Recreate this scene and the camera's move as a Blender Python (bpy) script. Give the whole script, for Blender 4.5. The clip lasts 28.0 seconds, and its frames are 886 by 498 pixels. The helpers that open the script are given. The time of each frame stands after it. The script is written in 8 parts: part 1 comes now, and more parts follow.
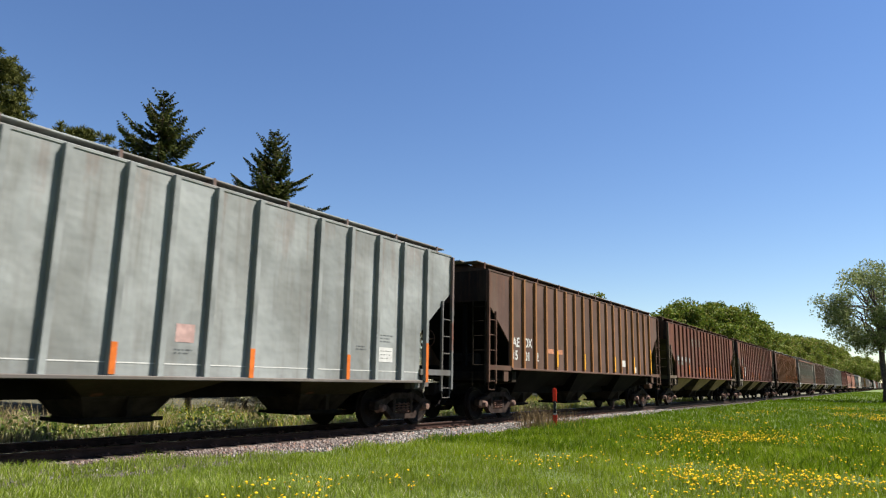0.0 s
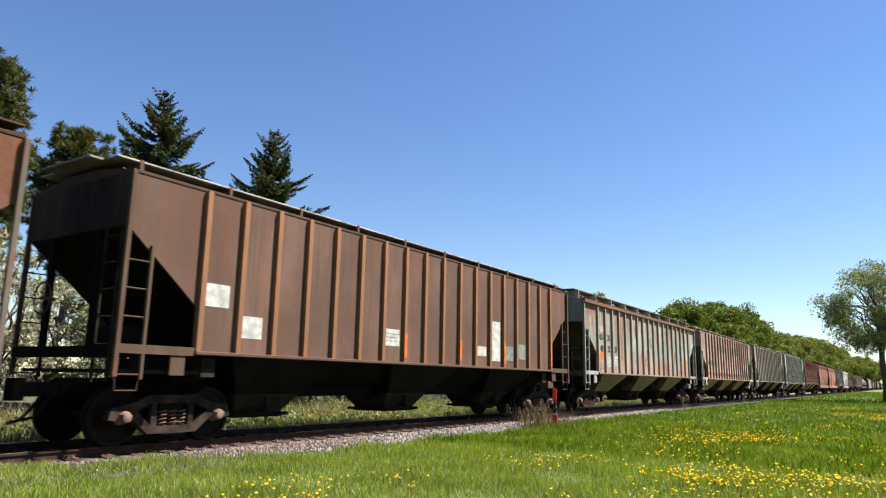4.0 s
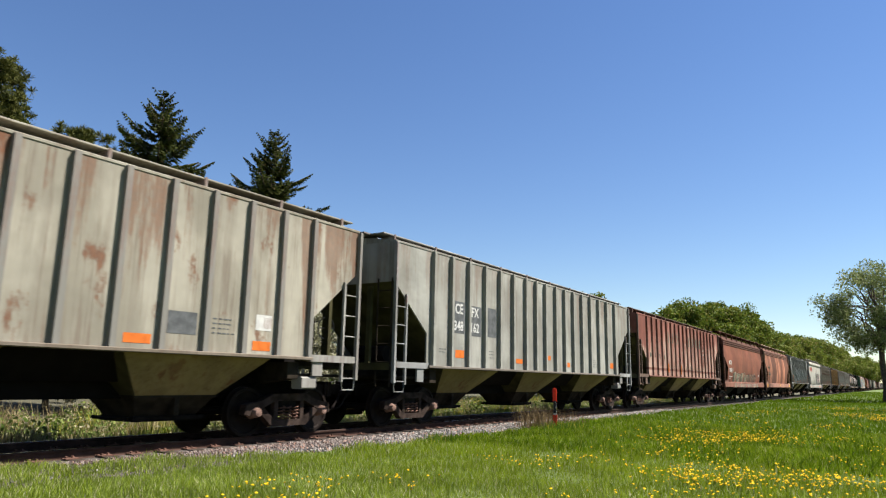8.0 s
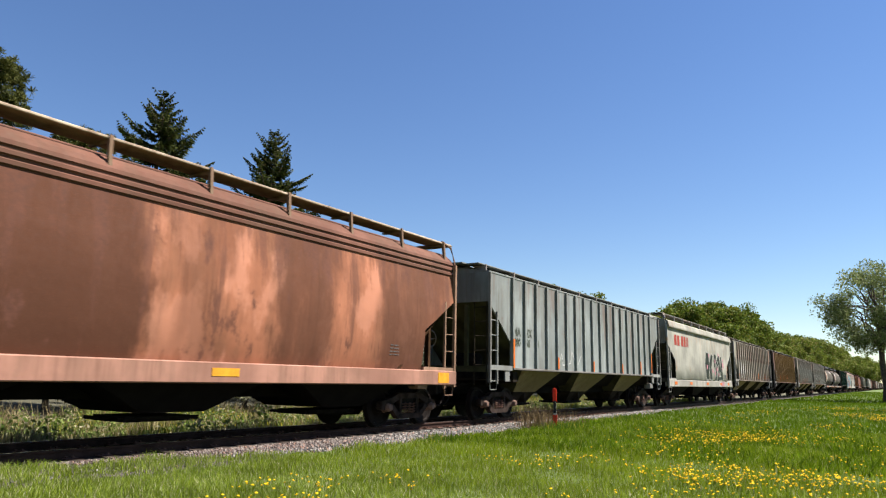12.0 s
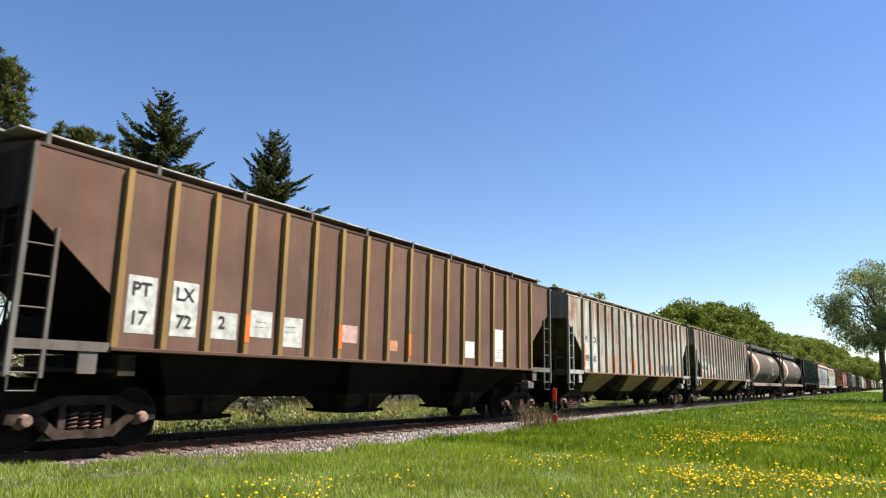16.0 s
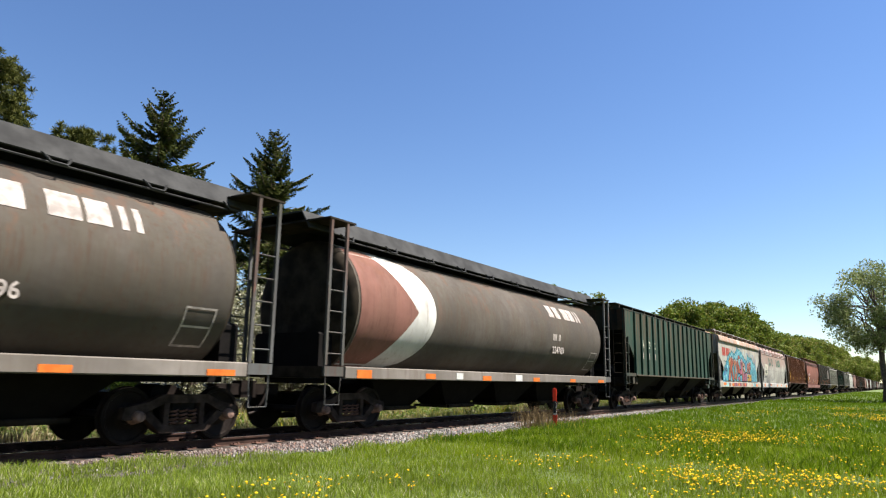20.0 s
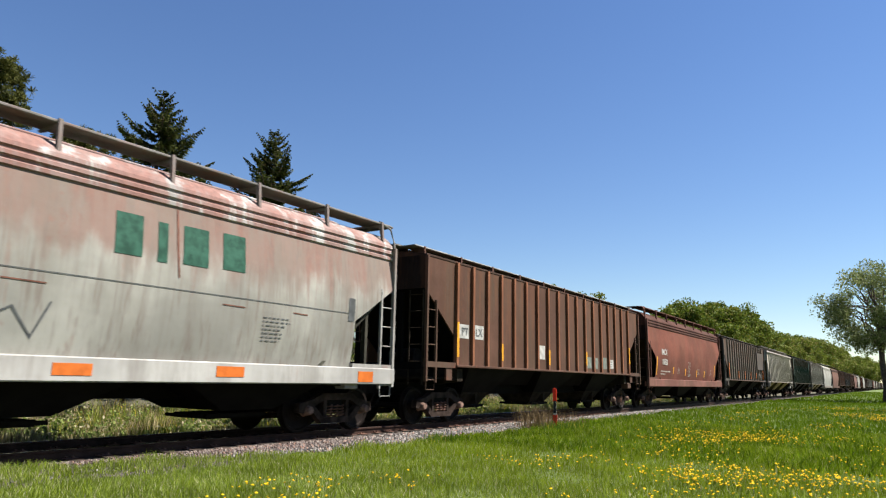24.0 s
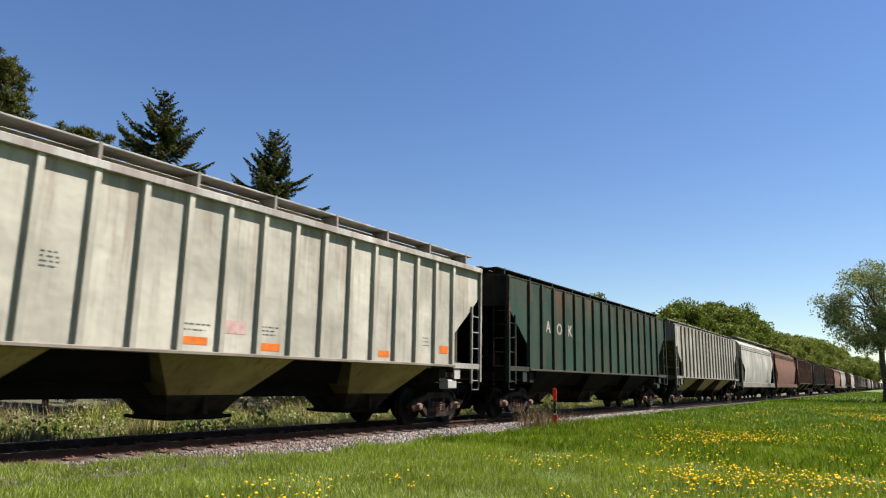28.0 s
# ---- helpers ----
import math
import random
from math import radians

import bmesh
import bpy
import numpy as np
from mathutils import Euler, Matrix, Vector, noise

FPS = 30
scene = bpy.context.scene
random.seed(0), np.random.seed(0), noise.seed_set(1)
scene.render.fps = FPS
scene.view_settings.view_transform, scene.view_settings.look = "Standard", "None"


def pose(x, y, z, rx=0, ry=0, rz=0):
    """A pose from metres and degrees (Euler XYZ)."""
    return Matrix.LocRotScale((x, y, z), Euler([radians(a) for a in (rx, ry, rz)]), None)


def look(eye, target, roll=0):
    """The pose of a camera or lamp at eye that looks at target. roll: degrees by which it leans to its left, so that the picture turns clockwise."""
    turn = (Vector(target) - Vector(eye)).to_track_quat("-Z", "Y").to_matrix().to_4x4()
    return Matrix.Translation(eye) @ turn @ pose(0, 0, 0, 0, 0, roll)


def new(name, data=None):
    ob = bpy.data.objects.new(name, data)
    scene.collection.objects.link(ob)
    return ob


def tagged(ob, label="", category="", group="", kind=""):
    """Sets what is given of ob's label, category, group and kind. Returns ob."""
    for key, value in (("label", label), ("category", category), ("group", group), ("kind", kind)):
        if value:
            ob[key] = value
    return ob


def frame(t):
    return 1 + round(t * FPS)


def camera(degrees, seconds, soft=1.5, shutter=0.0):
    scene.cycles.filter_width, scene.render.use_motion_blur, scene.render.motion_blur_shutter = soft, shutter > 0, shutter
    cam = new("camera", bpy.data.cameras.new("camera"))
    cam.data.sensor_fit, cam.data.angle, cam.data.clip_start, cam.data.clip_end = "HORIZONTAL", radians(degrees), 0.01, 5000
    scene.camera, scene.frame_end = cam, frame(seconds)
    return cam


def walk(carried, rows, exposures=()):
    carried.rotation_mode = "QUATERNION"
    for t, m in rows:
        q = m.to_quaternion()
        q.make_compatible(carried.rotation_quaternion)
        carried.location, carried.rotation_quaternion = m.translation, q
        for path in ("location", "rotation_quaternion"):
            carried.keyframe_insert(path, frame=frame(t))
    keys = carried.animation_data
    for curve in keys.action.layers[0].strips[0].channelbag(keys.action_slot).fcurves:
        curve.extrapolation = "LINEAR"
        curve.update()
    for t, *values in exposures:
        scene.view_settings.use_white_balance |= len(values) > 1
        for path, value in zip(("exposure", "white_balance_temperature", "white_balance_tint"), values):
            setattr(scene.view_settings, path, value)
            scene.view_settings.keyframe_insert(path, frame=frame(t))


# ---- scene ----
cam = camera(66.17, 28.0, soft=1.2, shutter=0.07)
EYE = look((0.0, -11.308, 1.122), (8.18846, -5.88882, 3.01506), 1.037)
walk(cam, [(0.0, EYE), (28.0, EYE)], exposures=[(0.0, 1.62), (1.0, 1.92), (2.0, 1.91), (5.0, 1.81), (6.0, 1.74), (7.0, 1.71), (8.0, 1.65), (9.0, 1.65), (10.0, 1.72), (11.0, 1.78), (12.0, 1.67), (13.5, 1.62), (14.5, 1.60), (15.0, 1.75), (16.0, 1.87), (17.0, 1.79), (18.0, 1.73), (19.0, 1.79), (20.0, 1.84), (23.0, 1.63), (24.0, 1.62), (25.0, 1.85), (26.0, 1.79), (27.0, 1.81), (28.0, 1.57)])

# ---- world, sun ----
SUN = Vector((0.46, -0.53, 1.0)).normalized()
world = bpy.data.worlds.new("world")
scene.world = world
world.use_nodes = True
wn = world.node_tree
sky = wn.nodes.new("ShaderNodeTexSky")
sky.sky_type, sky.sun_disc = "NISHITA", False
sky.sun_elevation = math.asin(SUN.z)
sky.sun_rotation = math.atan2(SUN.x, SUN.y)
sky.air_density, sky.dust_density, sky.ozone_density = 1.1, 0.0, 3.2
tone = wn.nodes.new("ShaderNodeHueSaturation")
tone.inputs["Hue"].default_value, tone.inputs["Saturation"].default_value = 0.509, 1.14
wn.links.new(sky.outputs[0], tone.inputs["Color"])
wn.links.new(tone.outputs[0], wn.nodes["Background"].inputs[0])
wn.nodes["Background"].inputs[1].default_value = 0.045
sun = new("sun", bpy.data.lights.new("sun", "SUN"))
sun.data.energy, sun.data.angle, sun.data.color = 5.0, radians(0.53), (1.0, 0.962, 0.905)
sun.matrix_world = look(SUN * 50, (0, 0, 0))


# ---- materials ----
def nodes(name, rough=0.8, metal=0.0):
    """A material with its node tree, principled shader and helpers."""
    m = bpy.data.materials.new(name)
    m.use_nodes = True
    nt = m.node_tree
    b = nt.nodes["Principled BSDF"]
    b.inputs["Roughness"].default_value, b.inputs["Metallic"].default_value = rough, metal
    return m, nt, b


def add(nt, kind, **sets):
    n = nt.nodes.new(kind)
    for k, v in sets.items():
        if k == "operation":
            n.operation = v
        elif k == "blend":
            n.blend_type = v
        elif k == "musgrave":
            n.noise_type = v
    return n


def noise_node(nt, vec, scale, detail=4.0, rough=0.55):
    n = nt.nodes.new("ShaderNodeTexNoise")
    n.inputs["Scale"].default_value, n.inputs["Detail"].default_value, n.inputs["Roughness"].default_value = scale, detail, rough
    nt.links.new(vec, n.inputs["Vector"])
    return n.outputs["Fac"]


def stretch(nt, vec, scale, loc=(0, 0, 0)):
    n = nt.nodes.new("ShaderNodeMapping")
    n.inputs["Scale"].default_value, n.inputs["Location"].default_value = scale, loc
    nt.links.new(vec, n.inputs["Vector"])
    return n.outputs[0]


def ramp(nt, fac, lo, hi):
    n = nt.nodes.new("ShaderNodeMapRange")
    n.interpolation_type = "SMOOTHSTEP"
    n.inputs["From Min"].default_value, n.inputs["From Max"].default_value = lo, hi
    nt.links.new(fac, n.inputs["Value"])
    return n.outputs[0]


def mix(nt, fac, a, b, blend="MIX"):
    n = nt.nodes.new("ShaderNodeMix")
    n.data_type, n.blend_type = "RGBA", blend
    for sock, v in ((n.inputs[0], fac), (n.inputs[6], a), (n.inputs[7], b)):
        if isinstance(v, bpy.types.NodeSocket):
            nt.links.new(v, sock)
        elif isinstance(v, (int, float)):
            sock.default_value = v
        else:
            sock.default_value = (*v, 1.0)
    return n.outputs[2]


def times(nt, a, b, op="MULTIPLY"):
    n = nt.nodes.new("ShaderNodeMath")
    n.operation = op
    for sock, v in ((n.inputs[0], a), (n.inputs[1], b)):
        if isinstance(v, bpy.types.NodeSocket):
            nt.links.new(v, sock)
        else:
            sock.default_value = v
    return n.outputs[0]


def bump(nt, b, height, strength=0.3, distance=0.02):
    n = nt.nodes.new("ShaderNodeBump")
    n.inputs["Strength"].default_value, n.inputs["Distance"].default_value = strength, distance
    nt.links.new(height, n.inputs["Height"])
    nt.links.new(n.outputs[0], b.inputs["Normal"])


def obj_vec(nt, seed=0.0):
    """Object coordinates, moved by a random step for each object and by the seed."""
    tc = nt.nodes.new("ShaderNodeTexCoord")
    return stretch(nt, tc.outputs["Object"], (1, 1, 1), (seed * 7.3, seed * 3.1, seed * 1.7))


def plain(name, col, rough=0.7, metal=0.0, vary=0.25, scale=6.0, bumps=0.0):
    """A surface of one colour with mottling at two scales."""
    col = tuple(0.91 * c for c in col)
    m, nt, b = nodes(name, rough, metal)
    tc = nt.nodes.new("ShaderNodeTexCoord")
    info = nt.nodes.new("ShaderNodeObjectInfo")
    va = nt.nodes.new("ShaderNodeVectorMath")
    va.operation = "ADD"
    sc = nt.nodes.new("ShaderNodeVectorMath")
    sc.operation = "SCALE"
    sc.inputs[0].default_value = (31.0, 17.0, 11.0)
    nt.links.new(info.outputs["Random"], sc.inputs["Scale"])
    nt.links.new(tc.outputs["Object"], va.inputs[0])
    nt.links.new(sc.outputs[0], va.inputs[1])
    v = va.outputs[0]
    a = noise_node(nt, v, scale, 5.0)
    c = noise_node(nt, v, scale * 7.0, 3.0)
    b.inputs["Specular IOR Level"].default_value = 0.5 if metal > 0.5 else 0.05
    dark = tuple(x * (1 - vary) for x in col)
    light = tuple(min(1.0, x * (1 + vary)) for x in col)
    k = mix(nt, ramp(nt, a, 0.3, 0.7), dark, light)
    k = mix(nt, times(nt, ramp(nt, c, 0.5, 0.8), vary), k, dark)
    nt.links.new(k, b.inputs["Base Color"])
    if bumps:
        bump(nt, b, c, 0.5, bumps)
    return m


def paint(name, col, seed, rust=0.25, rust_col=(0.165, 0.068, 0.034), streak=0.4, fade=0.20, rough=0.75, patch=0.0, panels=0.14, blotch=0.0, upper=None, dirt=0.55, runs=None, skirt=0.0, scrape=0.0, band=0.0, dents=3.0, dark_at=(), wash=0.0):
    """Old car paint: rust blooms, rust runs from the roof edge, dirt film, fine drips, faded patches, panel by panel tones."""
    m, nt, b = nodes(name, rough)
    runs = rust if runs is None else runs
    col, rust_col = tuple(0.54 * c for c in col), tuple(0.66 * c for c in rust_col)
    v = obj_vec(nt, seed)
    tc = nt.nodes.new("ShaderNodeTexCoord")
    sep = nt.nodes.new("ShaderNodeSeparateXYZ")
    nt.links.new(tc.outputs["Object"], sep.inputs[0])
    big = noise_node(nt, stretch(nt, v, (0.5, 0.5, 0.6)), 1.0, 4.0)
    run = noise_node(nt, stretch(nt, v, (4.0, 4.0, 0.30)), 1.0, 4.0, 0.55)
    bloom = noise_node(nt, stretch(nt, v, (1.5, 1.5, 0.75), (3, 5, 1)), 1.0, 7.0, 0.62)
    fine = noise_node(nt, v, 11.0, 6.0, 0.65)
    drip = noise_node(nt, stretch(nt, v, (13.0, 13.0, 0.45), (2, 6, 3)), 1.0, 4.0, 0.6)
    film = noise_node(nt, stretch(nt, v, (1.3, 1.3, 0.40), (7, 1, 4)), 1.0, 6.0, 0.62)
    fall = noise_node(nt, stretch(nt, v, (2.6, 2.6, 0.22), (1, 8, 2)), 1.0, 6.0, 0.62)
    grit = noise_node(nt, v, 70.0, 3.0)
    light = tuple(min(0.85, c * (1 + fade) + 0.02 * fade) for c in col)
    dark = tuple(c * (1 - fade) for c in col)
    k = mix(nt, ramp(nt, big, 0.36, 0.64), dark, light)
    if panels:
        wn_ = nt.nodes.new("ShaderNodeTexWhiteNoise")
        wn_.noise_dimensions = "1D"
        step = times(nt, times(nt, times(nt, sep.outputs[0], 7.06, "ADD"), 1.2039), seed * 13.0, "ADD")
        nt.links.new(times(nt, step, 0.0, "FLOOR"), wn_.inputs["W"])
        k = mix(nt, times(nt, wn_.outputs["Value"], panels * 2.2), k, tuple(c * 0.70 for c in col))
        cell = times(nt, times(nt, wn_.outputs["Value"], -0.5, "ADD"), 0.22)
    if upper:
        edge = times(nt, sep.outputs[2], times(nt, times(nt, bloom, 1.6), times(nt, run, 0.9), "ADD"), "ADD")
        k = mix(nt, times(nt, ramp(nt, edge, 3.92, 4.55), 0.85), k, upper)
    soil = tuple(0.42 * c + d for c, d in zip(col, (0.032, 0.026, 0.016)))
    k = mix(nt, times(nt, ramp(nt, film, 0.42, 0.62), dirt), k, soil)
    k = mix(nt, times(nt, ramp(nt, run, 0.45, 0.70), streak), k, tuple(c * 0.58 + r * 0.12 for c, r in zip(col, rust_col)))
    k = mix(nt, times(nt, times(nt, ramp(nt, drip, 0.48, 0.68), ramp(nt, film, 0.34, 0.60)), min(1.0, 0.10 + 1.3 * streak)), k, tuple(c * 0.36 + r * 0.32 for c, r in zip(col, rust_col)))
    if patch:
        pt = noise_node(nt, stretch(nt, v, (1.0, 1.0, 0.55), (4, 2, 9)), 1.0, 6.0, 0.6)
        k = mix(nt, times(nt, ramp(nt, pt, 0.50, 0.60), patch), k, tuple(min(0.8, c * 1.7 + 0.05) for c in col))
    if blotch:
        bt = noise_node(nt, stretch(nt, v, (0.75, 0.75, 0.22), (9, 4, 2)), 1.0, 3.0, 0.5)
        k = mix(nt, times(nt, ramp(nt, bt, 0.47, 0.58), blotch), k, tuple(c * 0.42 for c in col))
    for x0, x1, amount in dark_at:
        # broad sooty stains with ragged sides
        wob = times(nt, sep.outputs[0], times(nt, times(nt, bloom, -0.5, "ADD"), 1.6), "ADD")
        span = times(nt, ramp(nt, wob, x0 - 0.25, x0 + 0.25), ramp(nt, wob, x1 + 0.25, x1 - 0.25))
        k = mix(nt, times(nt, times(nt, span, ramp(nt, film, 0.18, 0.42)), amount), k, tuple(0.26 * c for c in col))
    if scrape:
        # paint rubbed down to a pale chalky undercoat, in short strokes
        rub = noise_node(nt, stretch(nt, v, (2.2, 2.2, 5.0), (6, 3, 5)), 1.0, 9.0, 0.68)
        rub = times(nt, times(nt, times(nt, rub, 0.6), times(nt, film, 0.5), "ADD"), times(nt, times(nt, sep.outputs[2], -2.5, "ADD"), -0.045), "ADD")
        pale = tuple(0.35 * c + 0.65 * q for c, q in zip(col, (0.30, 0.255, 0.215)))
        k = mix(nt, times(nt, ramp(nt, rub, 0.50, 0.60), scrape), k, pale)
    if wash:
        # paint bleached to a chalky pink in soft upright patches, most of all low on the side
        chalk = noise_node(nt, stretch(nt, v, (1.15, 1.15, 0.42), (5, 9, 6)), 1.0, 5.0, 0.55)
        low = times(nt, times(nt, sep.outputs[2], -2.4, "ADD"), -0.075)
        chalk = times(nt, times(nt, chalk, low, "ADD"), times(nt, fine, 0.08), "ADD")
        k = mix(nt, times(nt, ramp(nt, chalk, 0.48, 0.66), wash), k, tuple(0.25 * c + 0.75 * q for c, q in zip(col, (0.36, 0.275, 0.215))))
    rusty = mix(nt, ramp(nt, fine, 0.25, 0.75), tuple(c * 0.72 for c in rust_col), tuple(min(1.0, c * 1.2) for c in rust_col))
    # runs are longest and thickest below the roof edge
    high = times(nt, times(nt, ramp(nt, sep.outputs[2], 1.6, 4.5), 0.16), times(nt, fine, 0.10), "ADD")
    edge2 = 0.72 - 0.16 * runs
    k = mix(nt, times(nt, ramp(nt, times(nt, fall, high, "ADD"), edge2 - 0.02, edge2 + 0.10), min(0.8, 0.25 + runs)), k, rusty)
    if skirt:
        # rust that creeps up from the side sill
        foot = times(nt, times(nt, times(nt, film, 0.6), times(nt, bloom, 0.5), "ADD"), times(nt, sep.outputs[2], -0.16), "ADD")
        foot = times(nt, foot, cell, "ADD") if panels else foot
        k = mix(nt, times(nt, ramp(nt, foot, 0.19, 0.23), skirt), k, tuple(0.2 * c + 1.4 * r for c, r in zip(col, rust_col)))
    if band:
        # a rusty seam a hand's width above the sill
        seam = times(nt, times(nt, sep.outputs[2], -1.85, "ADD"), times(nt, times(nt, fine, -0.5, "ADD"), 0.10), "ADD")
        k = mix(nt, times(nt, times(nt, ramp(nt, seam, -0.07, -0.05), ramp(nt, seam, 0.07, 0.05)), band), k, rusty)
    lo = 0.68 - 0.30 * rust
    spot = times(nt, times(nt, bloom, 0.72), times(nt, times(nt, run, 0.18), times(nt, fine, 0.12), "ADD"), "ADD")
    k = mix(nt, times(nt, ramp(nt, spot, lo, lo + 0.07), 0.85), k, rusty)
    k = mix(nt, times(nt, ramp(nt, grit, 0.5, 0.8), 0.22), k, dark)
    nt.links.new(k, b.inputs["Base Color"])
    nt.links.new(ramp(nt, fine, -1.2, 1.0), b.inputs["Roughness"])
    b.inputs["Specular IOR Level"].default_value = 0.14
    bump(nt, b, times(nt, times(nt, fine, 0.10), times(nt, big, dents), "ADD"), 0.35, 0.03)
    return m


M = {}
M["iron"] = plain("black_iron", (0.009, 0.0075, 0.0065), 0.8, 0.0, 0.4, 5.0, 0.004)
M["cast"] = plain("dusty_cast_steel", (0.032, 0.022, 0.0175), 0.85, 0.0, 0.55, 5.0, 0.004)
M["cap"] = plain("dusty_bearing_cap", (0.16, 0.10, 0.078), 0.8, 0.0, 0.4, 9.0, 0.003)
# dark brown for chutes and gates, and painted-in shade for end gear
M["grime_shade"] = plain("grime_and_shade", (0.022, 0.017, 0.012), 0.85, 0.0, 0.5, 3.0, 0.004)
M["rusty"] = plain("rusty_iron", (0.11, 0.060, 0.044), 0.8, 0.0, 0.45, 7.0, 0.004)
M["wheel"] = plain("wheel_steel", (0.013, 0.0095, 0.008), 0.6, 0.2, 0.35, 5.0)
M["rail"] = plain("rail_steel", (0.045, 0.026, 0.020), 0.6, 0.3, 0.3, 4.0)
M["railtop"] = plain("polished_rail_head", (0.45, 0.42, 0.40), 0.25, 1.0, 0.15, 6.0)
M["tie"] = plain("creosote_wood", (0.040, 0.030, 0.024), 0.9, 0.0, 0.4, 5.0, 0.01)
# near black: the deep shade under the cars is part of this colour
M["dark"] = plain("shaded_undersides", (0.006, 0.005, 0.0045), 0.8, 0.0, 0.3, 3.0)
M["orange"] = plain("reflective_orange", (0.44, 0.11, 0.022), 0.5, 0.0, 0.15)
M["yellow"] = plain("reflective_yellow", (0.55, 0.25, 0.025), 0.5, 0.0, 0.15)
M["white"] = plain("white_stencil", (0.42, 0.41, 0.38), 0.6, 0.0, 0.12, 9.0)
M["black"] = plain("black_stencil", (0.03, 0.03, 0.03), 0.6, 0.0, 0.2, 9.0)
M["galv"] = plain("galvanised_edge", (0.23, 0.222, 0.21), 0.7, 0.0, 0.35, 2.0)
M["red"] = plain("red_marker", (0.72, 0.05, 0.025), 0.5, 0.0, 0.2)
M["patch"] = paint("patch_paint", (0.105, 0.088, 0.076), 26.4, rust=0.12, streak=0.3, panels=0.0, runs=0.0)


# ---- mesh helpers ----
class Geo:
    """Collects corners and faces of one mesh."""

    def __init__(self):
        self.v, self.f, self.smooth = [], [], False

    def quad_strip(self, rows, close=False):
        """Rows of equally many points, skinned with quads."""
        base, n = len(self.v), len(rows[0])
        for row in rows:
            self.v.extend(tuple(p) for p in row)
        for i in range(len(rows) - 1):
            for j in range(n if close else n - 1):
                k = (j + 1) % n
                self.f.append((base + i * n + j, base + i * n + k, base + (i + 1) * n + k, base + (i + 1) * n + j))
        return self

    def cap(self, pts):
        base = len(self.v)
        self.v.extend(tuple(p) for p in pts)
        self.f.append(tuple(range(base, base + len(pts))))
        return self

    def box(self, x0, x1, y0, y1, z0, z1):
        b = len(self.v)
        self.v.extend([(x0, y0, z0), (x1, y0, z0), (x1, y1, z0), (x0, y1, z0), (x0, y0, z1), (x1, y0, z1), (x1, y1, z1), (x0, y1, z1)])
        for q in ((3, 2, 1, 0), (4, 5, 6, 7), (0, 1, 5, 4), (1, 2, 6, 5), (2, 3, 7, 6), (3, 0, 4, 7)):
            self.f.append(tuple(b + i for i in q))
        return self

    def bevel_box(self, x0, x1, y0, y1, z0, z1, r):
        """A box whose long edges along x are chamfered."""
        ring = [(y0 + r, z0), (y1 - r, z0), (y1, z0 + r), (y1, z1 - r), (y1 - r, z1), (y0 + r, z1), (y0, z1 - r), (y0, z0 + r)]
        return self.prism_x(ring, x0, x1)

    def prism_x(self, ring, x0, x1):
        """A (y, z) outline pushed along x."""
        a = [(x0, y, z) for y, z in ring]
        b = [(x1, y, z) for y, z in ring]
        self.quad_strip([a, b], True)
        self.cap(a[::-1])
        return self.cap(b)

    def prism_y(self, ring, y0, y1):
        """An (x, z) outline pushed along y."""
        a = [(x, y0, z) for x, z in ring]
        b = [(x, y1, z) for x, z in ring]
        self.quad_strip([a, b], True)
        self.cap(a[::-1])
        return self.cap(b)

    def prism_z(self, ring, z0, z1):
        a = [(x, y, z0) for x, y in ring]
        b = [(x, y, z1) for x, y in ring]
        self.quad_strip([a, b], True)
        self.cap(a[::-1])
        return self.cap(b)

    def tube(self, pts, r, n=6):
        """A round bar along a polyline."""
        pts = [Vector(p) for p in pts]
        rows = []
        for i, p in enumerate(pts):
            d = (pts[min(i + 1, len(pts) - 1)] - pts[max(i - 1, 0)]).normalized()
            side = d.cross(Vector((0.31, 0.2, 1)) if abs(d.z) < 0.9 else Vector((1, 0.1, 0))).normalized()
            up = side.cross(d)
            rows.append([p + (side * math.cos(a) + up * math.sin(a)) * r for a in (2 * math.pi * k / n for k in range(n))])
        self.quad_strip(rows, True)
        self.cap(rows[0])
        return self.cap(rows[-1][::-1])

    def disc_y(self, cx, cz, profile, n=20):
        """A body of revolution round the y axis through (cx, cz): profile of (y, radius)."""
        rows = [[(cx + r * math.cos(2 * math.pi * k / n), y, cz + r * math.sin(2 * math.pi * k / n)) for k in range(n)] for y, r in profile]
        self.quad_strip(rows, True)
        self.cap(rows[0])
        return self.cap(rows[-1][::-1])

    def mesh(self, name):
        me = bpy.data.meshes.new(name)
        me.from_pydata(self.v, [], self.f)
        me.materials.append(None)
        if self.smooth:
            me.polygons.foreach_set("use_smooth", [True] * len(me.polygons))
        bm = bmesh.new()
        bm.from_mesh(me)
        bmesh.ops.recalc_face_normals(bm, faces=bm.faces)
        bm.to_mesh(me)
        bm.free()
        return me


CACHE = {}


def cached(key, maker):
    if key not in CACHE:
        CACHE[key] = maker().mesh(key if isinstance(key, str) else str(key[0]))
    return CACHE[key]


def part(name, data, material, parent=None, label="", at=None):
    """Links a mesh or a Geo as one object under a thing or a part, with the material on the object."""
    me = data.mesh(name) if isinstance(data, Geo) else data
    ob = new(name, me)
    ob.material_slots[0].link = "OBJECT"
    ob.material_slots[0].material = material
    if parent is not None:
        ob.parent = parent
    if at is not None:
        ob.matrix_basis = at
    if label:
        ob["label"] = label
    return ob


def thing(name, at, label, category, group=""):
    """An Empty at the base of a thing that parents its parts."""
    ob = new(name)
    ob.empty_display_size = 0.3
    ob.matrix_basis = at
    return tagged(ob, label, category, group)


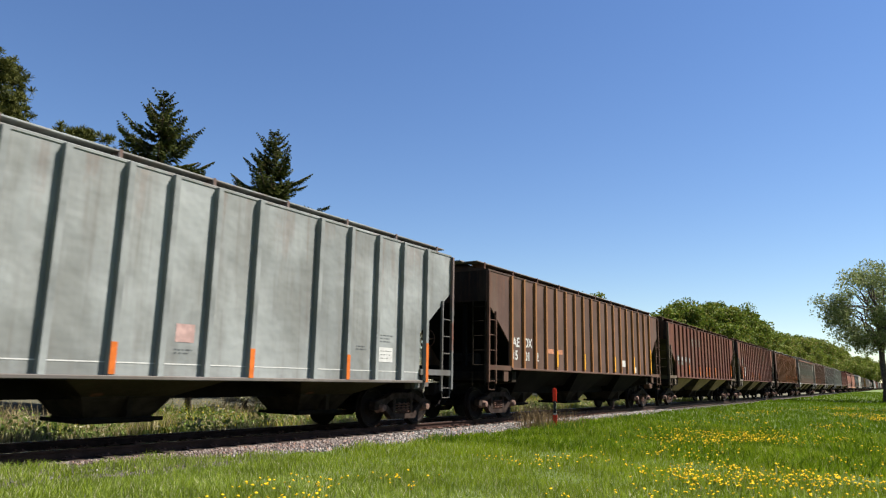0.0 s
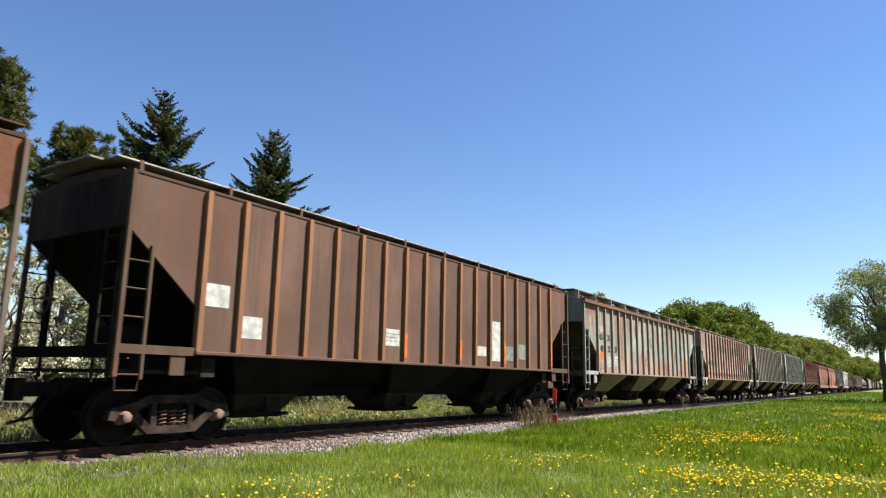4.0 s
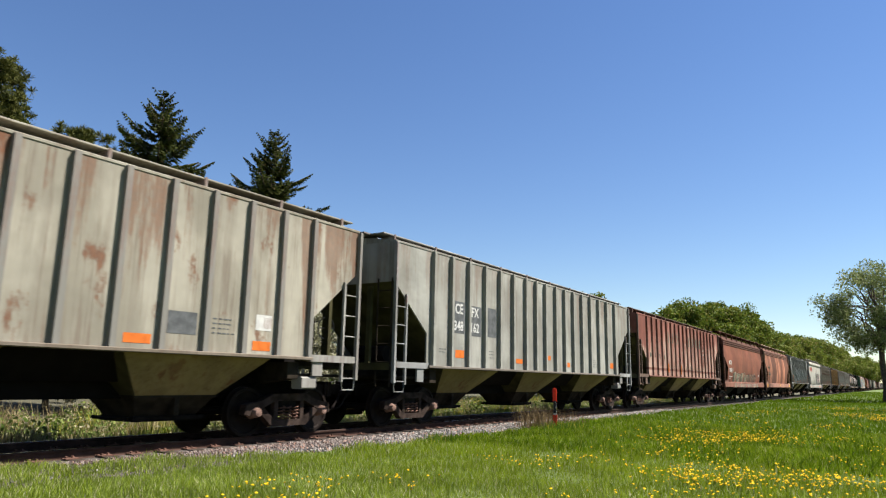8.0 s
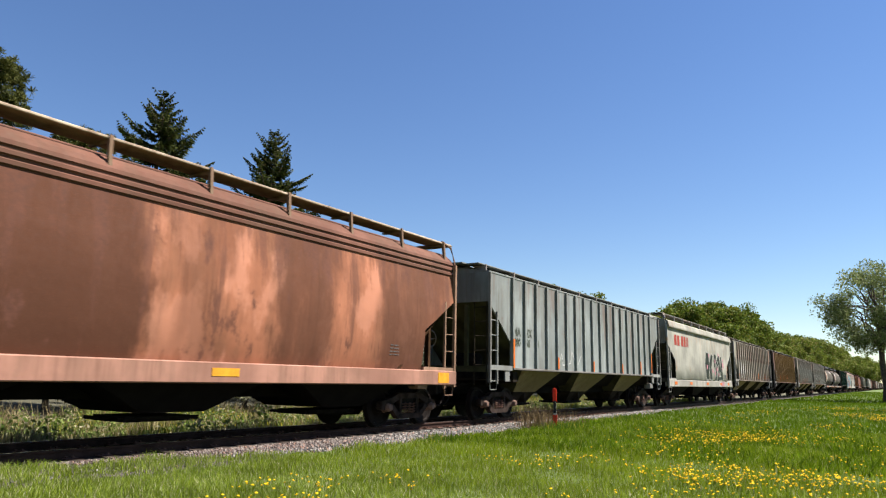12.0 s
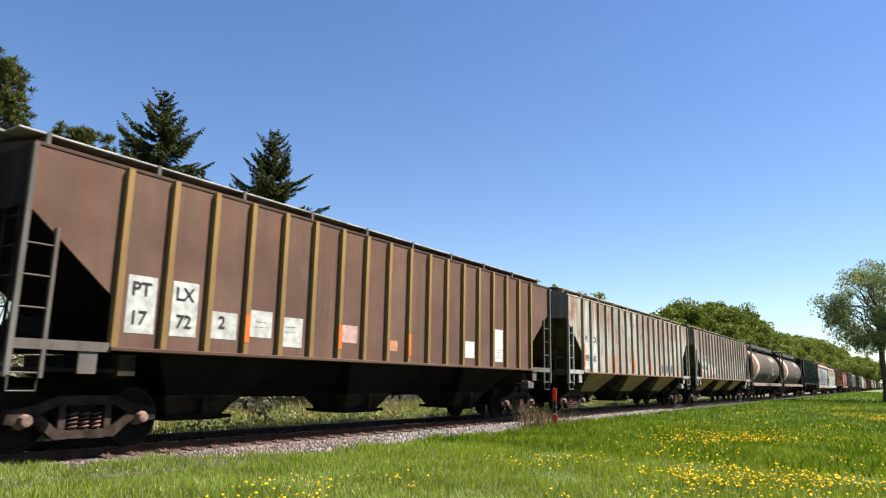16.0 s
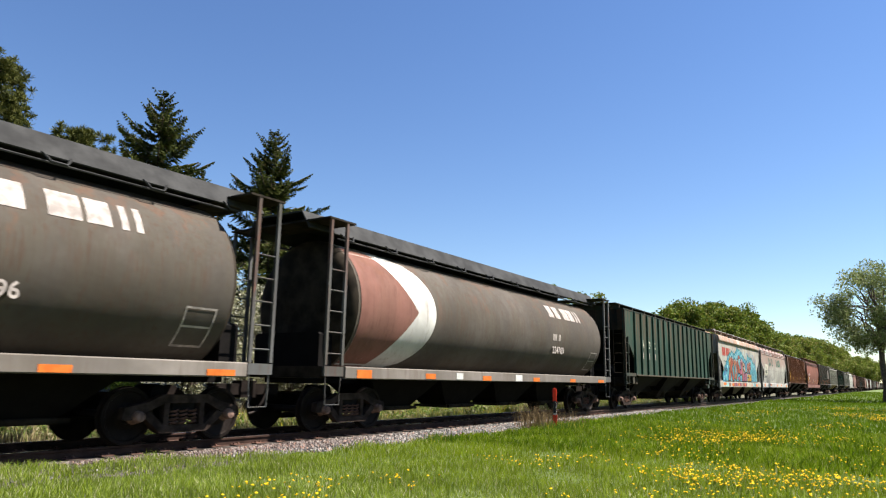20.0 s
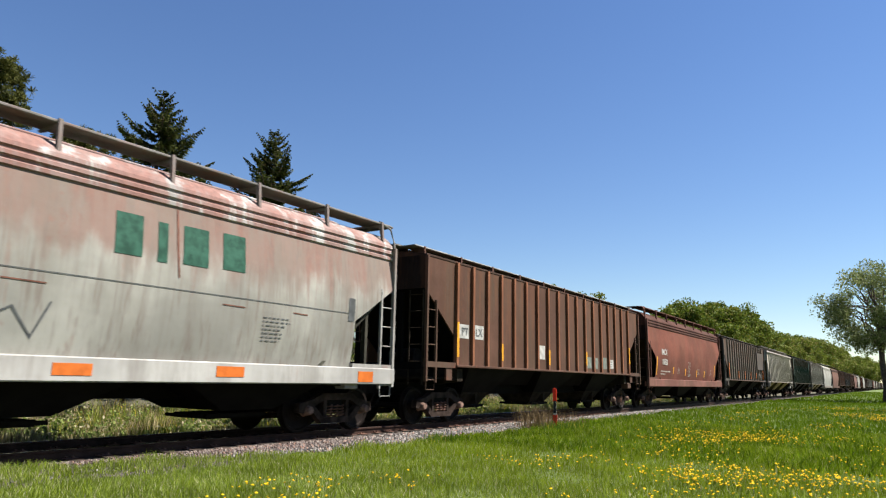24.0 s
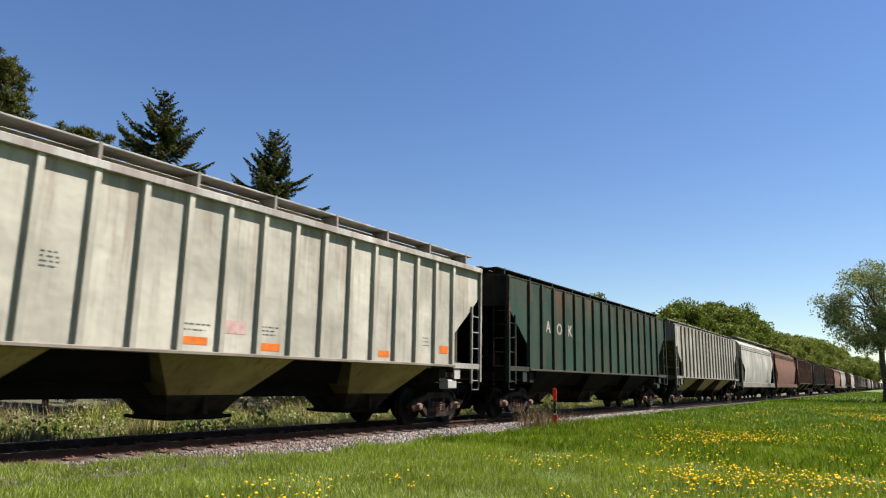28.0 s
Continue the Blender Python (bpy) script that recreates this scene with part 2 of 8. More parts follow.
def writing(name, text, size, material, parent, at, wide=1.0):
    """Stencilled letters, 3 mm thick, on a surface."""
    cu = bpy.data.curves.new(name, "FONT")
    cu.body, cu.size, cu.extrude, cu.offset = text, size, 0.0015, 0.006 * size / 0.3
    cu.resolution_u = 3
    tmp = bpy.data.objects.new(name, cu)
    me = bpy.data.meshes.new_from_object(tmp)
    bpy.data.objects.remove(tmp)
    me.materials.clear()
    me.materials.append(None)
    me.transform(Matrix.Diagonal((wide, 1, 1, 1)))
    return part(name, me, material, parent, "", at)


# ---- ground and track ----
def verge(x):
    """Where the grass ends beside the ballast."""
    return float(np.interp(x, [-50, 5.0, 7.0, 9.0, 10.5, 17.0, 20.0, 30.0], [-1.25, -1.35, -1.75, -2.2, -2.45, -2.65, -2.15, -2.0]))


def rise(x, y):
    """Height of the ground on the camera's side and beyond the track."""
    z = -0.24 + 0.10 * min(1.0, max(0.0, (x - 14) / 30.0)) + 0.40 * min(1.0, max(0.0, (x - 40) / 300.0))
    z += 0.05 * noise.noise((x * 0.15, y * 0.15, 0.3))
    e = verge(x)
    if y > 1.9:
        k = min(1.0, (y - 1.9) / 3.0)
        z = -0.14 + (-0.75) * k + 0.08 * noise.noise((x * 0.4, y * 0.4, 3.0))
        if y > 8:
            z += min(1.6, 0.12 * (y - 8))
    elif y > e:
        z = -0.22
    elif y > e - 0.7:
        k = (e - y) / 0.7
        z = -0.20 * (1 - k) + z * k
    return z


def ground_sheet():
    xs = [-400, -150, -60, -30] + [-20 + i * 1.0 for i in range(70)] + [50 + i * 4 for i in range(40)] + [220, 260, 320, 400, 550, 800, 1200, 2000, 4000]
    ys = [-3000, -600, -150, -60, -30, -20] + [-15 + i * 0.75 for i in range(13)] + [-5.5, -5, -4.5, -4.2, -3.9, -3.6, -3.4, -3.2, -3.0, -2.85, -2.7, -2.55, -2.4, -2.25, -2.1, -1.95, -1.8, 0, 1.9, 2.2, 2.6, 3, 3.5, 4.2, 5, 6, 8, 10, 14, 20, 30, 45, 80, 200, 600, 3000]
    g = Geo()
    g.smooth = True
    g.quad_strip([[(x, y, rise(x, y) if abs(y) < 50 else rise(x, 40 if y > 0 else -40)) for y in ys] for x in xs])
    m, nt, b = nodes("meadow_soil", 0.95)
    tc = nt.nodes.new("ShaderNodeTexCoord")
    v = tc.outputs["Object"]
    a = noise_node(nt, v, 0.35, 5.0)
    c = noise_node(nt, v, 14.0, 5.0, 0.7)
    k = mix(nt, ramp(nt, a, 0.35, 0.68), (0.050, 0.078, 0.005), (0.085, 0.112, 0.009))
    k = mix(nt, times(nt, ramp(nt, c, 0.4, 0.75), 0.6), k, (0.032, 0.048, 0.006))
    sep = nt.nodes.new("ShaderNodeSeparateXYZ")
    nt.links.new(v, sep.inputs[0])
    litter = mix(nt, ramp(nt, c, 0.35, 0.7), (0.030, 0.030, 0.014), (0.075, 0.062, 0.030))
    k = mix(nt, ramp(nt, times(nt, sep.outputs[1], times(nt, a, 2.0), "ADD"), 2.2, 3.4), k, litter)
    nt.links.new(k, b.inputs["Base Color"])
    bump(nt, b, c, 0.8, 0.08)
    return tagged(part("ground", g, m), "grassy meadow with short green spring grass", "ground", kind="structure")


def track():
    stone = plain("ballast_bed", (0.070, 0.060, 0.053), 0.9, 0.0, 0.5, 12.0, 0.03)
    bed = Geo()
    bed.prism_x([(-2.75, -0.36), (-2.3, -0.215), (-1.5, -0.15), (1.5, -0.15), (2.45, -0.15), (3.4, -0.72), (3.0, -1.1), (-2.6, -0.6)], -60, 900)
    bed_ob = tagged(part("ballast", bed, stone), "grey crushed stone ballast under the railway track", "ballast", kind="structure")
    for side in (-1, 1):
        r = Geo()
        y = side * 0.755
        r.prism_x([(y - 0.07, -0.172), (y + 0.07, -0.172), (y + 0.07, -0.158), (y + 0.012, -0.13), (y + 0.012, -0.045), (y + 0.036, -0.035), (y + 0.036, -0.006), (y + 0.028, 0), (y - 0.028, 0), (y - 0.036, -0.006), (y - 0.036, -0.035), (y - 0.012, -0.045), (y - 0.012, -0.13), (y - 0.07, -0.158)], -60, 900)
        rail = tagged(part("rail", r, M["rail"]), "rust-brown steel rail on wooden ties", "rail", "rails", "structure")
        head = Geo().prism_x([(y - 0.026, 0.0), (y + 0.026, 0.0), (y + 0.022, 0.002), (y - 0.022, 0.002)], -60, 900)
        part("running_surface", head, M["railtop"], rail, "polished rail head")
    return bed_ob


# ---- rail cars ----
HALF = 8.5
CARS = []
SPEC = {}


def truck(parent, x, mats, simple=False):
    """A freight truck: bolster with side frames, springs, bearing caps and two wheelsets."""
    bol = cached("bolster", lambda: Geo().bevel_box(-0.22, 0.22, -1.02, 1.02, 0.38, 0.74, 0.05).disc_y(0, 0.8, [(-0.3, 0.16), (0.3, 0.16)], 12))
    t = part("truck", bol, mats["iron"], parent, at=pose(x, 0, 0))

    def frame_geo():
        g = Geo()
        # upper member, lower member and columns round the spring nest
        g.prism_y([(-1.15, 0.42), (-1.12, 0.60), (-0.72, 0.68), (-0.45, 0.80), (0.45, 0.80), (0.72, 0.68), (1.12, 0.60), (1.15, 0.42), (1.02, 0.40), (0.72, 0.52), (0.42, 0.66), (-0.42, 0.66), (-0.72, 0.52), (-1.02, 0.40)], -1.09, -0.93)
        g.prism_y([(-0.80, 0.47), (-0.66, 0.53), (-0.40, 0.30), (0.40, 0.30), (0.66, 0.53), (0.80, 0.47), (0.46, 0.18), (-0.46, 0.18)], -1.09, -0.93)
        for s in (-1, 1):
            g.prism_y([(s * 0.40, 0.30), (s * 0.30, 0.30), (s * 0.30, 0.66), (s * 0.40, 0.66)], -1.07, -0.95)
        return g

    def spring_geo():
        g = Geo()
        pts = []
        for i in range(33):
            q = i * 0.25 * math.pi
            pts.append((0.065 * math.cos(q), -1.03 + 0.065 * math.sin(q), 0.30 + 0.25 * i / 32))
        return g.tube(pts, 0.017, 4)

    def cap_geo():
        return Geo().disc_y(0, 0.457, [(-1.20, 0.03), (-1.19, 0.075), (-1.13, 0.095), (-1.06, 0.10), (-0.98, 0.13)], 12)

    def wheel_geo():
        g = Geo()
        g.smooth = False
        for s in (-1, 1):
            g.disc_y(0, 0, [(s * 0.70, 0.483), (s * 0.735, 0.483), (s * 0.74, 0.46), (s * 0.83, 0.455), (s * 0.83, 0.40), (s * 0.80, 0.38), (s * 0.765, 0.22), (s * 0.80, 0.13), (s * 0.84, 0.12), (s * 0.84, 0.08)], 28)
        return g.disc_y(0, 0, [(-0.95, 0.075), (0.95, 0.075)], 10)

    for s in (0, 180):
        turn = pose(0, 0, 0, 0, 0, s)
        part("side_frame", cached("side_frame", frame_geo), mats["truck"], t, "rust-dusted cast steel side frame", turn)
        if simple:
            continue
        for sx in (-0.18, 0.0, 0.18):
            part("spring", cached("spring", spring_geo), mats["spring"], t, at=turn @ pose(sx, 0, 0))
        for ax in (-0.889, 0.889):
            part("bearing_cap", cached("bearing_cap", cap_geo), M["cap"], t, at=turn @ pose(ax, 0, 0))
    wheels = [part("wheelset", cached("wheelset", wheel_geo), M["wheel"], t, "steel axle with two dark wheels", pose(ax, 0, 0.457)) for ax in (-0.889, 0.889)]
    return t, wheels


def side_ladder(zb, zt):
    """Ladder at a car's corner, in the plane of its side: inner stile, rungs and stirrup."""
    g = Geo()
    g.box(0.42, 0.47, -1.56, -1.50, zb - 0.45, 3.15)
    for i in range(5):
        z = zb - 0.38 + i * 0.44
        g.tube([(0.0, -1.53, z), (0.45, -1.53, z)], 0.014, 5)
    g.tube([(0.02, -1.53, zb - 0.3), (0.04, -1.53, zb - 0.62), (0.40, -1.53, zb - 0.62), (0.44, -1.53, zb - 0.3)], 0.016, 5)
    return g


def coupler_geo():
    g = Geo()
    g.box(-0.1, 0.55, -0.11, 0.11, 0.76, 0.98)
    g.prism_z([(0.55, -0.14), (0.72, -0.17), (0.80, -0.02), (0.72, 0.16), (0.55, 0.15)], 0.70, 1.04)
    g.tube([(0.3, -0.22, 0.85), (0.45, -0.25, 0.62), (0.62, -0.24, 0.42), (0.8, -0.24, 0.38)], 0.03, 6)
    return g


def end_gear(car, s, a, zb, zt, mats, brake, simple=False):
    """What stands at one end of a car: posts, ladders, sill, coupler and brake wheel."""
    turn = pose(s * a, 0, 0, 0, 0, 0 if s < 0 else 180)
    for y in (-1.54, 1.54):
        part("corner_post", cached(("corner_post", zb, zt), lambda: Geo().bevel_box(-0.035, 0.035, -0.04, 0.04, zb - 0.42, zt - 0.02, 0.01)), mats["trim"], car, at=turn @ pose(0, y, 0))
    # the ladder on the far side is a darker copy, coloured for its shade
    part("ladder", cached(("side_ladder", zb), lambda: side_ladder(zb, zt)), mats["trim"] if s < 0 else M["grime_shade"], car, at=turn)
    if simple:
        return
    part("ladder", cached(("far_ladder", zb), lambda: mirrored(side_ladder(zb, zt))), mats["trim"] if s > 0 else M["grime_shade"], car, at=turn)

    def sill_geo():
        g = Geo()
        g.box(-0.02, 1.4, -1.56, -1.46, zb - 0.06, zb + 0.08)
        g.box(-0.02, 1.4, 1.46, 1.56, zb - 0.06, zb + 0.08)
        g.box(0.95, 1.22, -1.54, -1.49, zb - 0.38, zb - 0.06)
        return g

    part("end_sill", cached(("end_sill", zb), sill_geo), mats["trim"], car, at=turn)

    # beam and posts share the slope colour, which has the end's shade painted in
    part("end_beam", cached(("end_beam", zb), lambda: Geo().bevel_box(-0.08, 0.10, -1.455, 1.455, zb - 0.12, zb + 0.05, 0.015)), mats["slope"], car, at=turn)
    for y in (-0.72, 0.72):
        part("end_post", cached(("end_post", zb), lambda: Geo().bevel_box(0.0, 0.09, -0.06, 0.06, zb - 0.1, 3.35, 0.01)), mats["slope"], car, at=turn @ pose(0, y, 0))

    def rungs():
        g = Geo()
        for y in (-1.47, -1.05):
            g.tube([(-0.06, y, zb - 0.5), (-0.06, y, zt - 0.9)], 0.022, 5)
        for i in range(6):
            g.tube([(-0.06, -1.05, zb - 0.35 + i * 0.42), (-0.06, -1.47, zb - 0.35 + i * 0.42)], 0.014, 5)
        return g

    # shade at the car's end is put into the colour of these three parts
    part("end_ladder", cached(("end_ladder", zb, zt), rungs), M["grime_shade"], car, at=turn)
    part("shear_plate", cached("shear_plate", lambda: Geo().box(0.10, 1.62, -1.40, 1.40, 1.14, 1.20)), M["grime_shade"], car, at=turn)
    part("body_bolster", cached(("body_bolster", zb), lambda: Geo().prism_x([(-1.45, zb - 0.08), (-1.45, zb - 0.40), (-0.5, 0.98), (0.5, 0.98), (1.45, zb - 0.40), (1.45, zb - 0.08)], 1.62, 1.90)), M["grime_shade"], car, at=turn)
    part("draft_sill", cached("draft_sill", lambda: Geo().bevel_box(-0.02, 1.5, -0.22, 0.22, 0.72, 1.02, 0.03)), M["iron"], car, at=turn)
    part("brake_pipe", cached("brake_pipe", lambda: Geo().tube([(0.6, -0.5, 1.05), (0.05, -0.5, 1.0), (-0.25, -0.42, 0.8), (-0.5, -0.36, 0.46), (-0.62, -0.3, 0.42)], 0.028, 6)), M["iron"], car, at=turn)
    part("reservoir", cached("reservoir", lambda: Geo().tube([(0.75, -0.75, 1.75), (0.75, 0.1, 1.75)], 0.20, 12).box(0.6, 0.9, -0.9, 0.3, 1.40, 1.56)), M["iron"], car, at=turn)
    part("coupler", cached("coupler", lambda: coupler_flip(coupler_geo())), M["wheel"], car, "rusty knuckle coupler with air hose", turn)
    if s > 0:
        part("brake_box", cached("brake_box", lambda: Geo().bevel_box(1.15, 1.55, 1.22, 1.50, 0.90, 1.14, 0.03).tube([(1.35, 1.3, 1.14), (1.35, 1.3, 1.3)], 0.03, 6)), mats["trim"], car, "dusty metal box below the sill", turn)
        part("card_holder", cached(("card_holder", zb), lambda: Geo().box(1.02, 1.30, 1.49, 1.53, zb - 0.34, zb - 0.05)), mats["trim"], car, at=turn)
    if brake:
        part("brake_wheel", cached("brake_wheel", lambda: Geo().tube([(-0.16, 0.5 + 0.27 * math.cos(q * math.pi / 8), 2.35 + 0.27 * math.sin(q * math.pi / 8)) for q in range(17)], 0.018, 5).tube([(-0.16, 0.23, 2.35), (-0.16, 0.77, 2.35)], 0.014, 5).tube([(-0.16, 0.5, 2.08), (-0.16, 0.5, 2.62)], 0.014, 5).tube([(-0.16, 0.5, 2.35), (0.06, 0.5, 2.35)], 0.03, 6)), mats["trim"], car, at=turn)


def mirrored(g):
    g.v = [(x, -y, z) for x, y, z in g.v]
    return g


def coupler_flip(g):
    g.v = [(-x, y, z) for x, y, z in g.v]
    return g


def bay_geo(zb, low, half_top, half_low, y_top, y_low):
    """One hopper bay: an upside-down pyramid with its gate."""
    g = Geo()
    top = [(-half_top, -y_top, zb), (half_top, -y_top, zb), (half_top, y_top, zb), (-half_top, y_top, zb)]
    bot = [(-half_low, -y_low, low), (half_low, -y_low, low), (half_low, y_low, low), (-half_low, y_low, low)]
    for i in (0, 2):
        g.quad_strip([[bot[i], bot[i + 1]], [top[i], top[i + 1]]])
    g.cap(bot)
    g.cap(top)
    return g


def bay_side(zb, low, half_top, half_low, y_top, y_low):
    """The sloping sheet that closes one end of a hopper bay."""
    g = Geo()
    a = [(-half_top, -y_top, zb), (-half_top, y_top, zb), (-half_low, y_low, low), (-half_low, -y_low, low)]
    b = [(x + 0.02, y, z) for x, y, z in a]
    return g.quad_strip([a, b], True).cap(a).cap(b[::-1])


def chute_geo():
    """The steep lower end of a hopper bay, with a flange and a side rib."""
    g = Geo()
    rows = [[(-w, -y, z), (w, -y, z), (w, y, z), (-w, y, z)] for w, y, z in ((0.83, 0.745, 0.78), (0.83, 0.745, 0.74), (0.80, 0.715, 0.74), (0.60, 0.47, 0.42))]
    g.quad_strip(rows, True)
    g.cap(rows[0])
    g.cap(rows[-1][::-1])
    g.prism_y([(-0.05, 0.44), (0.05, 0.44), (0.05, 0.76), (-0.05, 0.76)], -0.76, -0.40)
    return g


def gate_geo(low):
    g = Geo()
    g.box(-0.62, 0.62, -0.50, 0.50, low - 0.07, low + 0.03)
    g.box(-0.78, 0.78, -0.54, -0.48, low - 0.05, low + 0.02)
    g.tube([(-0.70, -0.62, low - 0.02), (-0.70, 0.62, low - 0.02)], 0.035, 6)
    return g


def ribbed_car(x0, label, mats, zt=4.30, zb=1.5, ribs=18, chord=0.0, walk_high=0.27, brake=True, simple=False, posts=None):
    """A covered hopper with posts on its flat sides, three bays and a roof walk."""
    a = HALF
    car = thing("hopper_car", pose(x0 + a, 0, 0), label, "rail car", "cars of the train")
    zc, inset = 3.42, 1.38
    span = 2 * (a - inset - 0.06)
    xs = [p - a for p in posts] if posts else [-span / 2 + span * i / (ribs - 1) for i in range(ribs)]
    SPEC[car.name] = {"half": a, "posts": xs, "sill": 0.0, "low": zb, "proud": 1.605 if posts else 1.58}

    def sheet():
        outline = [(-a, zt), (-a, zc), (-a + inset, zc - 1.15), (-a + inset, zb), (a - inset, zb), (a - inset, zc - 1.15), (a, zc), (a, zt)]
        return Geo().prism_y(outline, -1.50, -1.46)

    def end_sheet():
        return Geo().box(-a, -a + 0.05, -1.46, 1.46, zc, zt)

    def slope():
        return Geo().prism_y([(-a, zc), (-a + 0.07, zc), (-a + 2.37, 1.5), (-a + 2.30, 1.46)], -1.45, 1.45)

    for s in (0, 180):
        turn = pose(0, 0, 0, 0, 0, s)
        part("side_sheet", cached(("side_sheet", zt, zb), sheet), mats["body"], car, at=turn)
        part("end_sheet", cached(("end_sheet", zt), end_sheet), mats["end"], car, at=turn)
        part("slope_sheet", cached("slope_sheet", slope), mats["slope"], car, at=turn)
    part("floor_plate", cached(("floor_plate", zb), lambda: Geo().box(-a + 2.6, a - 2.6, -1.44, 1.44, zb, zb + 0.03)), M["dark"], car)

    def roof_geo():
        return Geo().prism_x([(-1.50, zt), (-1.50, zt + 0.03), (-0.5, zt + 0.17), (0.5, zt + 0.17), (1.50, zt + 0.03), (1.50, zt)], -a, a)

    part("roof", cached(("roof", zt), roof_geo), mats["roof"], car)

    def hatch_geo():
        return Geo().prism_x([(-0.70, zt + 0.10), (-0.70, zw - 0.03), (-0.60, zw + 0.01), (0.60, zw + 0.01), (0.70, zw - 0.03), (0.70, zt + 0.10)], -a + 0.25, a - 0.25)

    zw = zt + walk_high
    part("hatch_cover", cached(("hatch", zt, walk_high), hatch_geo), mats["roof"], car)

    def walk_geo():
        g = Geo()
        g.box(-a - 0.1, a + 0.1, -1.17, -0.70, zw - 0.012, zw + 0.012)
        return g

    def edge_geo():
        return Geo().bevel_box(-a - 0.1, a + 0.1, -1.20, -1.17, zw - 0.018, zw + 0.018, 0.008)

    for s in (0, 180):
        w = part("roof_walk", cached(("roof_walk", zt, walk_high), walk_geo), mats["walk"], car, at=pose(0, 0, 0, 0, 0, s))
        part("walk_edge", cached(("walk_edge", zt, walk_high), edge_geo), mats["edge"], w)
        if simple:
            continue
        for i in range(10):
            x = -a + 0.3 + (2 * a - 0.6) * i / 9
            part("walk_bracket", cached(("walk_bracket", walk_high, zt), lambda: Geo().prism_x([(-1.24, zt + 0.03), (-1.17, zt + 0.03), (-0.74, zw - 0.02), (-1.20, zw - 0.02), (-1.24, zw + 0.02)], -0.03, 0.03)), mats["trim"], w, at=pose(x, 0, 0))
    for e in (-1, 1):
        part("end_platform", cached(("end_platform", zw), lambda: Geo().box(-0.32, 0.32, -0.75, 0.75, zw - 0.005, zw + 0.03)), mats["walk"], car, at=pose(e * a, 0, 0))
    for s in (0, 180):
        turn = pose(0, 0, 0, 0, 0, s)
        part("side_sill", cached(("side_sill", zb), lambda: Geo().bevel_box(-a + inset, a - inset, -1.61, -1.44, zb - 0.04, zb + 0.025, 0.012)), mats["sill"], car, at=turn)
        ch, deep = (0.022 + chord, 0.10) if chord else (0.012, 0.025)
        part("top_chord", cached(("top_chord", zt, ch), lambda: Geo().bevel_box(-a, a, -1.50 - ch, -1.44, zt - deep, zt + 0.035, 0.01)), mats["chord"], car, at=turn)
        proud = SPEC[car.name]["proud"]
        rib = cached(("rib", zt, zb, chord, proud), lambda: Geo().prism_z([(-0.058, -1.50), (-0.050, 0.0 - proud), (0.050, 0.0 - proud), (0.058, -1.50)], zb + 0.02, zt - 0.005 if not chord else zt - 0.10))
        if simple and s:
            continue
        for x in xs:
            part("side_post", rib, mats["rib"], car, at=pose(x if s == 0 else -x, 0, 0, 0, 0, s))
    # dark fill that closes the view between bays, coloured as if in shade
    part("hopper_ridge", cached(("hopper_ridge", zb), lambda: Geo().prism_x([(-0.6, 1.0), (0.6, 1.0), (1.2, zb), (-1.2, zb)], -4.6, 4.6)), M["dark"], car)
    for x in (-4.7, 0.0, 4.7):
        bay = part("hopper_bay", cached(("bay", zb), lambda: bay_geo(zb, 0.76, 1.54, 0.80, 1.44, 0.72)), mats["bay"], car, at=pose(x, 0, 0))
        part("chute", cached("chute", chute_geo), M["grime_shade"], bay, "dark brown lower chute")
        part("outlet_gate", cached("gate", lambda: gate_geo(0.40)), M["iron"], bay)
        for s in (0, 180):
            part("slope_sheet", cached(("bay_side", zb), lambda: bay_side(zb, 0.76, 1.54, 0.80, 1.44, 0.72)), mats["slope"], bay, "sloping sheet with its shade painted dark", pose(0, 0, 0, 0, 0, s))
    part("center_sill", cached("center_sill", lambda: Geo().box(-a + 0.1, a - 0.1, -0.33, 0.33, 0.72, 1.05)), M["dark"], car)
    gear = {"truck": mats.get("truck", M["cast"]), "spring": mats.get("spring", M["rusty"]), "iron": M["iron"]}
    wheels = []
    for x in (-a + 1.42, a - 1.42):
        wheels.append((x, truck(car, x, gear, simple)[1]))
    for s in (-1, 1):
        end_gear(car, s, a, max(zb, 1.3), zt, mats, brake and s < 0, simple)
    CARS.append((car, x0 + a, wheels))
    return car


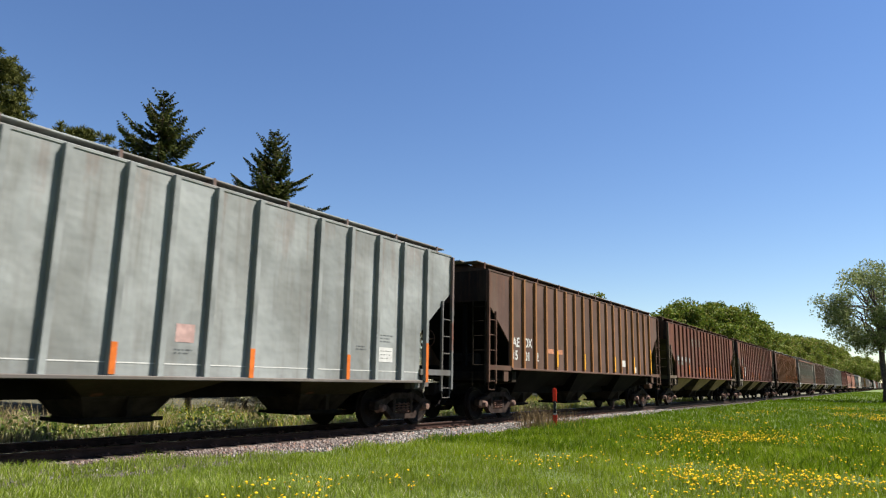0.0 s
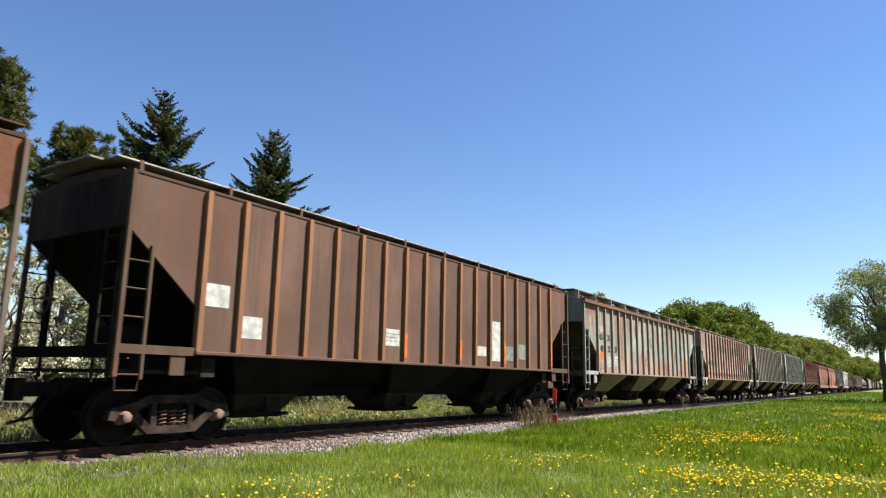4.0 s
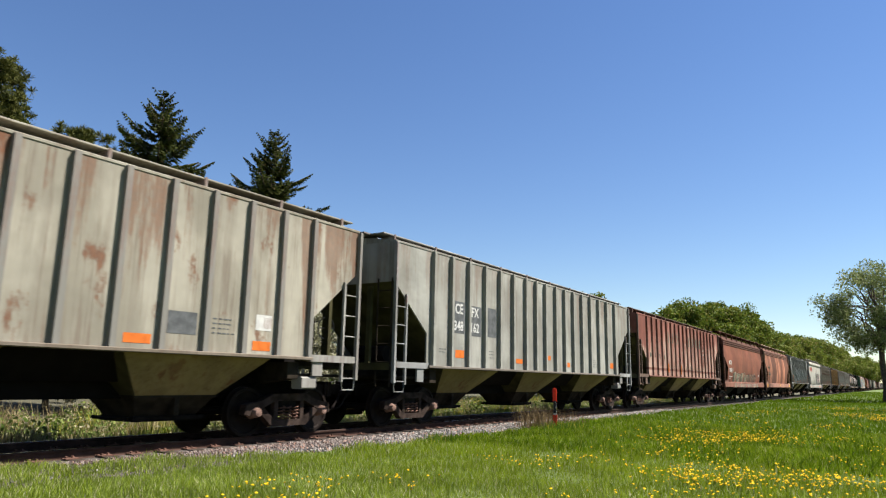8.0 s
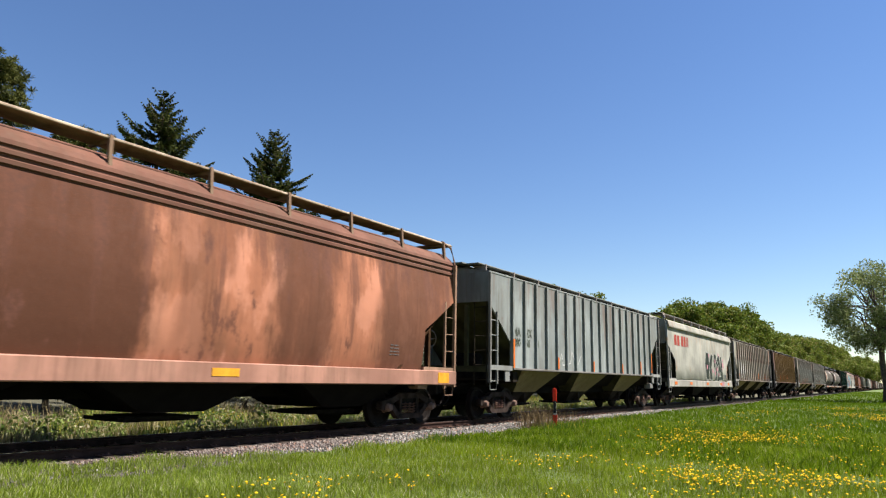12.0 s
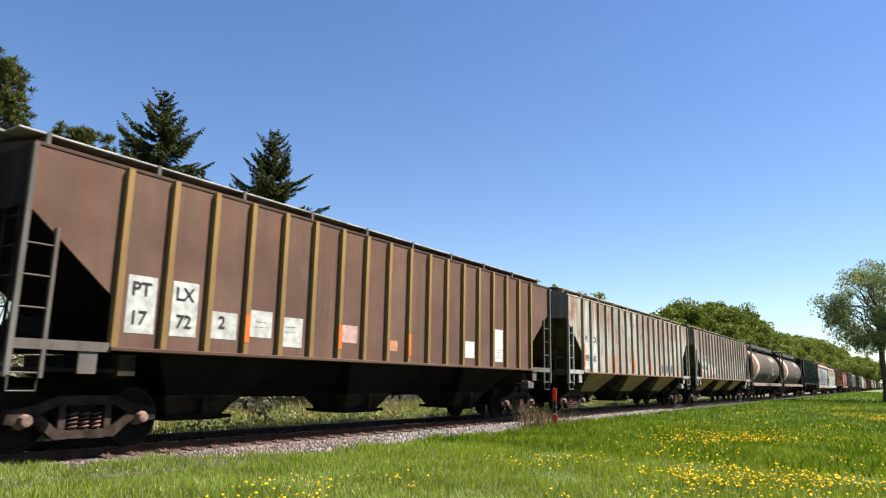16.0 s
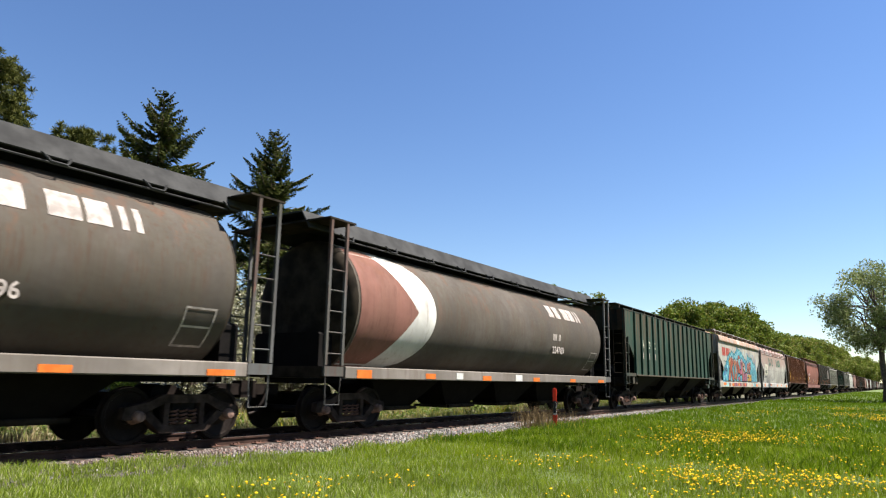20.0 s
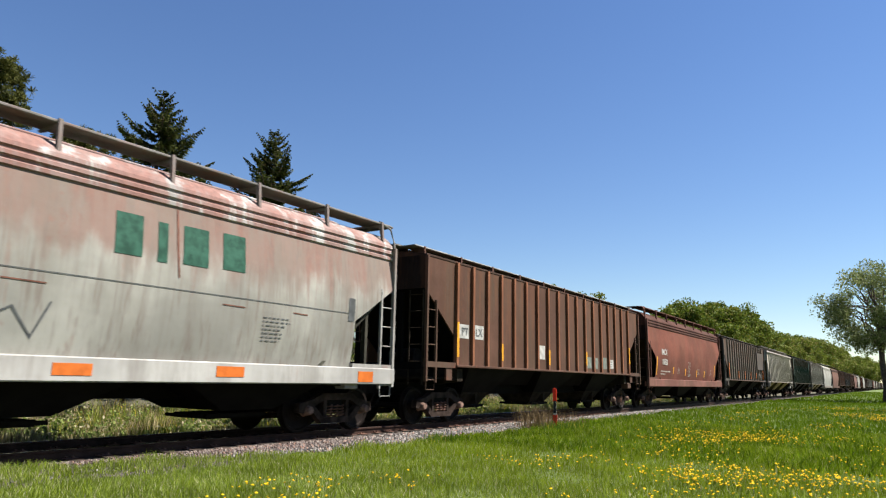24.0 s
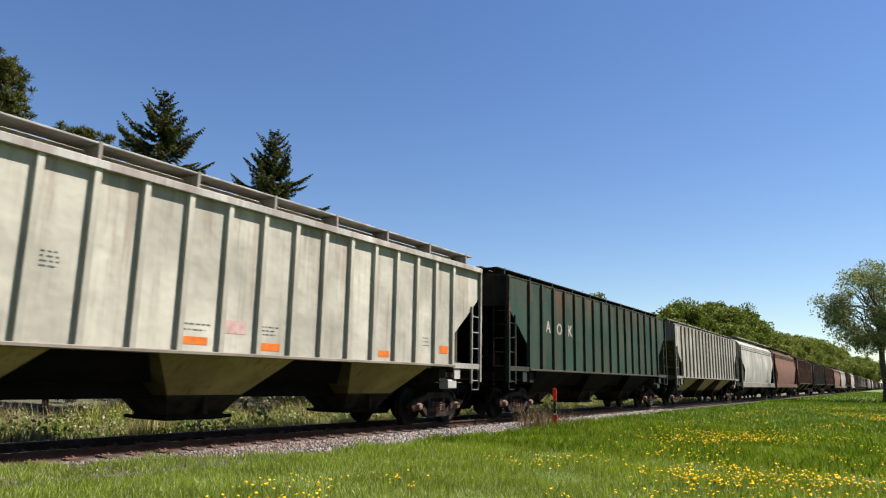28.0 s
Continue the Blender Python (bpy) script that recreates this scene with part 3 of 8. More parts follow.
def smooth_car(x0, label, mats, brake=True, style="ridged", simple=False, bay=None):
    """A covered hopper with smooth sides, sloped ends, and a ridged or banded eave."""
    a = 7.9
    car = thing("hopper_car", pose(x0 + a, 0, 0), label, "rail car", "cars of the train")
    SPEC[car.name] = {"half": a, "posts": [], "sill": 0.0, "low": 1.0}
    if style == "ridged":
        prof = [(1.40, 1.30), (1.47, 1.6), (1.53, 2.1), (1.56, 2.6), (1.55, 3.1), (1.50, 3.55), (1.46, 3.88)]
        eave = [(1.46, 3.88), (1.49, 3.90), (1.49, 3.96), (1.457, 3.98), (1.457, 4.02), (1.487, 4.04), (1.48, 4.10), (1.447, 4.12), (1.447, 4.16), (1.472, 4.18), (1.455, 4.25), (1.36, 4.36), (1.18, 4.50), (0.85, 4.60), (0.5, 4.63), (0.0, 4.64)]
    else:
        prof = [(1.50, 1.36), (1.56, 1.42), (1.56, 2.2), (1.56, 3.0), (1.56, 4.06)]
        eave = [(1.56, 4.06), (1.66, 4.06), (1.67, 4.12), (1.62, 4.36), (1.50, 4.44), (1.1, 4.54), (0.5, 4.58), (0.0, 4.59)]

    def end_x(z):
        return a - max(0.0, min(1.0, (3.2 - z) / 0.85)) * 1.35

    zs = [z for y, z in prof]
    levels = sorted(set(zs + [3.2, 2.35, 2.75]))
    ys = [float(np.interp(z, zs, [y for y, z2 in prof])) for z in levels]

    def side():
        g = Geo()
        g.smooth = True
        rows = [[((-1 + k / 6.0) * end_x(z), -y, z) for y, z in zip(ys, levels)] for k in range(13)]
        return g.quad_strip(rows)

    def end():
        up = [(y, z) for y, z in zip(ys, levels) if z >= 3.2]
        return Geo().quad_strip([[(-a + 0.01, -y, z) for y, z in up], [(-a + 0.01, y, z) for y, z in up]])

    def slope():
        return Geo().prism_y([(-a + 0.01, 3.2), (-a + 0.08, 3.2), (-a + 2.42, 1.3), (-a + 2.35, 1.26)], -1.44, 1.44)

    for s in (0, 180):
        turn = pose(0, 0, 0, 0, 0, s)
        part("side_sheet", cached(("smooth_side", style), side), mats["body"], car, at=turn)
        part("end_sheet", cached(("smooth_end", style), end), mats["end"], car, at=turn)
        part("slope_sheet", cached("smooth_slope", slope), mats["slope"], car, at=turn)

    def top():
        g = Geo()
        full = [(-y, z) for y, z in eave] + [(y, z) for y, z in eave[::-1][1:]]
        g.quad_strip([[(x, y, z) for y, z in full] for x in (-a, a)])
        for e in (-1, 1):
            g.cap([(e * a, y, z) for y, z in full])
        return g

    part("roof", cached(("smooth_roof", style), top), mats["roof"], car)

    def sill_geo():
        return Geo().bevel_box(-a - 0.05, a + 0.05, -1.585, -1.36, 1.0, 1.36, 0.02)

    for s in (0, 180):
        part("side_sill", cached("smooth_sill", sill_geo), mats["sill"], car, at=pose(0, 0, 0, 0, 0, s))
    part("deck", cached("smooth_deck", lambda: Geo().box(-a, a, -1.36, 1.36, 1.15, 1.24)), M["dark"], car)

    def walk_geo():
        return Geo().box(-a - 0.1, a + 0.1, -1.31, -0.78, 4.745, 4.77)

    def edge_geo():
        return Geo().bevel_box(-a - 0.1, a + 0.1, -1.34, -1.31, 4.735, 4.785, 0.012)

    for s in (0, 180):
        w = part("roof_walk", cached("smooth_walk", walk_geo), mats["walk"], car, at=pose(0, 0, 0, 0, 0, s))
        part("walk_edge", cached("smooth_walk_edge", edge_geo), mats["edge"], w)
        if simple:
            continue
        for i in range(9):
            x = -a + 0.3 + (2 * a - 0.6) * i / 8
            part("walk_bracket", cached("smooth_bracket", lambda: Geo().prism_x([(-1.36, 4.26), (-1.42, 4.26), (-1.37, 4.80), (-1.33, 4.80), (-1.32, 4.735), (-0.76, 4.735), (-0.76, 4.70), (-1.30, 4.66)], -0.03, 0.03)), mats["walk"] if style == "ridged" else mats["trim"], w, at=pose(x, 0, 0))
    for e in (-1, 1):
        part("end_platform", cached("smooth_platform", lambda: Geo().box(-0.25, 0.2, -1.3, 1.3, 4.745, 4.775)), mats["walk"], car, at=pose(e * a, 0, 0))
        if not simple:
            for y in (-1.40, 1.40):
                part("grab_rail", cached(("grab_rail", y), lambda: Geo().tube([(0.35, y * 0.94, 4.80), (0.02, y * 1.0, 4.66), (-0.04, y * 1.06, 4.3), (-0.05, y * 1.08, 3.3)], 0.028, 6)), mats["trim"], car, at=pose(e * a, 0, 0) if e < 0 else pose(e * a, 0, 0, 0, 0, 180))
    part("hatch_cover", cached("smooth_hatch", lambda: Geo().prism_x([(-0.42, 4.50), (-0.40, 4.78), (-0.25, 4.84), (0.25, 4.84), (0.40, 4.78), (0.42, 4.50)], -a + 0.8, a - 0.8)), mats["roof"], car)
    bay_mat = M["dark"] if bay is None else paint("hopper_paint", bay, 3.0, rust=0.2, panels=0.0)
    for x in (-4.3, 0.0, 4.3):
        b = part("hopper_bay", cached("smooth_bay", lambda: bay_geo(1.15, 0.50, 1.95, 0.62, 1.34, 0.9)), bay_mat, car, at=pose(x, 0, 0))
        part("outlet_gate", cached("gate", lambda: gate_geo(0.50)), M["iron"], b)
        for s in (0, 180):
            part("slope_sheet", cached("smooth_bay_side", lambda: bay_side(1.15, 0.50, 1.95, 0.62, 1.34, 0.9)), M["dark"], b, "sloping sheet painted near black for its shade", pose(0, 0, 0, 0, 0, s))
    part("center_sill", cached("smooth_center_sill", lambda: Geo().box(-a + 0.1, a - 0.1, -0.33, 0.33, 0.72, 1.05)), M["dark"], car)
    gear = {"truck": mats.get("truck", M["cast"]), "spring": mats.get("spring", M["rusty"]), "iron": M["iron"]}
    wheels = []
    for x in (-a + 1.30, a - 1.30):
        wheels.append((x, truck(car, x, gear, simple)[1]))
    for s in (-1, 1):
        end_gear(car, s, a, 1.36, 4.2, mats, brake and s < 0, simple)
    CARS.append((car, x0 + a, wheels))
    return car


def cylinder_car(x0, label, mats, brake=True):
    """A hopper with a barrel-shaped body, a side sill and a shed-like roof walk."""
    a = 8.37
    car = thing("hopper_car", pose(x0 + a, 0, 0), label, "rail car", "cars of the train")
    SPEC[car.name] = {"half": a, "posts": [], "sill": 0.0, "low": 1.08}
    cz, ry, rz = 2.74, 1.54, 1.56

    def shell():
        g = Geo()
        g.smooth = True
        rows = []
        for x, k in ((-a + 0.97, 1.0), (-a + 1.05, 1.0), (0, 1.0), (a - 1.05, 1.0), (a - 0.97, 1.0)):
            rows.append([(x, k * ry * math.cos(2 * math.pi * i / 48), cz + k * rz * math.sin(2 * math.pi * i / 48)) for i in range(48)])
        g.quad_strip(rows, True)
        g.cap(rows[0])
        g.cap(rows[-1])
        return g

    part("body", cached("barrel", shell), mats["body"], car)

    def head():
        g = Geo()
        g.smooth = True
        rows = [[(x, k * ry * math.cos(2 * math.pi * i / 48), cz + k * rz * math.sin(2 * math.pi * i / 48)) for i in range(48)] for x, k in ((-a + 0.97, 0.998), (-a + 0.88, 0.97), (-a + 0.80, 0.90), (-a + 0.72, 0.72), (-a + 0.68, 0.40))]
        return g.quad_strip(rows, True).cap(rows[-1])

    # both barrel ends are coloured dark to stand for their unlit side
    for s in (0, 180):
        part("end_head", cached("barrel_head", head), mats["slope"], car, "rounded end with its shade painted black", pose(0, 0, 0, 0, 0, s))

    def sill_geo():
        g = Geo()
        for s in (-1, 1):
            g.bevel_box(-a + 0.58, a - 0.58, s * 1.53 - 0.055, s * 1.53 + 0.055, 1.11, 1.37, 0.02)
            g.box(-a + 0.2, a - 0.2, min(s * 1.47, s * 1.0), max(s * 1.47, s * 1.0), 1.20, 1.26)
        return g

    part("side_sill", cached("barrel_sill", sill_geo), mats["sill"], car)

    def walk_geo():
        g = Geo()
        for s in (-1, 1):
            g.prism_x([(s * 0.70, 4.70), (s * 0.96, 4.31), (s * 0.98, 4.33), (s * 0.72, 4.73)], -a - 0.1, a + 0.1)
            for i in range(10):
                x = -a + 0.9 + (2 * a - 1.8) * i / 9
                g.tube([(x, s * 0.97, 4.36), (x + 0.1, s * 1.06, 4.22), (x + 0.35, s * 1.06, 4.22), (x + 0.45, s * 0.97, 4.36)], 0.022, 5)
            g.tube([(-a + 0.8, s * 0.98, 4.22), (a - 0.8, s * 0.98, 4.22)], 0.02, 5)
        g.prism_x([(-0.71, 4.695), (0.71, 4.695), (0.71, 4.73), (-0.71, 4.73)], -a - 0.1, a + 0.1)
        return g

    part("roof_walk", cached("barrel_walk", walk_geo), mats["walk"], car)

    def corner():
        g = Geo()
        g.box(-0.035, 0.035, -1.56, -1.50, 1.38, 4.50)
        g.box(0.465, 0.535, -1.56, -1.50, 1.38, 4.46)
        for i in range(5):
            g.tube([(0.0, -1.53, 1.62 + i * 0.44), (0.5, -1.53, 1.62 + i * 0.44)], 0.016, 5)
        g.box(-0.04, 0.54, -1.56, -1.50, 1.16, 1.36)
        g.tube([(0.02, -1.53, 1.18), (0.04, -1.53, 0.58), (0.46, -1.53, 0.58), (0.48, -1.53, 1.18)], 0.018, 5)
        return g

    for e in (0, 180):
        turn = pose(0, 0, 0, 0, 0, e)
        part("corner_ladder", cached("barrel_corner", corner), mats["trim"], car, at=turn @ pose(-a, 0, 0))
        part("corner_ladder", cached("barrel_corner_far", lambda: mirrored(corner())), mats["trim"], car, at=turn @ pose(-a, 0, 0))
        part("end_platform", cached("barrel_platform", lambda: Geo().box(-0.1, 0.75, -1.57, 1.57, 4.46, 4.50)), M["grime_shade"], car, at=turn @ pose(-a, 0, 0))
        part("end_sill", cached("barrel_end_sill", lambda: Geo().bevel_box(-0.05, 0.12, -1.47, 1.47, 1.12, 1.36, 0.02)), M["grime_shade"], car, at=turn @ pose(-a, 0, 0))
        part("end_bolster", cached("barrel_bolster", lambda: Geo().bevel_box(0.35, 0.75, -1.0, 1.0, 1.2, 2.1, 0.05)), M["dark"], car, at=turn @ pose(-a, 0, 0))
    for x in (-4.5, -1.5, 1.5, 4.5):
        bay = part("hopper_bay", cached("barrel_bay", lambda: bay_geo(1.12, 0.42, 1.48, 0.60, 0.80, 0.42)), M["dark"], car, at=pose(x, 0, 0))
        part("outlet_gate", cached("barrel_gate", lambda: gate_geo(0.42)), M["grime_shade"], bay)
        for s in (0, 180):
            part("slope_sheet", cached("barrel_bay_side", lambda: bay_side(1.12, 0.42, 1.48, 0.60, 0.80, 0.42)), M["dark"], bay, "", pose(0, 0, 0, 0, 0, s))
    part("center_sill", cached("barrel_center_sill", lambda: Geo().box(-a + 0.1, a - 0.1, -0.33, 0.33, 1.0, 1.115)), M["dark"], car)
    part("hopper_skirt", cached("barrel_skirt", lambda: Geo().box(-6.0, 6.0, -1.14, 1.14, 1.121, 1.19)), M["dark"], car, "plate over the hopper bays, shade painted near black")
    for s in (-1, 1):
        part("coupler", cached("coupler", lambda: coupler_flip(coupler_geo())), M["wheel"], car, at=pose(s * a, 0, 0, 0, 0, 0 if s < 0 else 180))
    gear = {"truck": mats.get("truck", M["cast"]), "spring": mats.get("spring", M["rusty"]), "iron": M["iron"]}
    wheels = []
    for x in (-a + 1.42, a - 1.42):
        wheels.append((x, truck(car, x, gear)[1]))
    CARS.append((car, x0 + a, wheels))
    return car


# ---- plants ----
def fast_mesh(name, verts, size, smooth=False):
    """A mesh of separate triangles or quads from an array of corners, size corners to a face."""
    verts = np.asarray(verts, dtype=np.float32).reshape(-1, 3)
    n = len(verts)
    me = bpy.data.meshes.new(name)
    me.vertices.add(n)
    me.vertices.foreach_set("co", verts.ravel())
    me.loops.add(n)
    me.loops.foreach_set("vertex_index", np.arange(n, dtype=np.int32))
    me.polygons.add(n // size)
    me.polygons.foreach_set("loop_start", np.arange(0, n, size, dtype=np.int32))
    me.polygons.foreach_set("loop_total", np.full(n // size, size, dtype=np.int32))
    me.update(calc_edges=True)
    me.materials.append(None)
    return me


def leaf_material(name, dark, light, extra=None, share=0.1, rough=0.6, through_light=0.35):
    """Foliage: colour varied leaf by leaf, with light passing through."""
    m, nt, b = nodes(name, rough)
    dark, light = tuple(0.60 * c for c in dark), tuple(0.60 * c for c in light)
    extra = extra and tuple(0.60 * c for c in extra)
    geo = nt.nodes.new("ShaderNodeNewGeometry")
    rnd = geo.outputs["Random Per Island"]
    k = mix(nt, rnd, dark, light)
    if extra:
        k = mix(nt, ramp(nt, rnd, 1.0 - share, 1.0 - share + 0.01), k, extra)
    tc = nt.nodes.new("ShaderNodeTexCoord")
    k = mix(nt, times(nt, ramp(nt, noise_node(nt, tc.outputs["Object"], 0.7, 3.0), 0.35, 0.7), 0.45), k, tuple(c * 0.55 for c in dark))
    nt.links.new(k, b.inputs["Base Color"])
    b.inputs["Specular IOR Level"].default_value = 0.07
    tr = nt.nodes.new("ShaderNodeBsdfTranslucent")
    nt.links.new(k, tr.inputs["Color"])
    ms = nt.nodes.new("ShaderNodeMixShader")
    ms.inputs[0].default_value = through_light
    nt.links.new(b.outputs[0], ms.inputs[1])
    nt.links.new(tr.outputs[0], ms.inputs[2])
    nt.links.new(ms.outputs[0], nt.nodes["Material Output"].inputs["Surface"])
    return m


RNG = np.random.default_rng(7)
BARK = plain("bark", (0.085, 0.066, 0.05), 0.9, 0.0, 0.4, 8.0, 0.02)


def blades(xy, zs, height, width, lean):
    """Grass blades, a bent strip of two quads and a tip each, as triangles."""
    n = len(xy)
    ang = RNG.uniform(0, 2 * np.pi, n)
    h = height * RNG.uniform(0.55, 1.25, n)
    w = width * RNG.uniform(0.7, 1.3, n)
    la = RNG.uniform(0, 2 * np.pi, n)
    ln = lean * h * RNG.uniform(0.2, 1.0, n)
    base = np.column_stack([xy, zs])
    side = np.column_stack([np.cos(ang) * w / 2, np.sin(ang) * w / 2, np.zeros(n)])
    bend = np.column_stack([np.cos(la) * ln, np.sin(la) * ln, np.zeros(n)])
    up = np.column_stack([np.zeros(n), np.zeros(n), h])
    mid = base + up * 0.55 + bend * 0.35
    tip = base + up + bend
    a, b2, c, d = base - side, base + side, mid + side * 0.8, mid - side * 0.8
    return np.stack([a, b2, c, a, c, d, d, c, tip], axis=1).reshape(-1, 3)


def ground_z(xy):
    """Height of the meadow, or of the ballast where that lies higher."""
    z = np.array([rise(float(x), float(y)) for x, y in xy])
    bed_z = np.interp(xy[:, 1], [-2.76, -2.75, -2.3, -1.5, 1.5, 1.51], [-9, -0.36, -0.215, -0.15, -0.15, -9])
    return np.maximum(z, bed_z)


def welded_blades(name, pts):
    """As fast_mesh, with the five corners of each blade shared, so that a blade is one island."""
    p = np.asarray(pts, dtype=np.float32).reshape(-1, 9, 3)[:, [0, 1, 2, 5, 8]]
    n = len(p)
    me = bpy.data.meshes.new(name)
    me.vertices.add(n * 5)
    me.vertices.foreach_set("co", p.ravel())
    idx = (np.arange(n)[:, None] * 5 + np.array([0, 1, 2, 3, 3, 2, 4])[None]).astype(np.int32)
    me.loops.add(n * 7)
    me.loops.foreach_set("vertex_index", idx.ravel())
    me.polygons.add(n * 2)
    starts = (np.arange(n)[:, None] * 7 + np.array([0, 4])[None]).astype(np.int32)
    me.polygons.foreach_set("loop_start", starts.ravel())
    me.polygons.foreach_set("loop_total", np.tile(np.array([4, 3], dtype=np.int32), n))
    me.update(calc_edges=True)
    me.materials.append(None)
    return me


def seen_strip(n, x0, x1, power=1.0):
    """Random points of the meadow between the camera's foreground and the ballast."""
    x = x0 + (x1 - x0) * RNG.random(n) ** power
    low = np.maximum(-60.0, -2.0 - 1.05 * x)
    edge = np.interp(x, [-50, 5.0, 7.0, 9.0, 10.5, 17.0, 20.0, 30.0], [-1.25, -1.35, -1.75, -2.2, -2.45, -2.65, -2.15, -2.0]) + 0.12 * np.sin(x * 3.1) + 0.08 * np.sin(x * 7.7)
    y = low + (edge - low) * RNG.random(n)
    return np.column_stack([x, y])


def lawn():
    near = seen_strip(200000, 2.5, 24.0)
    keep = near[:, 1] > -13.0
    near = near[keep]
    mid = seen_strip(150000, 13.0, 62.0, 1.0)
    mid = mid[mid[:, 1] > -26.0]
    far = seen_strip(60000, 58.0, 200.0, 1.4)
    far = far[far[:, 1] > -30.0]
    tuft = np.array([0.75 + 0.7 * max(-0.6, noise.noise((x * 0.8, y * 0.8, 2.0))) for x, y in near])
    young = leaf_material("grass_blades", (0.165, 0.240, 0.010), (0.38, 0.475, 0.028), (0.55, 0.54, 0.24), 0.08, 0.5, 0.45)
    lush = leaf_material("lush_grass_blades", (0.080, 0.146, 0.004), (0.188, 0.29, 0.010), (0.40, 0.42, 0.10), 0.04, 0.5, 0.45)
    dry = RNG.random(len(near)) < np.clip((11.5 - near[:, 0]) / 6.5, 0, 0.75)
    pale = leaf_material("pale_grass_blades", (0.20, 0.275, 0.035), (0.43, 0.52, 0.10), (0.72, 0.68, 0.42), 0.10, 0.5, 0.45)
    ob = part("grass", welded_blades("grass", blades(near[dry], ground_z(near[dry]) - 0.01, 0.13 * tuft[dry], 0.009, 0.8)), pale)
    tagged(ob, "pale short grass at the edge of the ballast", "grass", kind="stuff")
    near, tuft = near[~dry], tuft[~dry]
    ob = part("grass", welded_blades("grass", blades(near, ground_z(near) - 0.01, 0.15 * tuft, 0.009, 0.7)), young)
    tagged(ob, "fresh pale green spring grass beside the railway track", "grass", kind="stuff")
    pts = [blades(mid, ground_z(mid) - 0.01, 0.15, 0.022, 0.7), blades(far, ground_z(far) - 0.01, 0.16, 0.07, 0.6)]
    ob = part("grass", welded_blades("grass", np.concatenate(pts)), lush)
    return tagged(ob, "lush green meadow grass running along the track", "grass", kind="stuff")


def dandelions():
    centres = seen_strip(90000, 4.0, 46.0, 1.25)
    dens = np.array([0.26 + 1.1 * noise.noise((x * 0.16 + 4, y * 0.30, 5.0)) + 0.5 * noise.noise((x * 0.6, y * 0.6, 8.0)) for x, y in centres])
    away = np.clip((-4.2 - centres[:, 1]) / 2.5, 0, 1) * np.clip((centres[:, 0] - 7.0) / 12.0, 0.08, 1.0) * np.clip((-centres[:, 1] - 3.0) / 9.0, 0.2, 1.0)
    centres = centres[RNG.random(len(centres)) < np.clip(dens, 0, 1) ** 1.5 * away][:2500]
    count = RNG.integers(1, 9, len(centres))
    p = np.repeat(centres, count, axis=0)
    p = p + RNG.normal(0, 1, p.shape) * np.repeat(RNG.uniform(0.04, 0.28, len(centres)), count)[:, None]
    zs = ground_z(p)
    k = 8
    tris = []
    for (x, y), z in zip(p, zs):
        r = RNG.uniform(0.012, 0.021)
        h = z + RNG.uniform(0.09, 0.19)
        tx, ty = RNG.uniform(-0.4, 0.4, 2)
        ring = [(x + r * math.cos(a), y + r * math.sin(a), h - r * (tx * math.cos(a) + ty * math.sin(a))) for a in (2 * math.pi * i / k for i in range(k))]
        for i in range(k):
            tris += [ring[i], ring[(i + 1) % k], (x, y, h + r * 0.55), ring[(i + 1) % k], ring[i], (x, y, h - r * 0.7)]
    mat = plain("dandelion_yellow", (0.58, 0.36, 0.008), 0.7, 0.0, 0.15)
    ob = part("dandelion_flowers", fast_mesh("dandelion_flowers", tris, 3), mat)
    tagged(ob, "yellow dandelion flowers scattered over the green grass", "dandelions", kind="stuff")
    stems = blades(p, zs, 0.14, 0.006, 0.1)
    part("stems", welded_blades("stems", stems), leaf_material("stems", (0.10, 0.16, 0.03), (0.16, 0.22, 0.05)), ob)


def weeds():
    """Tall dry and green weeds on the far side of the track."""
    n = 90000
    x = 3.0 + 75.0 * RNG.random(n) ** 1.3
    y = 3.0 + 8.0 * RNG.random(n) ** 1.2
    xy = np.column_stack([x, y])
    hs = np.array([0.46 + 0.34 * noise.noise((a * 0.5, b * 0.5, 1.0)) + 0.05 * (b - 3.6) for a, b in xy])
    pts = blades(xy, ground_z(xy) - 0.02, np.maximum(0.2, hs), 0.020, 0.5)
    dry = np.array([noise.noise((a * 0.35, b * 0.5, 6.0)) for a, b in xy]) + RNG.normal(0, 0.22, n) > -0.08
    p9 = pts.reshape(-1, 27)
    straw = leaf_material("dry_stalks", (0.38, 0.30, 0.14), (0.66, 0.54, 0.30), (0.16, 0.10, 0.05), 0.2, 0.8, 0.2)
    green = leaf_material("green_weeds", (0.18, 0.25, 0.03), (0.42, 0.46, 0.08), (0.75, 0.60, 0.03), 0.12, 0.6, 0.35)
    tagged(part("dry_weeds", welded_blades("dry_weeds", p9[dry]), straw), "straw-coloured dry weeds behind the railway track", "weeds", kind="stuff")
    tagged(part("green_weeds", welded_blades("green_weeds", p9[~dry]), green), "yellow-green weeds in flower behind the track", "weeds", kind="stuff")


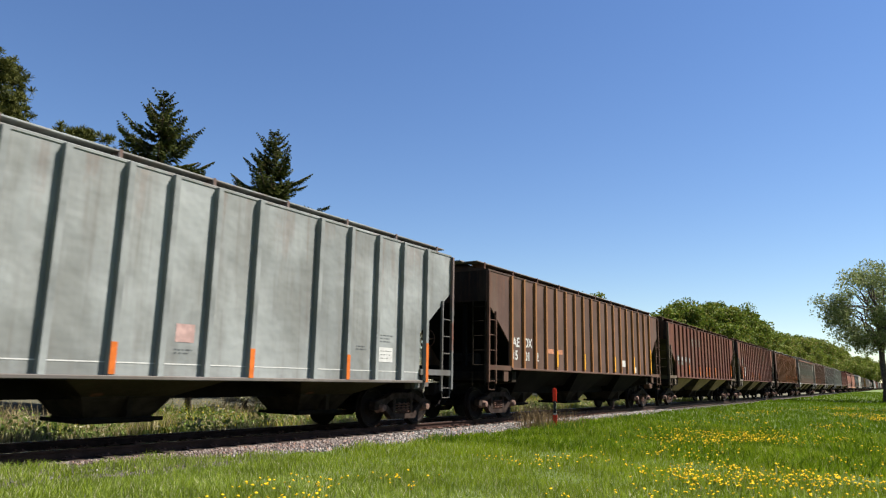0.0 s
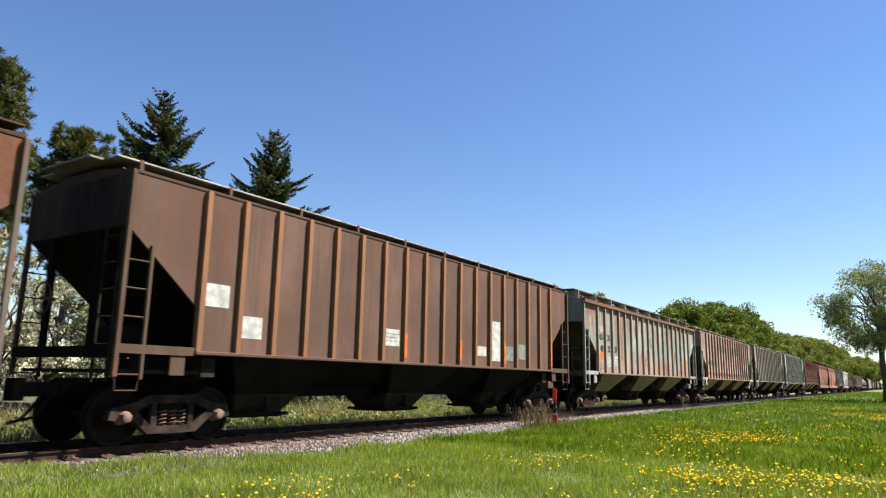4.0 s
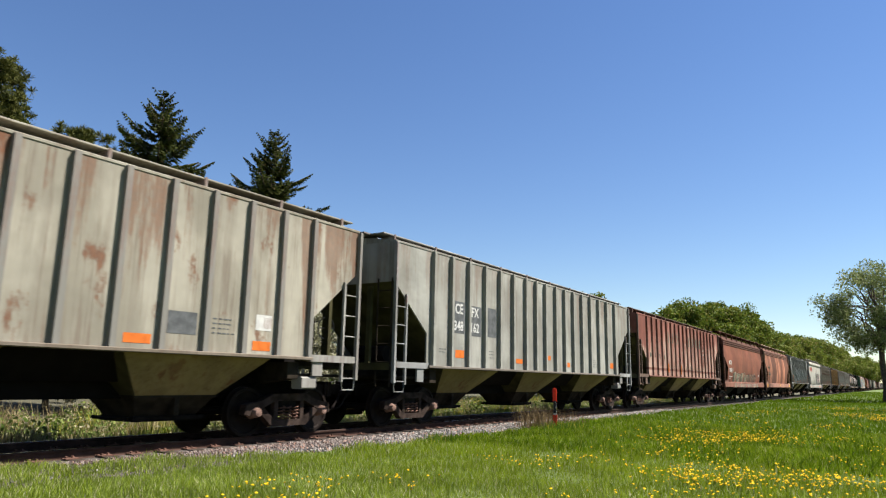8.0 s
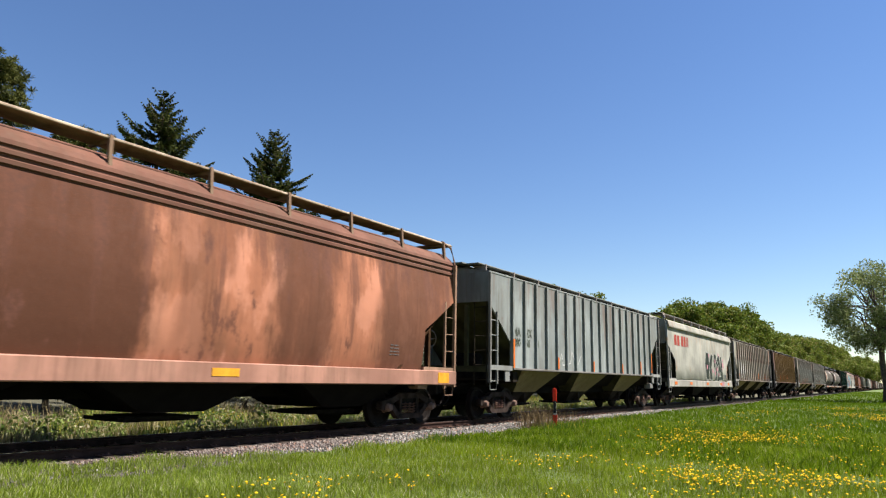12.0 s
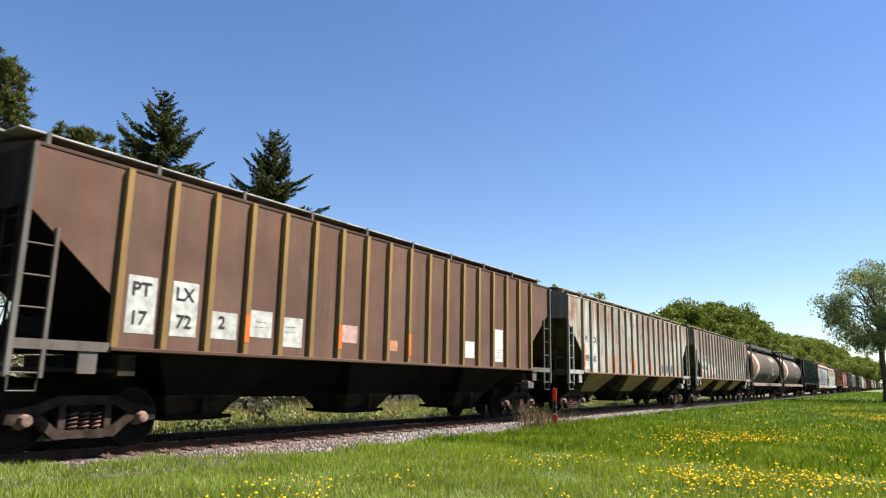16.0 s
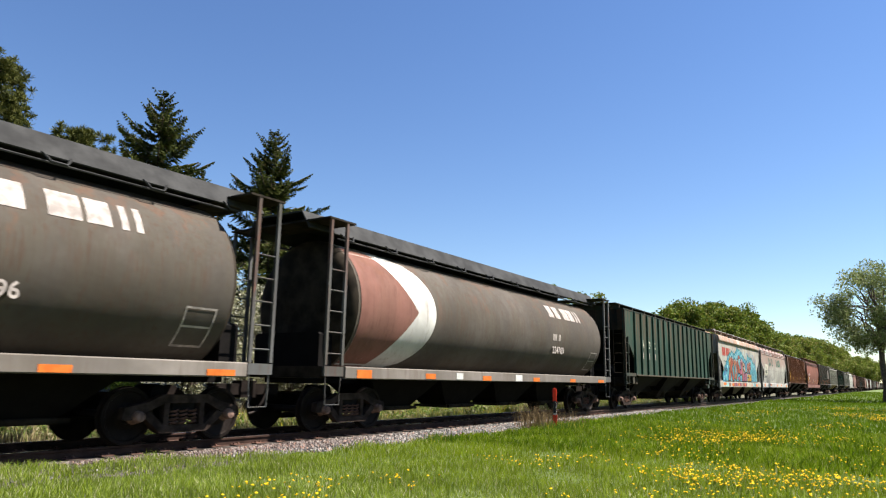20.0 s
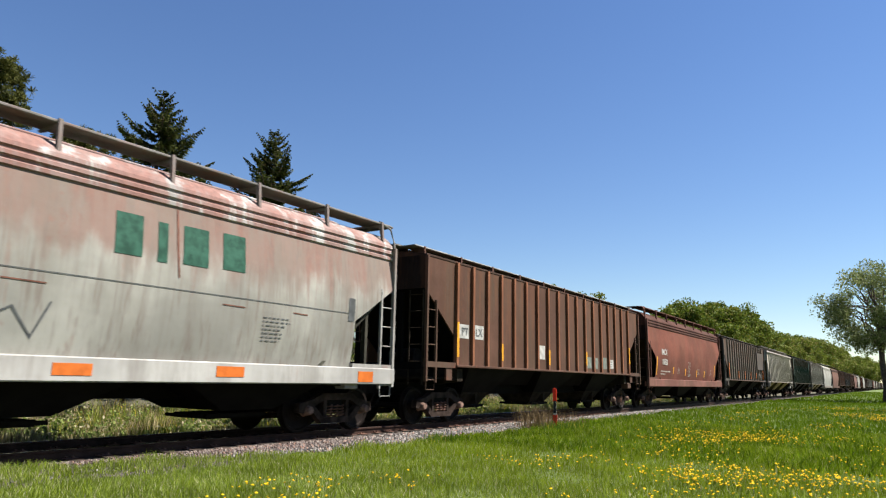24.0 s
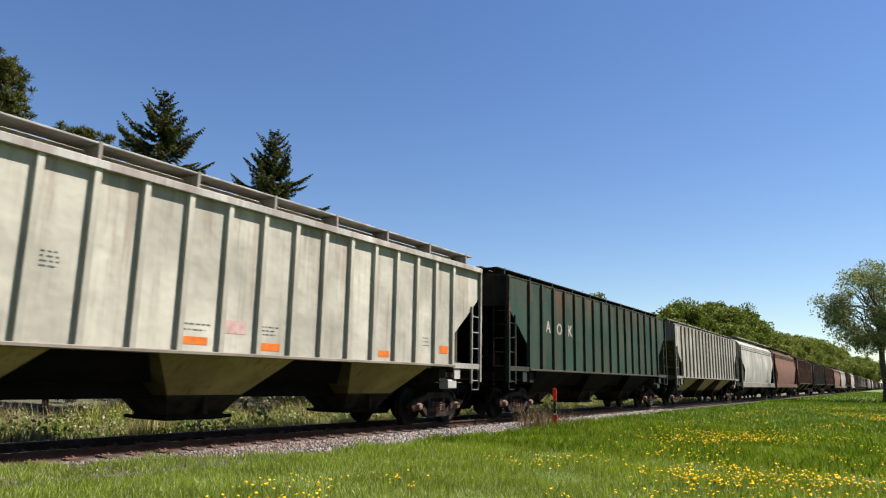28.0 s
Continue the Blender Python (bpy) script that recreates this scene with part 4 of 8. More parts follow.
def leafy_weeds():
    """Low leafy clumps among the weeds behind the track, some in yellow flower."""
    rng = np.random.default_rng(31)
    n = 750
    x = 2.0 + 62.0 * rng.random(n) ** 1.3
    y = 3.4 + 7.5 * rng.random(n)
    zs = ground_z(np.column_stack([x, y]))
    r = rng.uniform(0.14, 0.48, n) * (1 + 0.35 * (rng.random(n) < 0.15))
    c = np.column_stack([x, y, zs + r * rng.uniform(0.6, 1.5, n)])
    mat = leaf_material("weed_leaves", (0.11, 0.18, 0.03), (0.38, 0.44, 0.12), (0.62, 0.54, 0.34), 0.20, 0.6, 0.35)
    tagged(part("leafy_weeds", fast_mesh("leafy_weeds", crown_leaves(c, r, 90, 0.055, 32), 4), mat), "low leafy green weeds behind the railway track", "weeds", kind="stuff")
    pick = rng.random(n) < 0.22
    gold = leaf_material("weed_flowers", (0.55, 0.40, 0.02), (0.85, 0.65, 0.04), None, 0.1, 0.6, 0.2)
    tagged(part("weed_flowers", fast_mesh("weed_flowers", crown_leaves(c[pick] + np.array([0, 0, 0.15]), r[pick], 40, 0.022, 33), 4), gold), "small yellow flowers on the weeds behind the track", "flowers", kind="stuff")


def dry_tuft(x, y, n, spread, height, label, mat):
    xy = np.column_stack([RNG.normal(x, spread, n), RNG.normal(y, spread * 0.6, n)])
    ob = part("grass_tuft", welded_blades("grass_tuft", blades(xy, ground_z(xy) - 0.02, height, 0.012, 0.45)), mat)
    return tagged(ob, label, "grass tuft", kind="stuff")


def crown_leaves(centres, radii, per, size, seed):
    """Leaf quads in clumps; each leaf a small folded-free diamond turned at random."""
    rng = np.random.default_rng(seed)
    c = np.repeat(np.asarray(centres), per, axis=0)
    r = np.repeat(np.asarray(radii), per)
    d = rng.normal(size=(len(c), 3))
    d /= np.linalg.norm(d, axis=1)[:, None]
    p = c + d * (r * rng.random(len(c)) ** 0.45)[:, None] * np.array([1, 1, 0.8])
    u = rng.normal(size=(len(c), 3))
    u /= np.linalg.norm(u, axis=1)[:, None]
    w = np.cross(u, rng.normal(size=(len(c), 3)))
    w /= np.linalg.norm(w, axis=1)[:, None]
    s = (size * rng.uniform(0.6, 1.3, len(c)))[:, None]
    return np.stack([p - u * s, p + w * s * 0.6, p + u * s, p - w * s * 0.6], axis=1)


def limb(g, a, b, ra, rb, rng, bends=4, wob=0.06):
    """A tapered branch with slight bends."""
    a, b = np.asarray(a, float), np.asarray(b, float)
    length = np.linalg.norm(b - a)
    rows = []
    d = Vector(b - a).normalized()
    side = d.cross(Vector((0.3, 0.9, 0.1))).normalized()
    up = side.cross(d)
    path = []
    for i in range(bends + 1):
        t = i / bends
        p = a + (b - a) * t + (rng.normal(size=3) * wob * length * (0 < i < bends)) + np.array([0, 0, 0.10 * length * math.sin(math.pi * t)])
        r = ra + (rb - ra) * t
        path.append(p)
        rows.append([Vector(p) + (side * math.cos(q) + up * math.sin(q)) * r for q in (2 * math.pi * k / 6 for k in range(6))])
    g.quad_strip(rows, True)
    return path


def leafy_tree(name, x, y, height, spread, seed, mat, label, clumps=70, per=60, size=0.16, bare=0.3, lean=(0, 0), open_crown=0.0, base=None, group=""):
    """A broadleaf tree: tapered trunk, limbs, and a crown of many small leaves in uneven clumps."""
    rng = np.random.default_rng(seed)
    z0 = rise(x, y) if base is None else base
    tree = thing(name, pose(x, y, z0), label, "tree" if height > 4.5 else "shrub", group)
    g = Geo()
    g.smooth = True
    top = np.array([lean[0], lean[1], height * (bare + 0.25)])
    spine = limb(g, (0, 0, -0.2), top, 0.024 * height, 0.013 * height, rng, 6, 0.015)
    cents, rads = [], []
    n_limbs = 11 if height > 4.5 else 6
    crown_c = np.array([lean[0], lean[1], height * (1 + bare) / 2])
    half = height * (1 - bare) / 2
    while len(cents) < clumps:
        d = rng.normal(size=3)
        d /= np.linalg.norm(d)
        k = rng.uniform(0.35 if open_crown == 0 else 0.5, 1.0) ** 0.6 * (1 + 0.18 * noise.noise((d[0] * 2.2 + seed, d[1] * 2.2, d[2] * 2.2)))
        p = crown_c + d * np.array([spread, spread, half]) * k
        if open_crown and noise.noise((p[0] * 0.45, p[1] * 0.45 + seed, p[2] * 0.45)) < open_crown - 0.25:
            continue
        cents.append(p)
        rads.append(spread * rng.uniform(0.12, 0.26))
    order = rng.permutation(len(cents))[:n_limbs * 3]
    for i, j in enumerate(order):
        s = spine[min(len(spine) - 1, 3 + i % 4)]
        limb(g, s, cents[j], 0.008 * height, 0.0018 * height, rng, 5, 0.05)
    part("trunk", g, BARK, tree, "grey-brown trunk and limbs")
    part("crown", fast_mesh("crown", crown_leaves(cents, rads, per, size, seed), 4), mat, tree)
    return tree


def conifer(name, x, y, height, radius, seed, label, mat, lean=0.0, sparse=1.0):
    """A spruce: straight trunk, whorls of upswept then drooping boughs with needle sprays."""
    rng = np.random.default_rng(seed)
    z0 = rise(x, y)
    tree = thing(name, pose(x, y, z0), label, "tree", "conifers behind the track")
    g = Geo()
    g.smooth = True
    limb(g, (0, 0, -0.2), (lean, 0, height), 0.016 * height, 0.012, rng, 8, 0.004)
    quads = []
    z = height - 0.25
    while z > 1.2:
        down = height - z
        reach = radius * min(1.0, (down / (height * 0.75)) ** 0.8)
        n = 5 if down < 1.0 else 6
        fine = down < 8.0
        for i in range(n):
            a = rng.uniform(0, 2 * math.pi)
            ln = max(0.16, reach * rng.choice((0.5, 0.75, 1.0, 1.28)) * rng.uniform(0.85, 1.1))
            pitch = 0.80 - 0.78 * min(1.0, down / 4.0) + rng.normal(0, 0.15)
            dx, dy = math.cos(a), math.sin(a)
            steps = max(3, int(ln / 0.09))
            pts = []
            for s in range(steps + 1):
                t = s / steps
                pts.append(np.array([lean * z / height + dx * ln * t, dy * ln * t, z + ln * (pitch * t + 0.32 * t * t - 0.12 * t)]))
            g.tube([tuple(q) for q in pts[:: max(1, steps // 3)]], 0.012 + 0.006 * ln, 4)
            for s in range(1, steps + 1):
                t = s / steps
                wide = 0.34 * ln * (1 - t) ** 0.7 * min(1.0, t * 3) + 0.13
                for sd in (-1, 1):
                    if rng.random() > sparse:
                        continue
                    for tw in range(5 if fine else 2):
                        out = np.array([dx * 0.65 - dy * sd, dy * 0.65 + dx * sd, rng.normal(-0.22, 0.38)])
                        out /= np.linalg.norm(out)
                        tip = pts[s] + out * wide * rng.uniform(0.4, 1.0)
                        wv = np.cross(out, rng.normal(size=3))
                        wv *= 0.040 / np.linalg.norm(wv)
                        midp = pts[s] * 0.45 + tip * 0.55
                        quads.append([pts[s], midp + wv, tip, midp - wv])
        z -= (0.27 if down < 6 else 0.36) * rng.uniform(0.7, 1.3)
    part("trunk", g, BARK, tree, "brown trunk with whorled boughs")
    part("needles", fast_mesh("needles", np.array(quads), 4), mat, tree)
    return tree


def pine(name, x, y, height, crown, seed, label, mat, group=""):
    """A pine: trunk with boughs that end in rounded tufts of long needles."""
    rng = np.random.default_rng(seed)
    z0 = rise(x, y)
    tree = thing(name, pose(x, y, z0), label, "tree", "conifers behind the track")
    g = Geo()
    g.smooth = True
    spine = limb(g, (0, 0, -0.2), (0, 0, height - 0.6), 0.017 * height, 0.05, rng, 7, 0.01)
    quads = []
    for i in range(130):
        z = height * rng.uniform(0.30, 1.0) ** 0.7
        t = (height - z) / (height * 0.65)
        a = rng.uniform(0, 2 * math.pi)
        reach = crown * (0.25 + 0.85 * math.sin(math.pi * min(1.0, 0.12 + t * 0.75))) * rng.uniform(0.35, 1.0)
        tip = np.array([math.cos(a) * reach, math.sin(a) * reach, z + 0.25 * reach])
        limb(g, (0, 0, z - 0.15 * reach), tip, 0.05, 0.015, rng, 3, 0.04)
        for q in range(9):
            c = tip + rng.normal(size=3) * np.array([0.22, 0.22, 0.17])
            for k in range(52):
                d = rng.normal(size=3) + np.array([0, 0, 0.7])
                d /= np.linalg.norm(d)
                wv = np.cross(d, rng.normal(size=3))
                wv *= 0.011 / np.linalg.norm(wv)
                e = c + d * rng.uniform(0.15, 0.27)
                quads.append([c - wv, c + wv, e + wv, e - wv])
    part("trunk", g, BARK, tree, "brown trunk and boughs")
    part("needles", fast_mesh("needles", np.array(quads), 4), mat, tree)
    return tree


def plants():
    lawn()
    dandelions()
    weeds()
    leafy_weeds()
    straw = leaf_material("dead_grass", (0.20, 0.13, 0.06), (0.36, 0.26, 0.13), None, 0.1, 0.8, 0.2)
    fresh = leaf_material("tuft_green", (0.08, 0.16, 0.012), (0.20, 0.30, 0.03), (0.6, 0.5, 0.05), 0.12, 0.5, 0.35)
    dry_tuft(18.6, -2.45, 380, 0.42, 0.62, "dead brown grass stalks round the marker post", straw)
    dry_tuft(20.2, -2.6, 120, 0.5, 0.5, "dead brown grass stalks round the marker post", straw)
    dry_tuft(18.7, -3.2, 900, 0.45, 0.24, "lush green grass tuft at the marker post's foot", fresh)
    dry_tuft(12.9, -2.75, 420, 0.22, 0.20, "small yellow-green weed at the ballast's edge", fresh)
    dry_tuft(13.6, -2.75, 200, 0.12, 0.13, "small yellow-green weed at the ballast's edge", fresh)
    dry_tuft(24.5, -3.1, 500, 0.5, 0.22, "lush green grass tuft at the ballast's edge", fresh)
    spruce = leaf_material("spruce_needles", (0.030, 0.050, 0.013), (0.175, 0.185, 0.045), (0.18, 0.13, 0.06), 0.05, 0.6, 0.22)
    pines = leaf_material("pine_needles", (0.050, 0.066, 0.013), (0.20, 0.195, 0.050), None, 0.1, 0.6, 0.2)
    conifer("spruce_tree", 18.85, 18.0, 14.75, 4.3, 3, "dark green spruce with ragged upswept boughs behind the track", spruce)
    conifer("spruce_tree", 26.3, 18.0, 15.0, 4.6, 5, "dark green spruce with ragged upswept boughs behind the track", spruce)
    conifer("spruce_tree", 29.9, 19.0, 11.2, 3.0, 8, "smaller dark green spruce standing beside a taller one", spruce)
    conifer("spruce_tree", 22.2, 19.0, 11.5, 3.0, 9, "smaller dark green spruce standing beside a taller one", spruce)
    pine("pine_tree", 11.5, 18.0, 12.9, 1.5, 21, "olive green pine with rounded needle tufts", pines)
    pine("pine_tree", 15.2, 18.0, 11.2, 1.6, 22, "olive green pine with rounded needle tufts", pines)
    pale = leaf_material("shrub_leaves", (0.26, 0.26, 0.13), (0.56, 0.53, 0.33), (0.75, 0.70, 0.52), 0.25, 0.6, 0.3)
    lime = leaf_material("young_leaves", (0.10, 0.17, 0.02), (0.25, 0.33, 0.06), (0.42, 0.40, 0.10), 0.12, 0.6, 0.35)
    for i in range(30):
        x = 2.0 + i * 2.1 + RNG.uniform(-0.6, 0.6)
        tall = RNG.uniform(4.3, 6.4)
        leafy_tree("shrub", x, RNG.uniform(10.5, 14.0), tall, tall * 0.36, 100 + i, pale if i % 6 else lime, "pale leafing shrub on the bank behind the track" if i % 6 else "yellow-green leafing shrub on the bank behind the track", 70, 190, 0.055, 0.06, group="shrubs behind the track")
    oak = leaf_material("tree_leaves", (0.085, 0.135, 0.014), (0.27, 0.325, 0.042), (0.28, 0.24, 0.05), 0.15, 0.6, 0.3)
    olive = leaf_material("tree_leaves_light", (0.13, 0.185, 0.022), (0.36, 0.40, 0.07), (0.36, 0.30, 0.09), 0.15, 0.6, 0.3)
    rows = [(101, 18, 9.8, 6, 0), (112, 18, 12.5, 7, 0), (124, 18, 14.5, 7.5, 0), (138, 18, 16.3, 8, 0), (152, 18, 17.2, 8, 0), (166, 18, 17.2, 8, 0), (184, 18, 14.8, 8, 1), (204, 18, 14.2, 8, 1), (226, 18, 15.2, 9, 1), (252, 18, 16.0, 10, 1), (280, 18, 18.3, 10, 0), (312, 18, 18.5, 11, 1), (350, 18, 19.8, 12, 1), (395, 18, 20.5, 12, 1), (450, 18, 21, 13, 0), (520, 18, 21, 14, 1), (610, 18, 23, 16, 0), (730, 18, 26, 18, 1), (880, 18, 30, 22, 1)]
    for i, (x, y, h, s, k) in enumerate(rows):
        leafy_tree("broadleaf_tree", x, y, h * 1.07, s, 200 + i, olive if k else oak, "yellow-green leafy tree in the row behind the track" if k else "dark green leafy tree in the row behind the track", 150, 190, 0.16 + 0.0006 * x, 0.06, base=0.0, group="row of trees along the track")
    leafy_tree("broadleaf_tree", 66, 18, 11.4, 3.5, 301, olive, "yellow-green treetop just showing above the train", 60, 70, 0.14, 0.2, base=0.0)
    leafy_tree("broadleaf_tree", 75, 18, 12.0, 4.0, 302, olive, "yellow-green treetop just showing above the train", 60, 70, 0.14, 0.2, base=0.0)
    airy = leaf_material("airy_leaves", (0.13, 0.17, 0.05), (0.36, 0.41, 0.15), (0.46, 0.48, 0.22), 0.2, 0.6, 0.4)
    leafy_tree("broadleaf_tree", 49.0, -19.5, 12.0, 5.5, 402, airy, "airy light green tree whose shadow lies on the meadow", 110, 60, 0.13, 0.2)
    leafy_tree("broadleaf_tree", 72.5, -10.3, 12.2, 5.0, 401, airy, "airy light green tree with a thin crown on the meadow", 250, 115, 0.10, 0.36, (0.3, -0.4), 0.20)


def marker_post():
    x, y = 18.75, -2.9
    z = rise(x, y)
    post = thing("marker_post", pose(x, y, z, 0, -2.0, 20), "red and white marker post in the grass beside the track", "marker post")
    part("pole", Geo().bevel_box(-0.02, 0.02, -0.04, 0.04, -0.2, 1.12, 0.008), M["white"], post)
    part("sleeve", Geo().bevel_box(-0.026, 0.026, -0.055, 0.055, 0.78, 1.15, 0.008), M["red"], post, "red sleeve")
    part("sleeve", Geo().bevel_box(-0.026, 0.026, -0.06, 0.06, 0.02, 0.40, 0.008), M["red"], post, "red sleeve")
    part("dark_band", Geo().bevel_box(-0.027, -0.02, -0.038, 0.038, 0.45, 0.80, 0.002), M["black"], post, "dark lettered band")


def ballast_stones():
    """Crushed stones lying on the near shoulder, and a sparser spread farther along."""
    n = 26000
    x = 2.0 + 34.0 * RNG.random(n) ** 1.25
    y = RNG.uniform(-2.75, -1.2, n)
    keep = (y > np.array([verge(float(q)) for q in x]) - 0.05) | (RNG.random(n) < 0.03)
    x, y = x[keep], y[keep]
    n = len(x)
    z = np.interp(y, [-2.75, -2.3, -1.5, 0], [-0.33, -0.205, -0.145, -0.145])
    s = RNG.uniform(0.011, 0.030, n) * (1 + x * 0.010)
    corner = np.array([[1, 0, 0], [0, 1, 0], [-1, 0, 0], [0, -1, 0], [0, 0, 1], [0, 0, -1]], float)
    faces = np.array([[0, 1, 4], [1, 2, 4], [2, 3, 4], [3, 0, 4], [1, 0, 5], [2, 1, 5], [3, 2, 5], [0, 3, 5]])
    a = RNG.uniform(0, 2 * np.pi, n)
    t = RNG.uniform(-0.6, 0.6, n)
    c = corner[None] * RNG.uniform(0.6, 1.4, (n, 6, 1)) * s[:, None, None]
    rx = c[:, :, 0] * np.cos(a)[:, None] - c[:, :, 1] * np.sin(a)[:, None]
    ry = c[:, :, 0] * np.sin(a)[:, None] + c[:, :, 1] * np.cos(a)[:, None]
    rz = c[:, :, 2] + rx * np.sin(t)[:, None]
    v = np.stack([rx + x[:, None], ry + y[:, None], rz + z[:, None]], axis=2).reshape(-1, 3)
    f = (faces[None] + (np.arange(n) * 6)[:, None, None]).reshape(-1, 3)
    me = bpy.data.meshes.new("ballast_stones")
    me.vertices.add(len(v))
    me.vertices.foreach_set("co", v.astype(np.float32).ravel())
    me.loops.add(f.size)
    me.loops.foreach_set("vertex_index", f.astype(np.int32).ravel())
    me.polygons.add(len(f))
    me.polygons.foreach_set("loop_start", np.arange(0, f.size, 3, dtype=np.int32))
    me.polygons.foreach_set("loop_total", np.full(len(f), 3, dtype=np.int32))
    me.update(calc_edges=True)
    me.materials.append(None)
    m, nt, b = nodes("crushed_stone", 0.9)
    geo = nt.nodes.new("ShaderNodeNewGeometry")
    rnd = geo.outputs["Random Per Island"]
    k = mix(nt, times(nt, rnd, 2.2, "POWER"), (0.018, 0.016, 0.014), (0.33, 0.30, 0.265))
    k = mix(nt, ramp(nt, geo.outputs["Random Per Island"], 0.90, 0.91), k, (0.24, 0.14, 0.10))
    tc = nt.nodes.new("ShaderNodeTexCoord")
    sep = nt.nodes.new("ShaderNodeSeparateXYZ")
    nt.links.new(tc.outputs["Object"], sep.inputs[0])
    near_rail = times(nt, sep.outputs[1], times(nt, noise_node(nt, tc.outputs["Object"], 1.1, 4.0), 0.8), "ADD")
    k = mix(nt, times(nt, times(nt, ramp(nt, near_rail, -1.75, -1.25), ramp(nt, sep.outputs[0], 15.0, 9.0)), 0.45), k, (0.070, 0.030, 0.020))
    nt.links.new(k, b.inputs["Base Color"])
    return tagged(part("ballast_stones", me, m), "loose grey crushed stones on the track's shoulder", "ballast", kind="stuff")


def ties(bed):
    def tie_geo():
        return Geo().bevel_box(-0.115, 0.115, -1.30, 1.30, -0.33, -0.135, 0.02)

    def plate_geo():
        g = Geo().box(-0.10, 0.10, -0.18, 0.18, -0.137, -0.1715 + 0.05)
        for sx, sy in ((-0.05, 0.09), (0.05, -0.09), (0.05, 0.09), (-0.05, -0.09)):
            g.box(sx - 0.015, sx + 0.015, sy - 0.02, sy + 0.02, -0.13, -0.095)
        return g

    for i in range(150):
        x = -2.0 + i * 0.52
        t = part("tie", cached("tie", tie_geo), M["tie"], bed, at=pose(x, random.uniform(-0.04, 0.04), random.uniform(-0.006, 0.006), 0, 0, random.uniform(-1, 1)))
        if i < 60:
            for y in (-0.755, 0.755):
                part("tie_plate", cached("tie_plate", plate_geo), M["rusty"], t, at=pose(0, y, 0))


# ---- markings ----
def strip_y(z):
    return 1.504


def smooth_y(z):
    zs = [1.30, 1.6, 2.1, 2.6, 3.1, 3.55, 3.88, 4.2]
    ys = [1.40, 1.47, 1.53, 1.56, 1.55, 1.50, 1.46, 1.46]
    return float(np.interp(z, zs, ys)) + 0.007


def flat_y(z):
    return 1.567


def barrel_y(z):
    return 1.54 * math.sqrt(max(0.0, 1 - ((z - 2.74) / 1.56) ** 2)) + 0.008


def sill_y(z):
    return 1.588


SURF = {"r": strip_y, "s": smooth_y, "f": flat_y, "c": barrel_y, "sill": sill_y}


def shape(name, car, pts, material, surf, lift=0.0, label=""):
    """A painted shape, cut into bands and laid 4 mm over a car's side; pts are (x, z) from the car's near end."""
    bm = bmesh.new()
    f = bm.faces.new([bm.verts.new((x - SPEC[car.name]["half"], 0, z)) for x, z in pts])
    lo, hi = min(z for x, z in pts), max(z for x, z in pts)
    if surf not in (strip_y, flat_y, sill_y):
        z = lo + 0.14
        while z < hi - 0.03:
            bmesh.ops.bisect_plane(bm, geom=bm.verts[:] + bm.edges[:] + bm.faces[:], plane_co=(0, 0, z), plane_no=(0, 0, 1))
            z += 0.14
    for v in bm.verts:
        v.co.y = -surf(v.co.z) - lift
    bmesh.ops.recalc_face_normals(bm, faces=bm.faces)
    me = bpy.data.meshes.new(name)
    bm.to_mesh(me)
    bm.free()
    me.materials.append(None)
    if surf not in (strip_y, flat_y, sill_y):
        me.polygons.foreach_set("use_smooth", [True] * len(me.polygons))
    ob = part(name, me, material, car, label)
    for p in me.polygons:
        if p.normal.y > 0:
            me.flip_normals()
            break
    return ob


def rect(x, z, w, h):
    return [(x - w / 2, z - h / 2), (x + w / 2, z - h / 2), (x + w / 2, z + h / 2), (x - w / 2, z + h / 2)]


def oval(x, z, w, h, n=16, rough=0.0, seed=0.0):
    return [(x + w / 2 * math.cos(a) * (1 + rough * noise.noise((math.cos(a) * 2, math.sin(a) * 2, seed))), z + h / 2 * math.sin(a) * (1 + rough * noise.noise((math.cos(a) * 2, math.sin(a) * 2, seed)))) for a in (2 * math.pi * i / n for i in range(n))]


def ring(name, car, x, z, w, h, material, surf):
    """An open ring, as two half bands."""
    for s in (-1, 1):
        outer = [(x + s * w / 2 * math.sin(a), z + h / 2 * math.cos(a)) for a in (math.pi * i / 8 for i in range(9))]
        inner = [(x + s * 0.48 * w / 2 * math.sin(a), z + 0.55 * h / 2 * math.cos(a)) for a in (math.pi * i / 8 for i in range(8, -1, -1))]
        shape(name, car, outer + inner, material, surf)


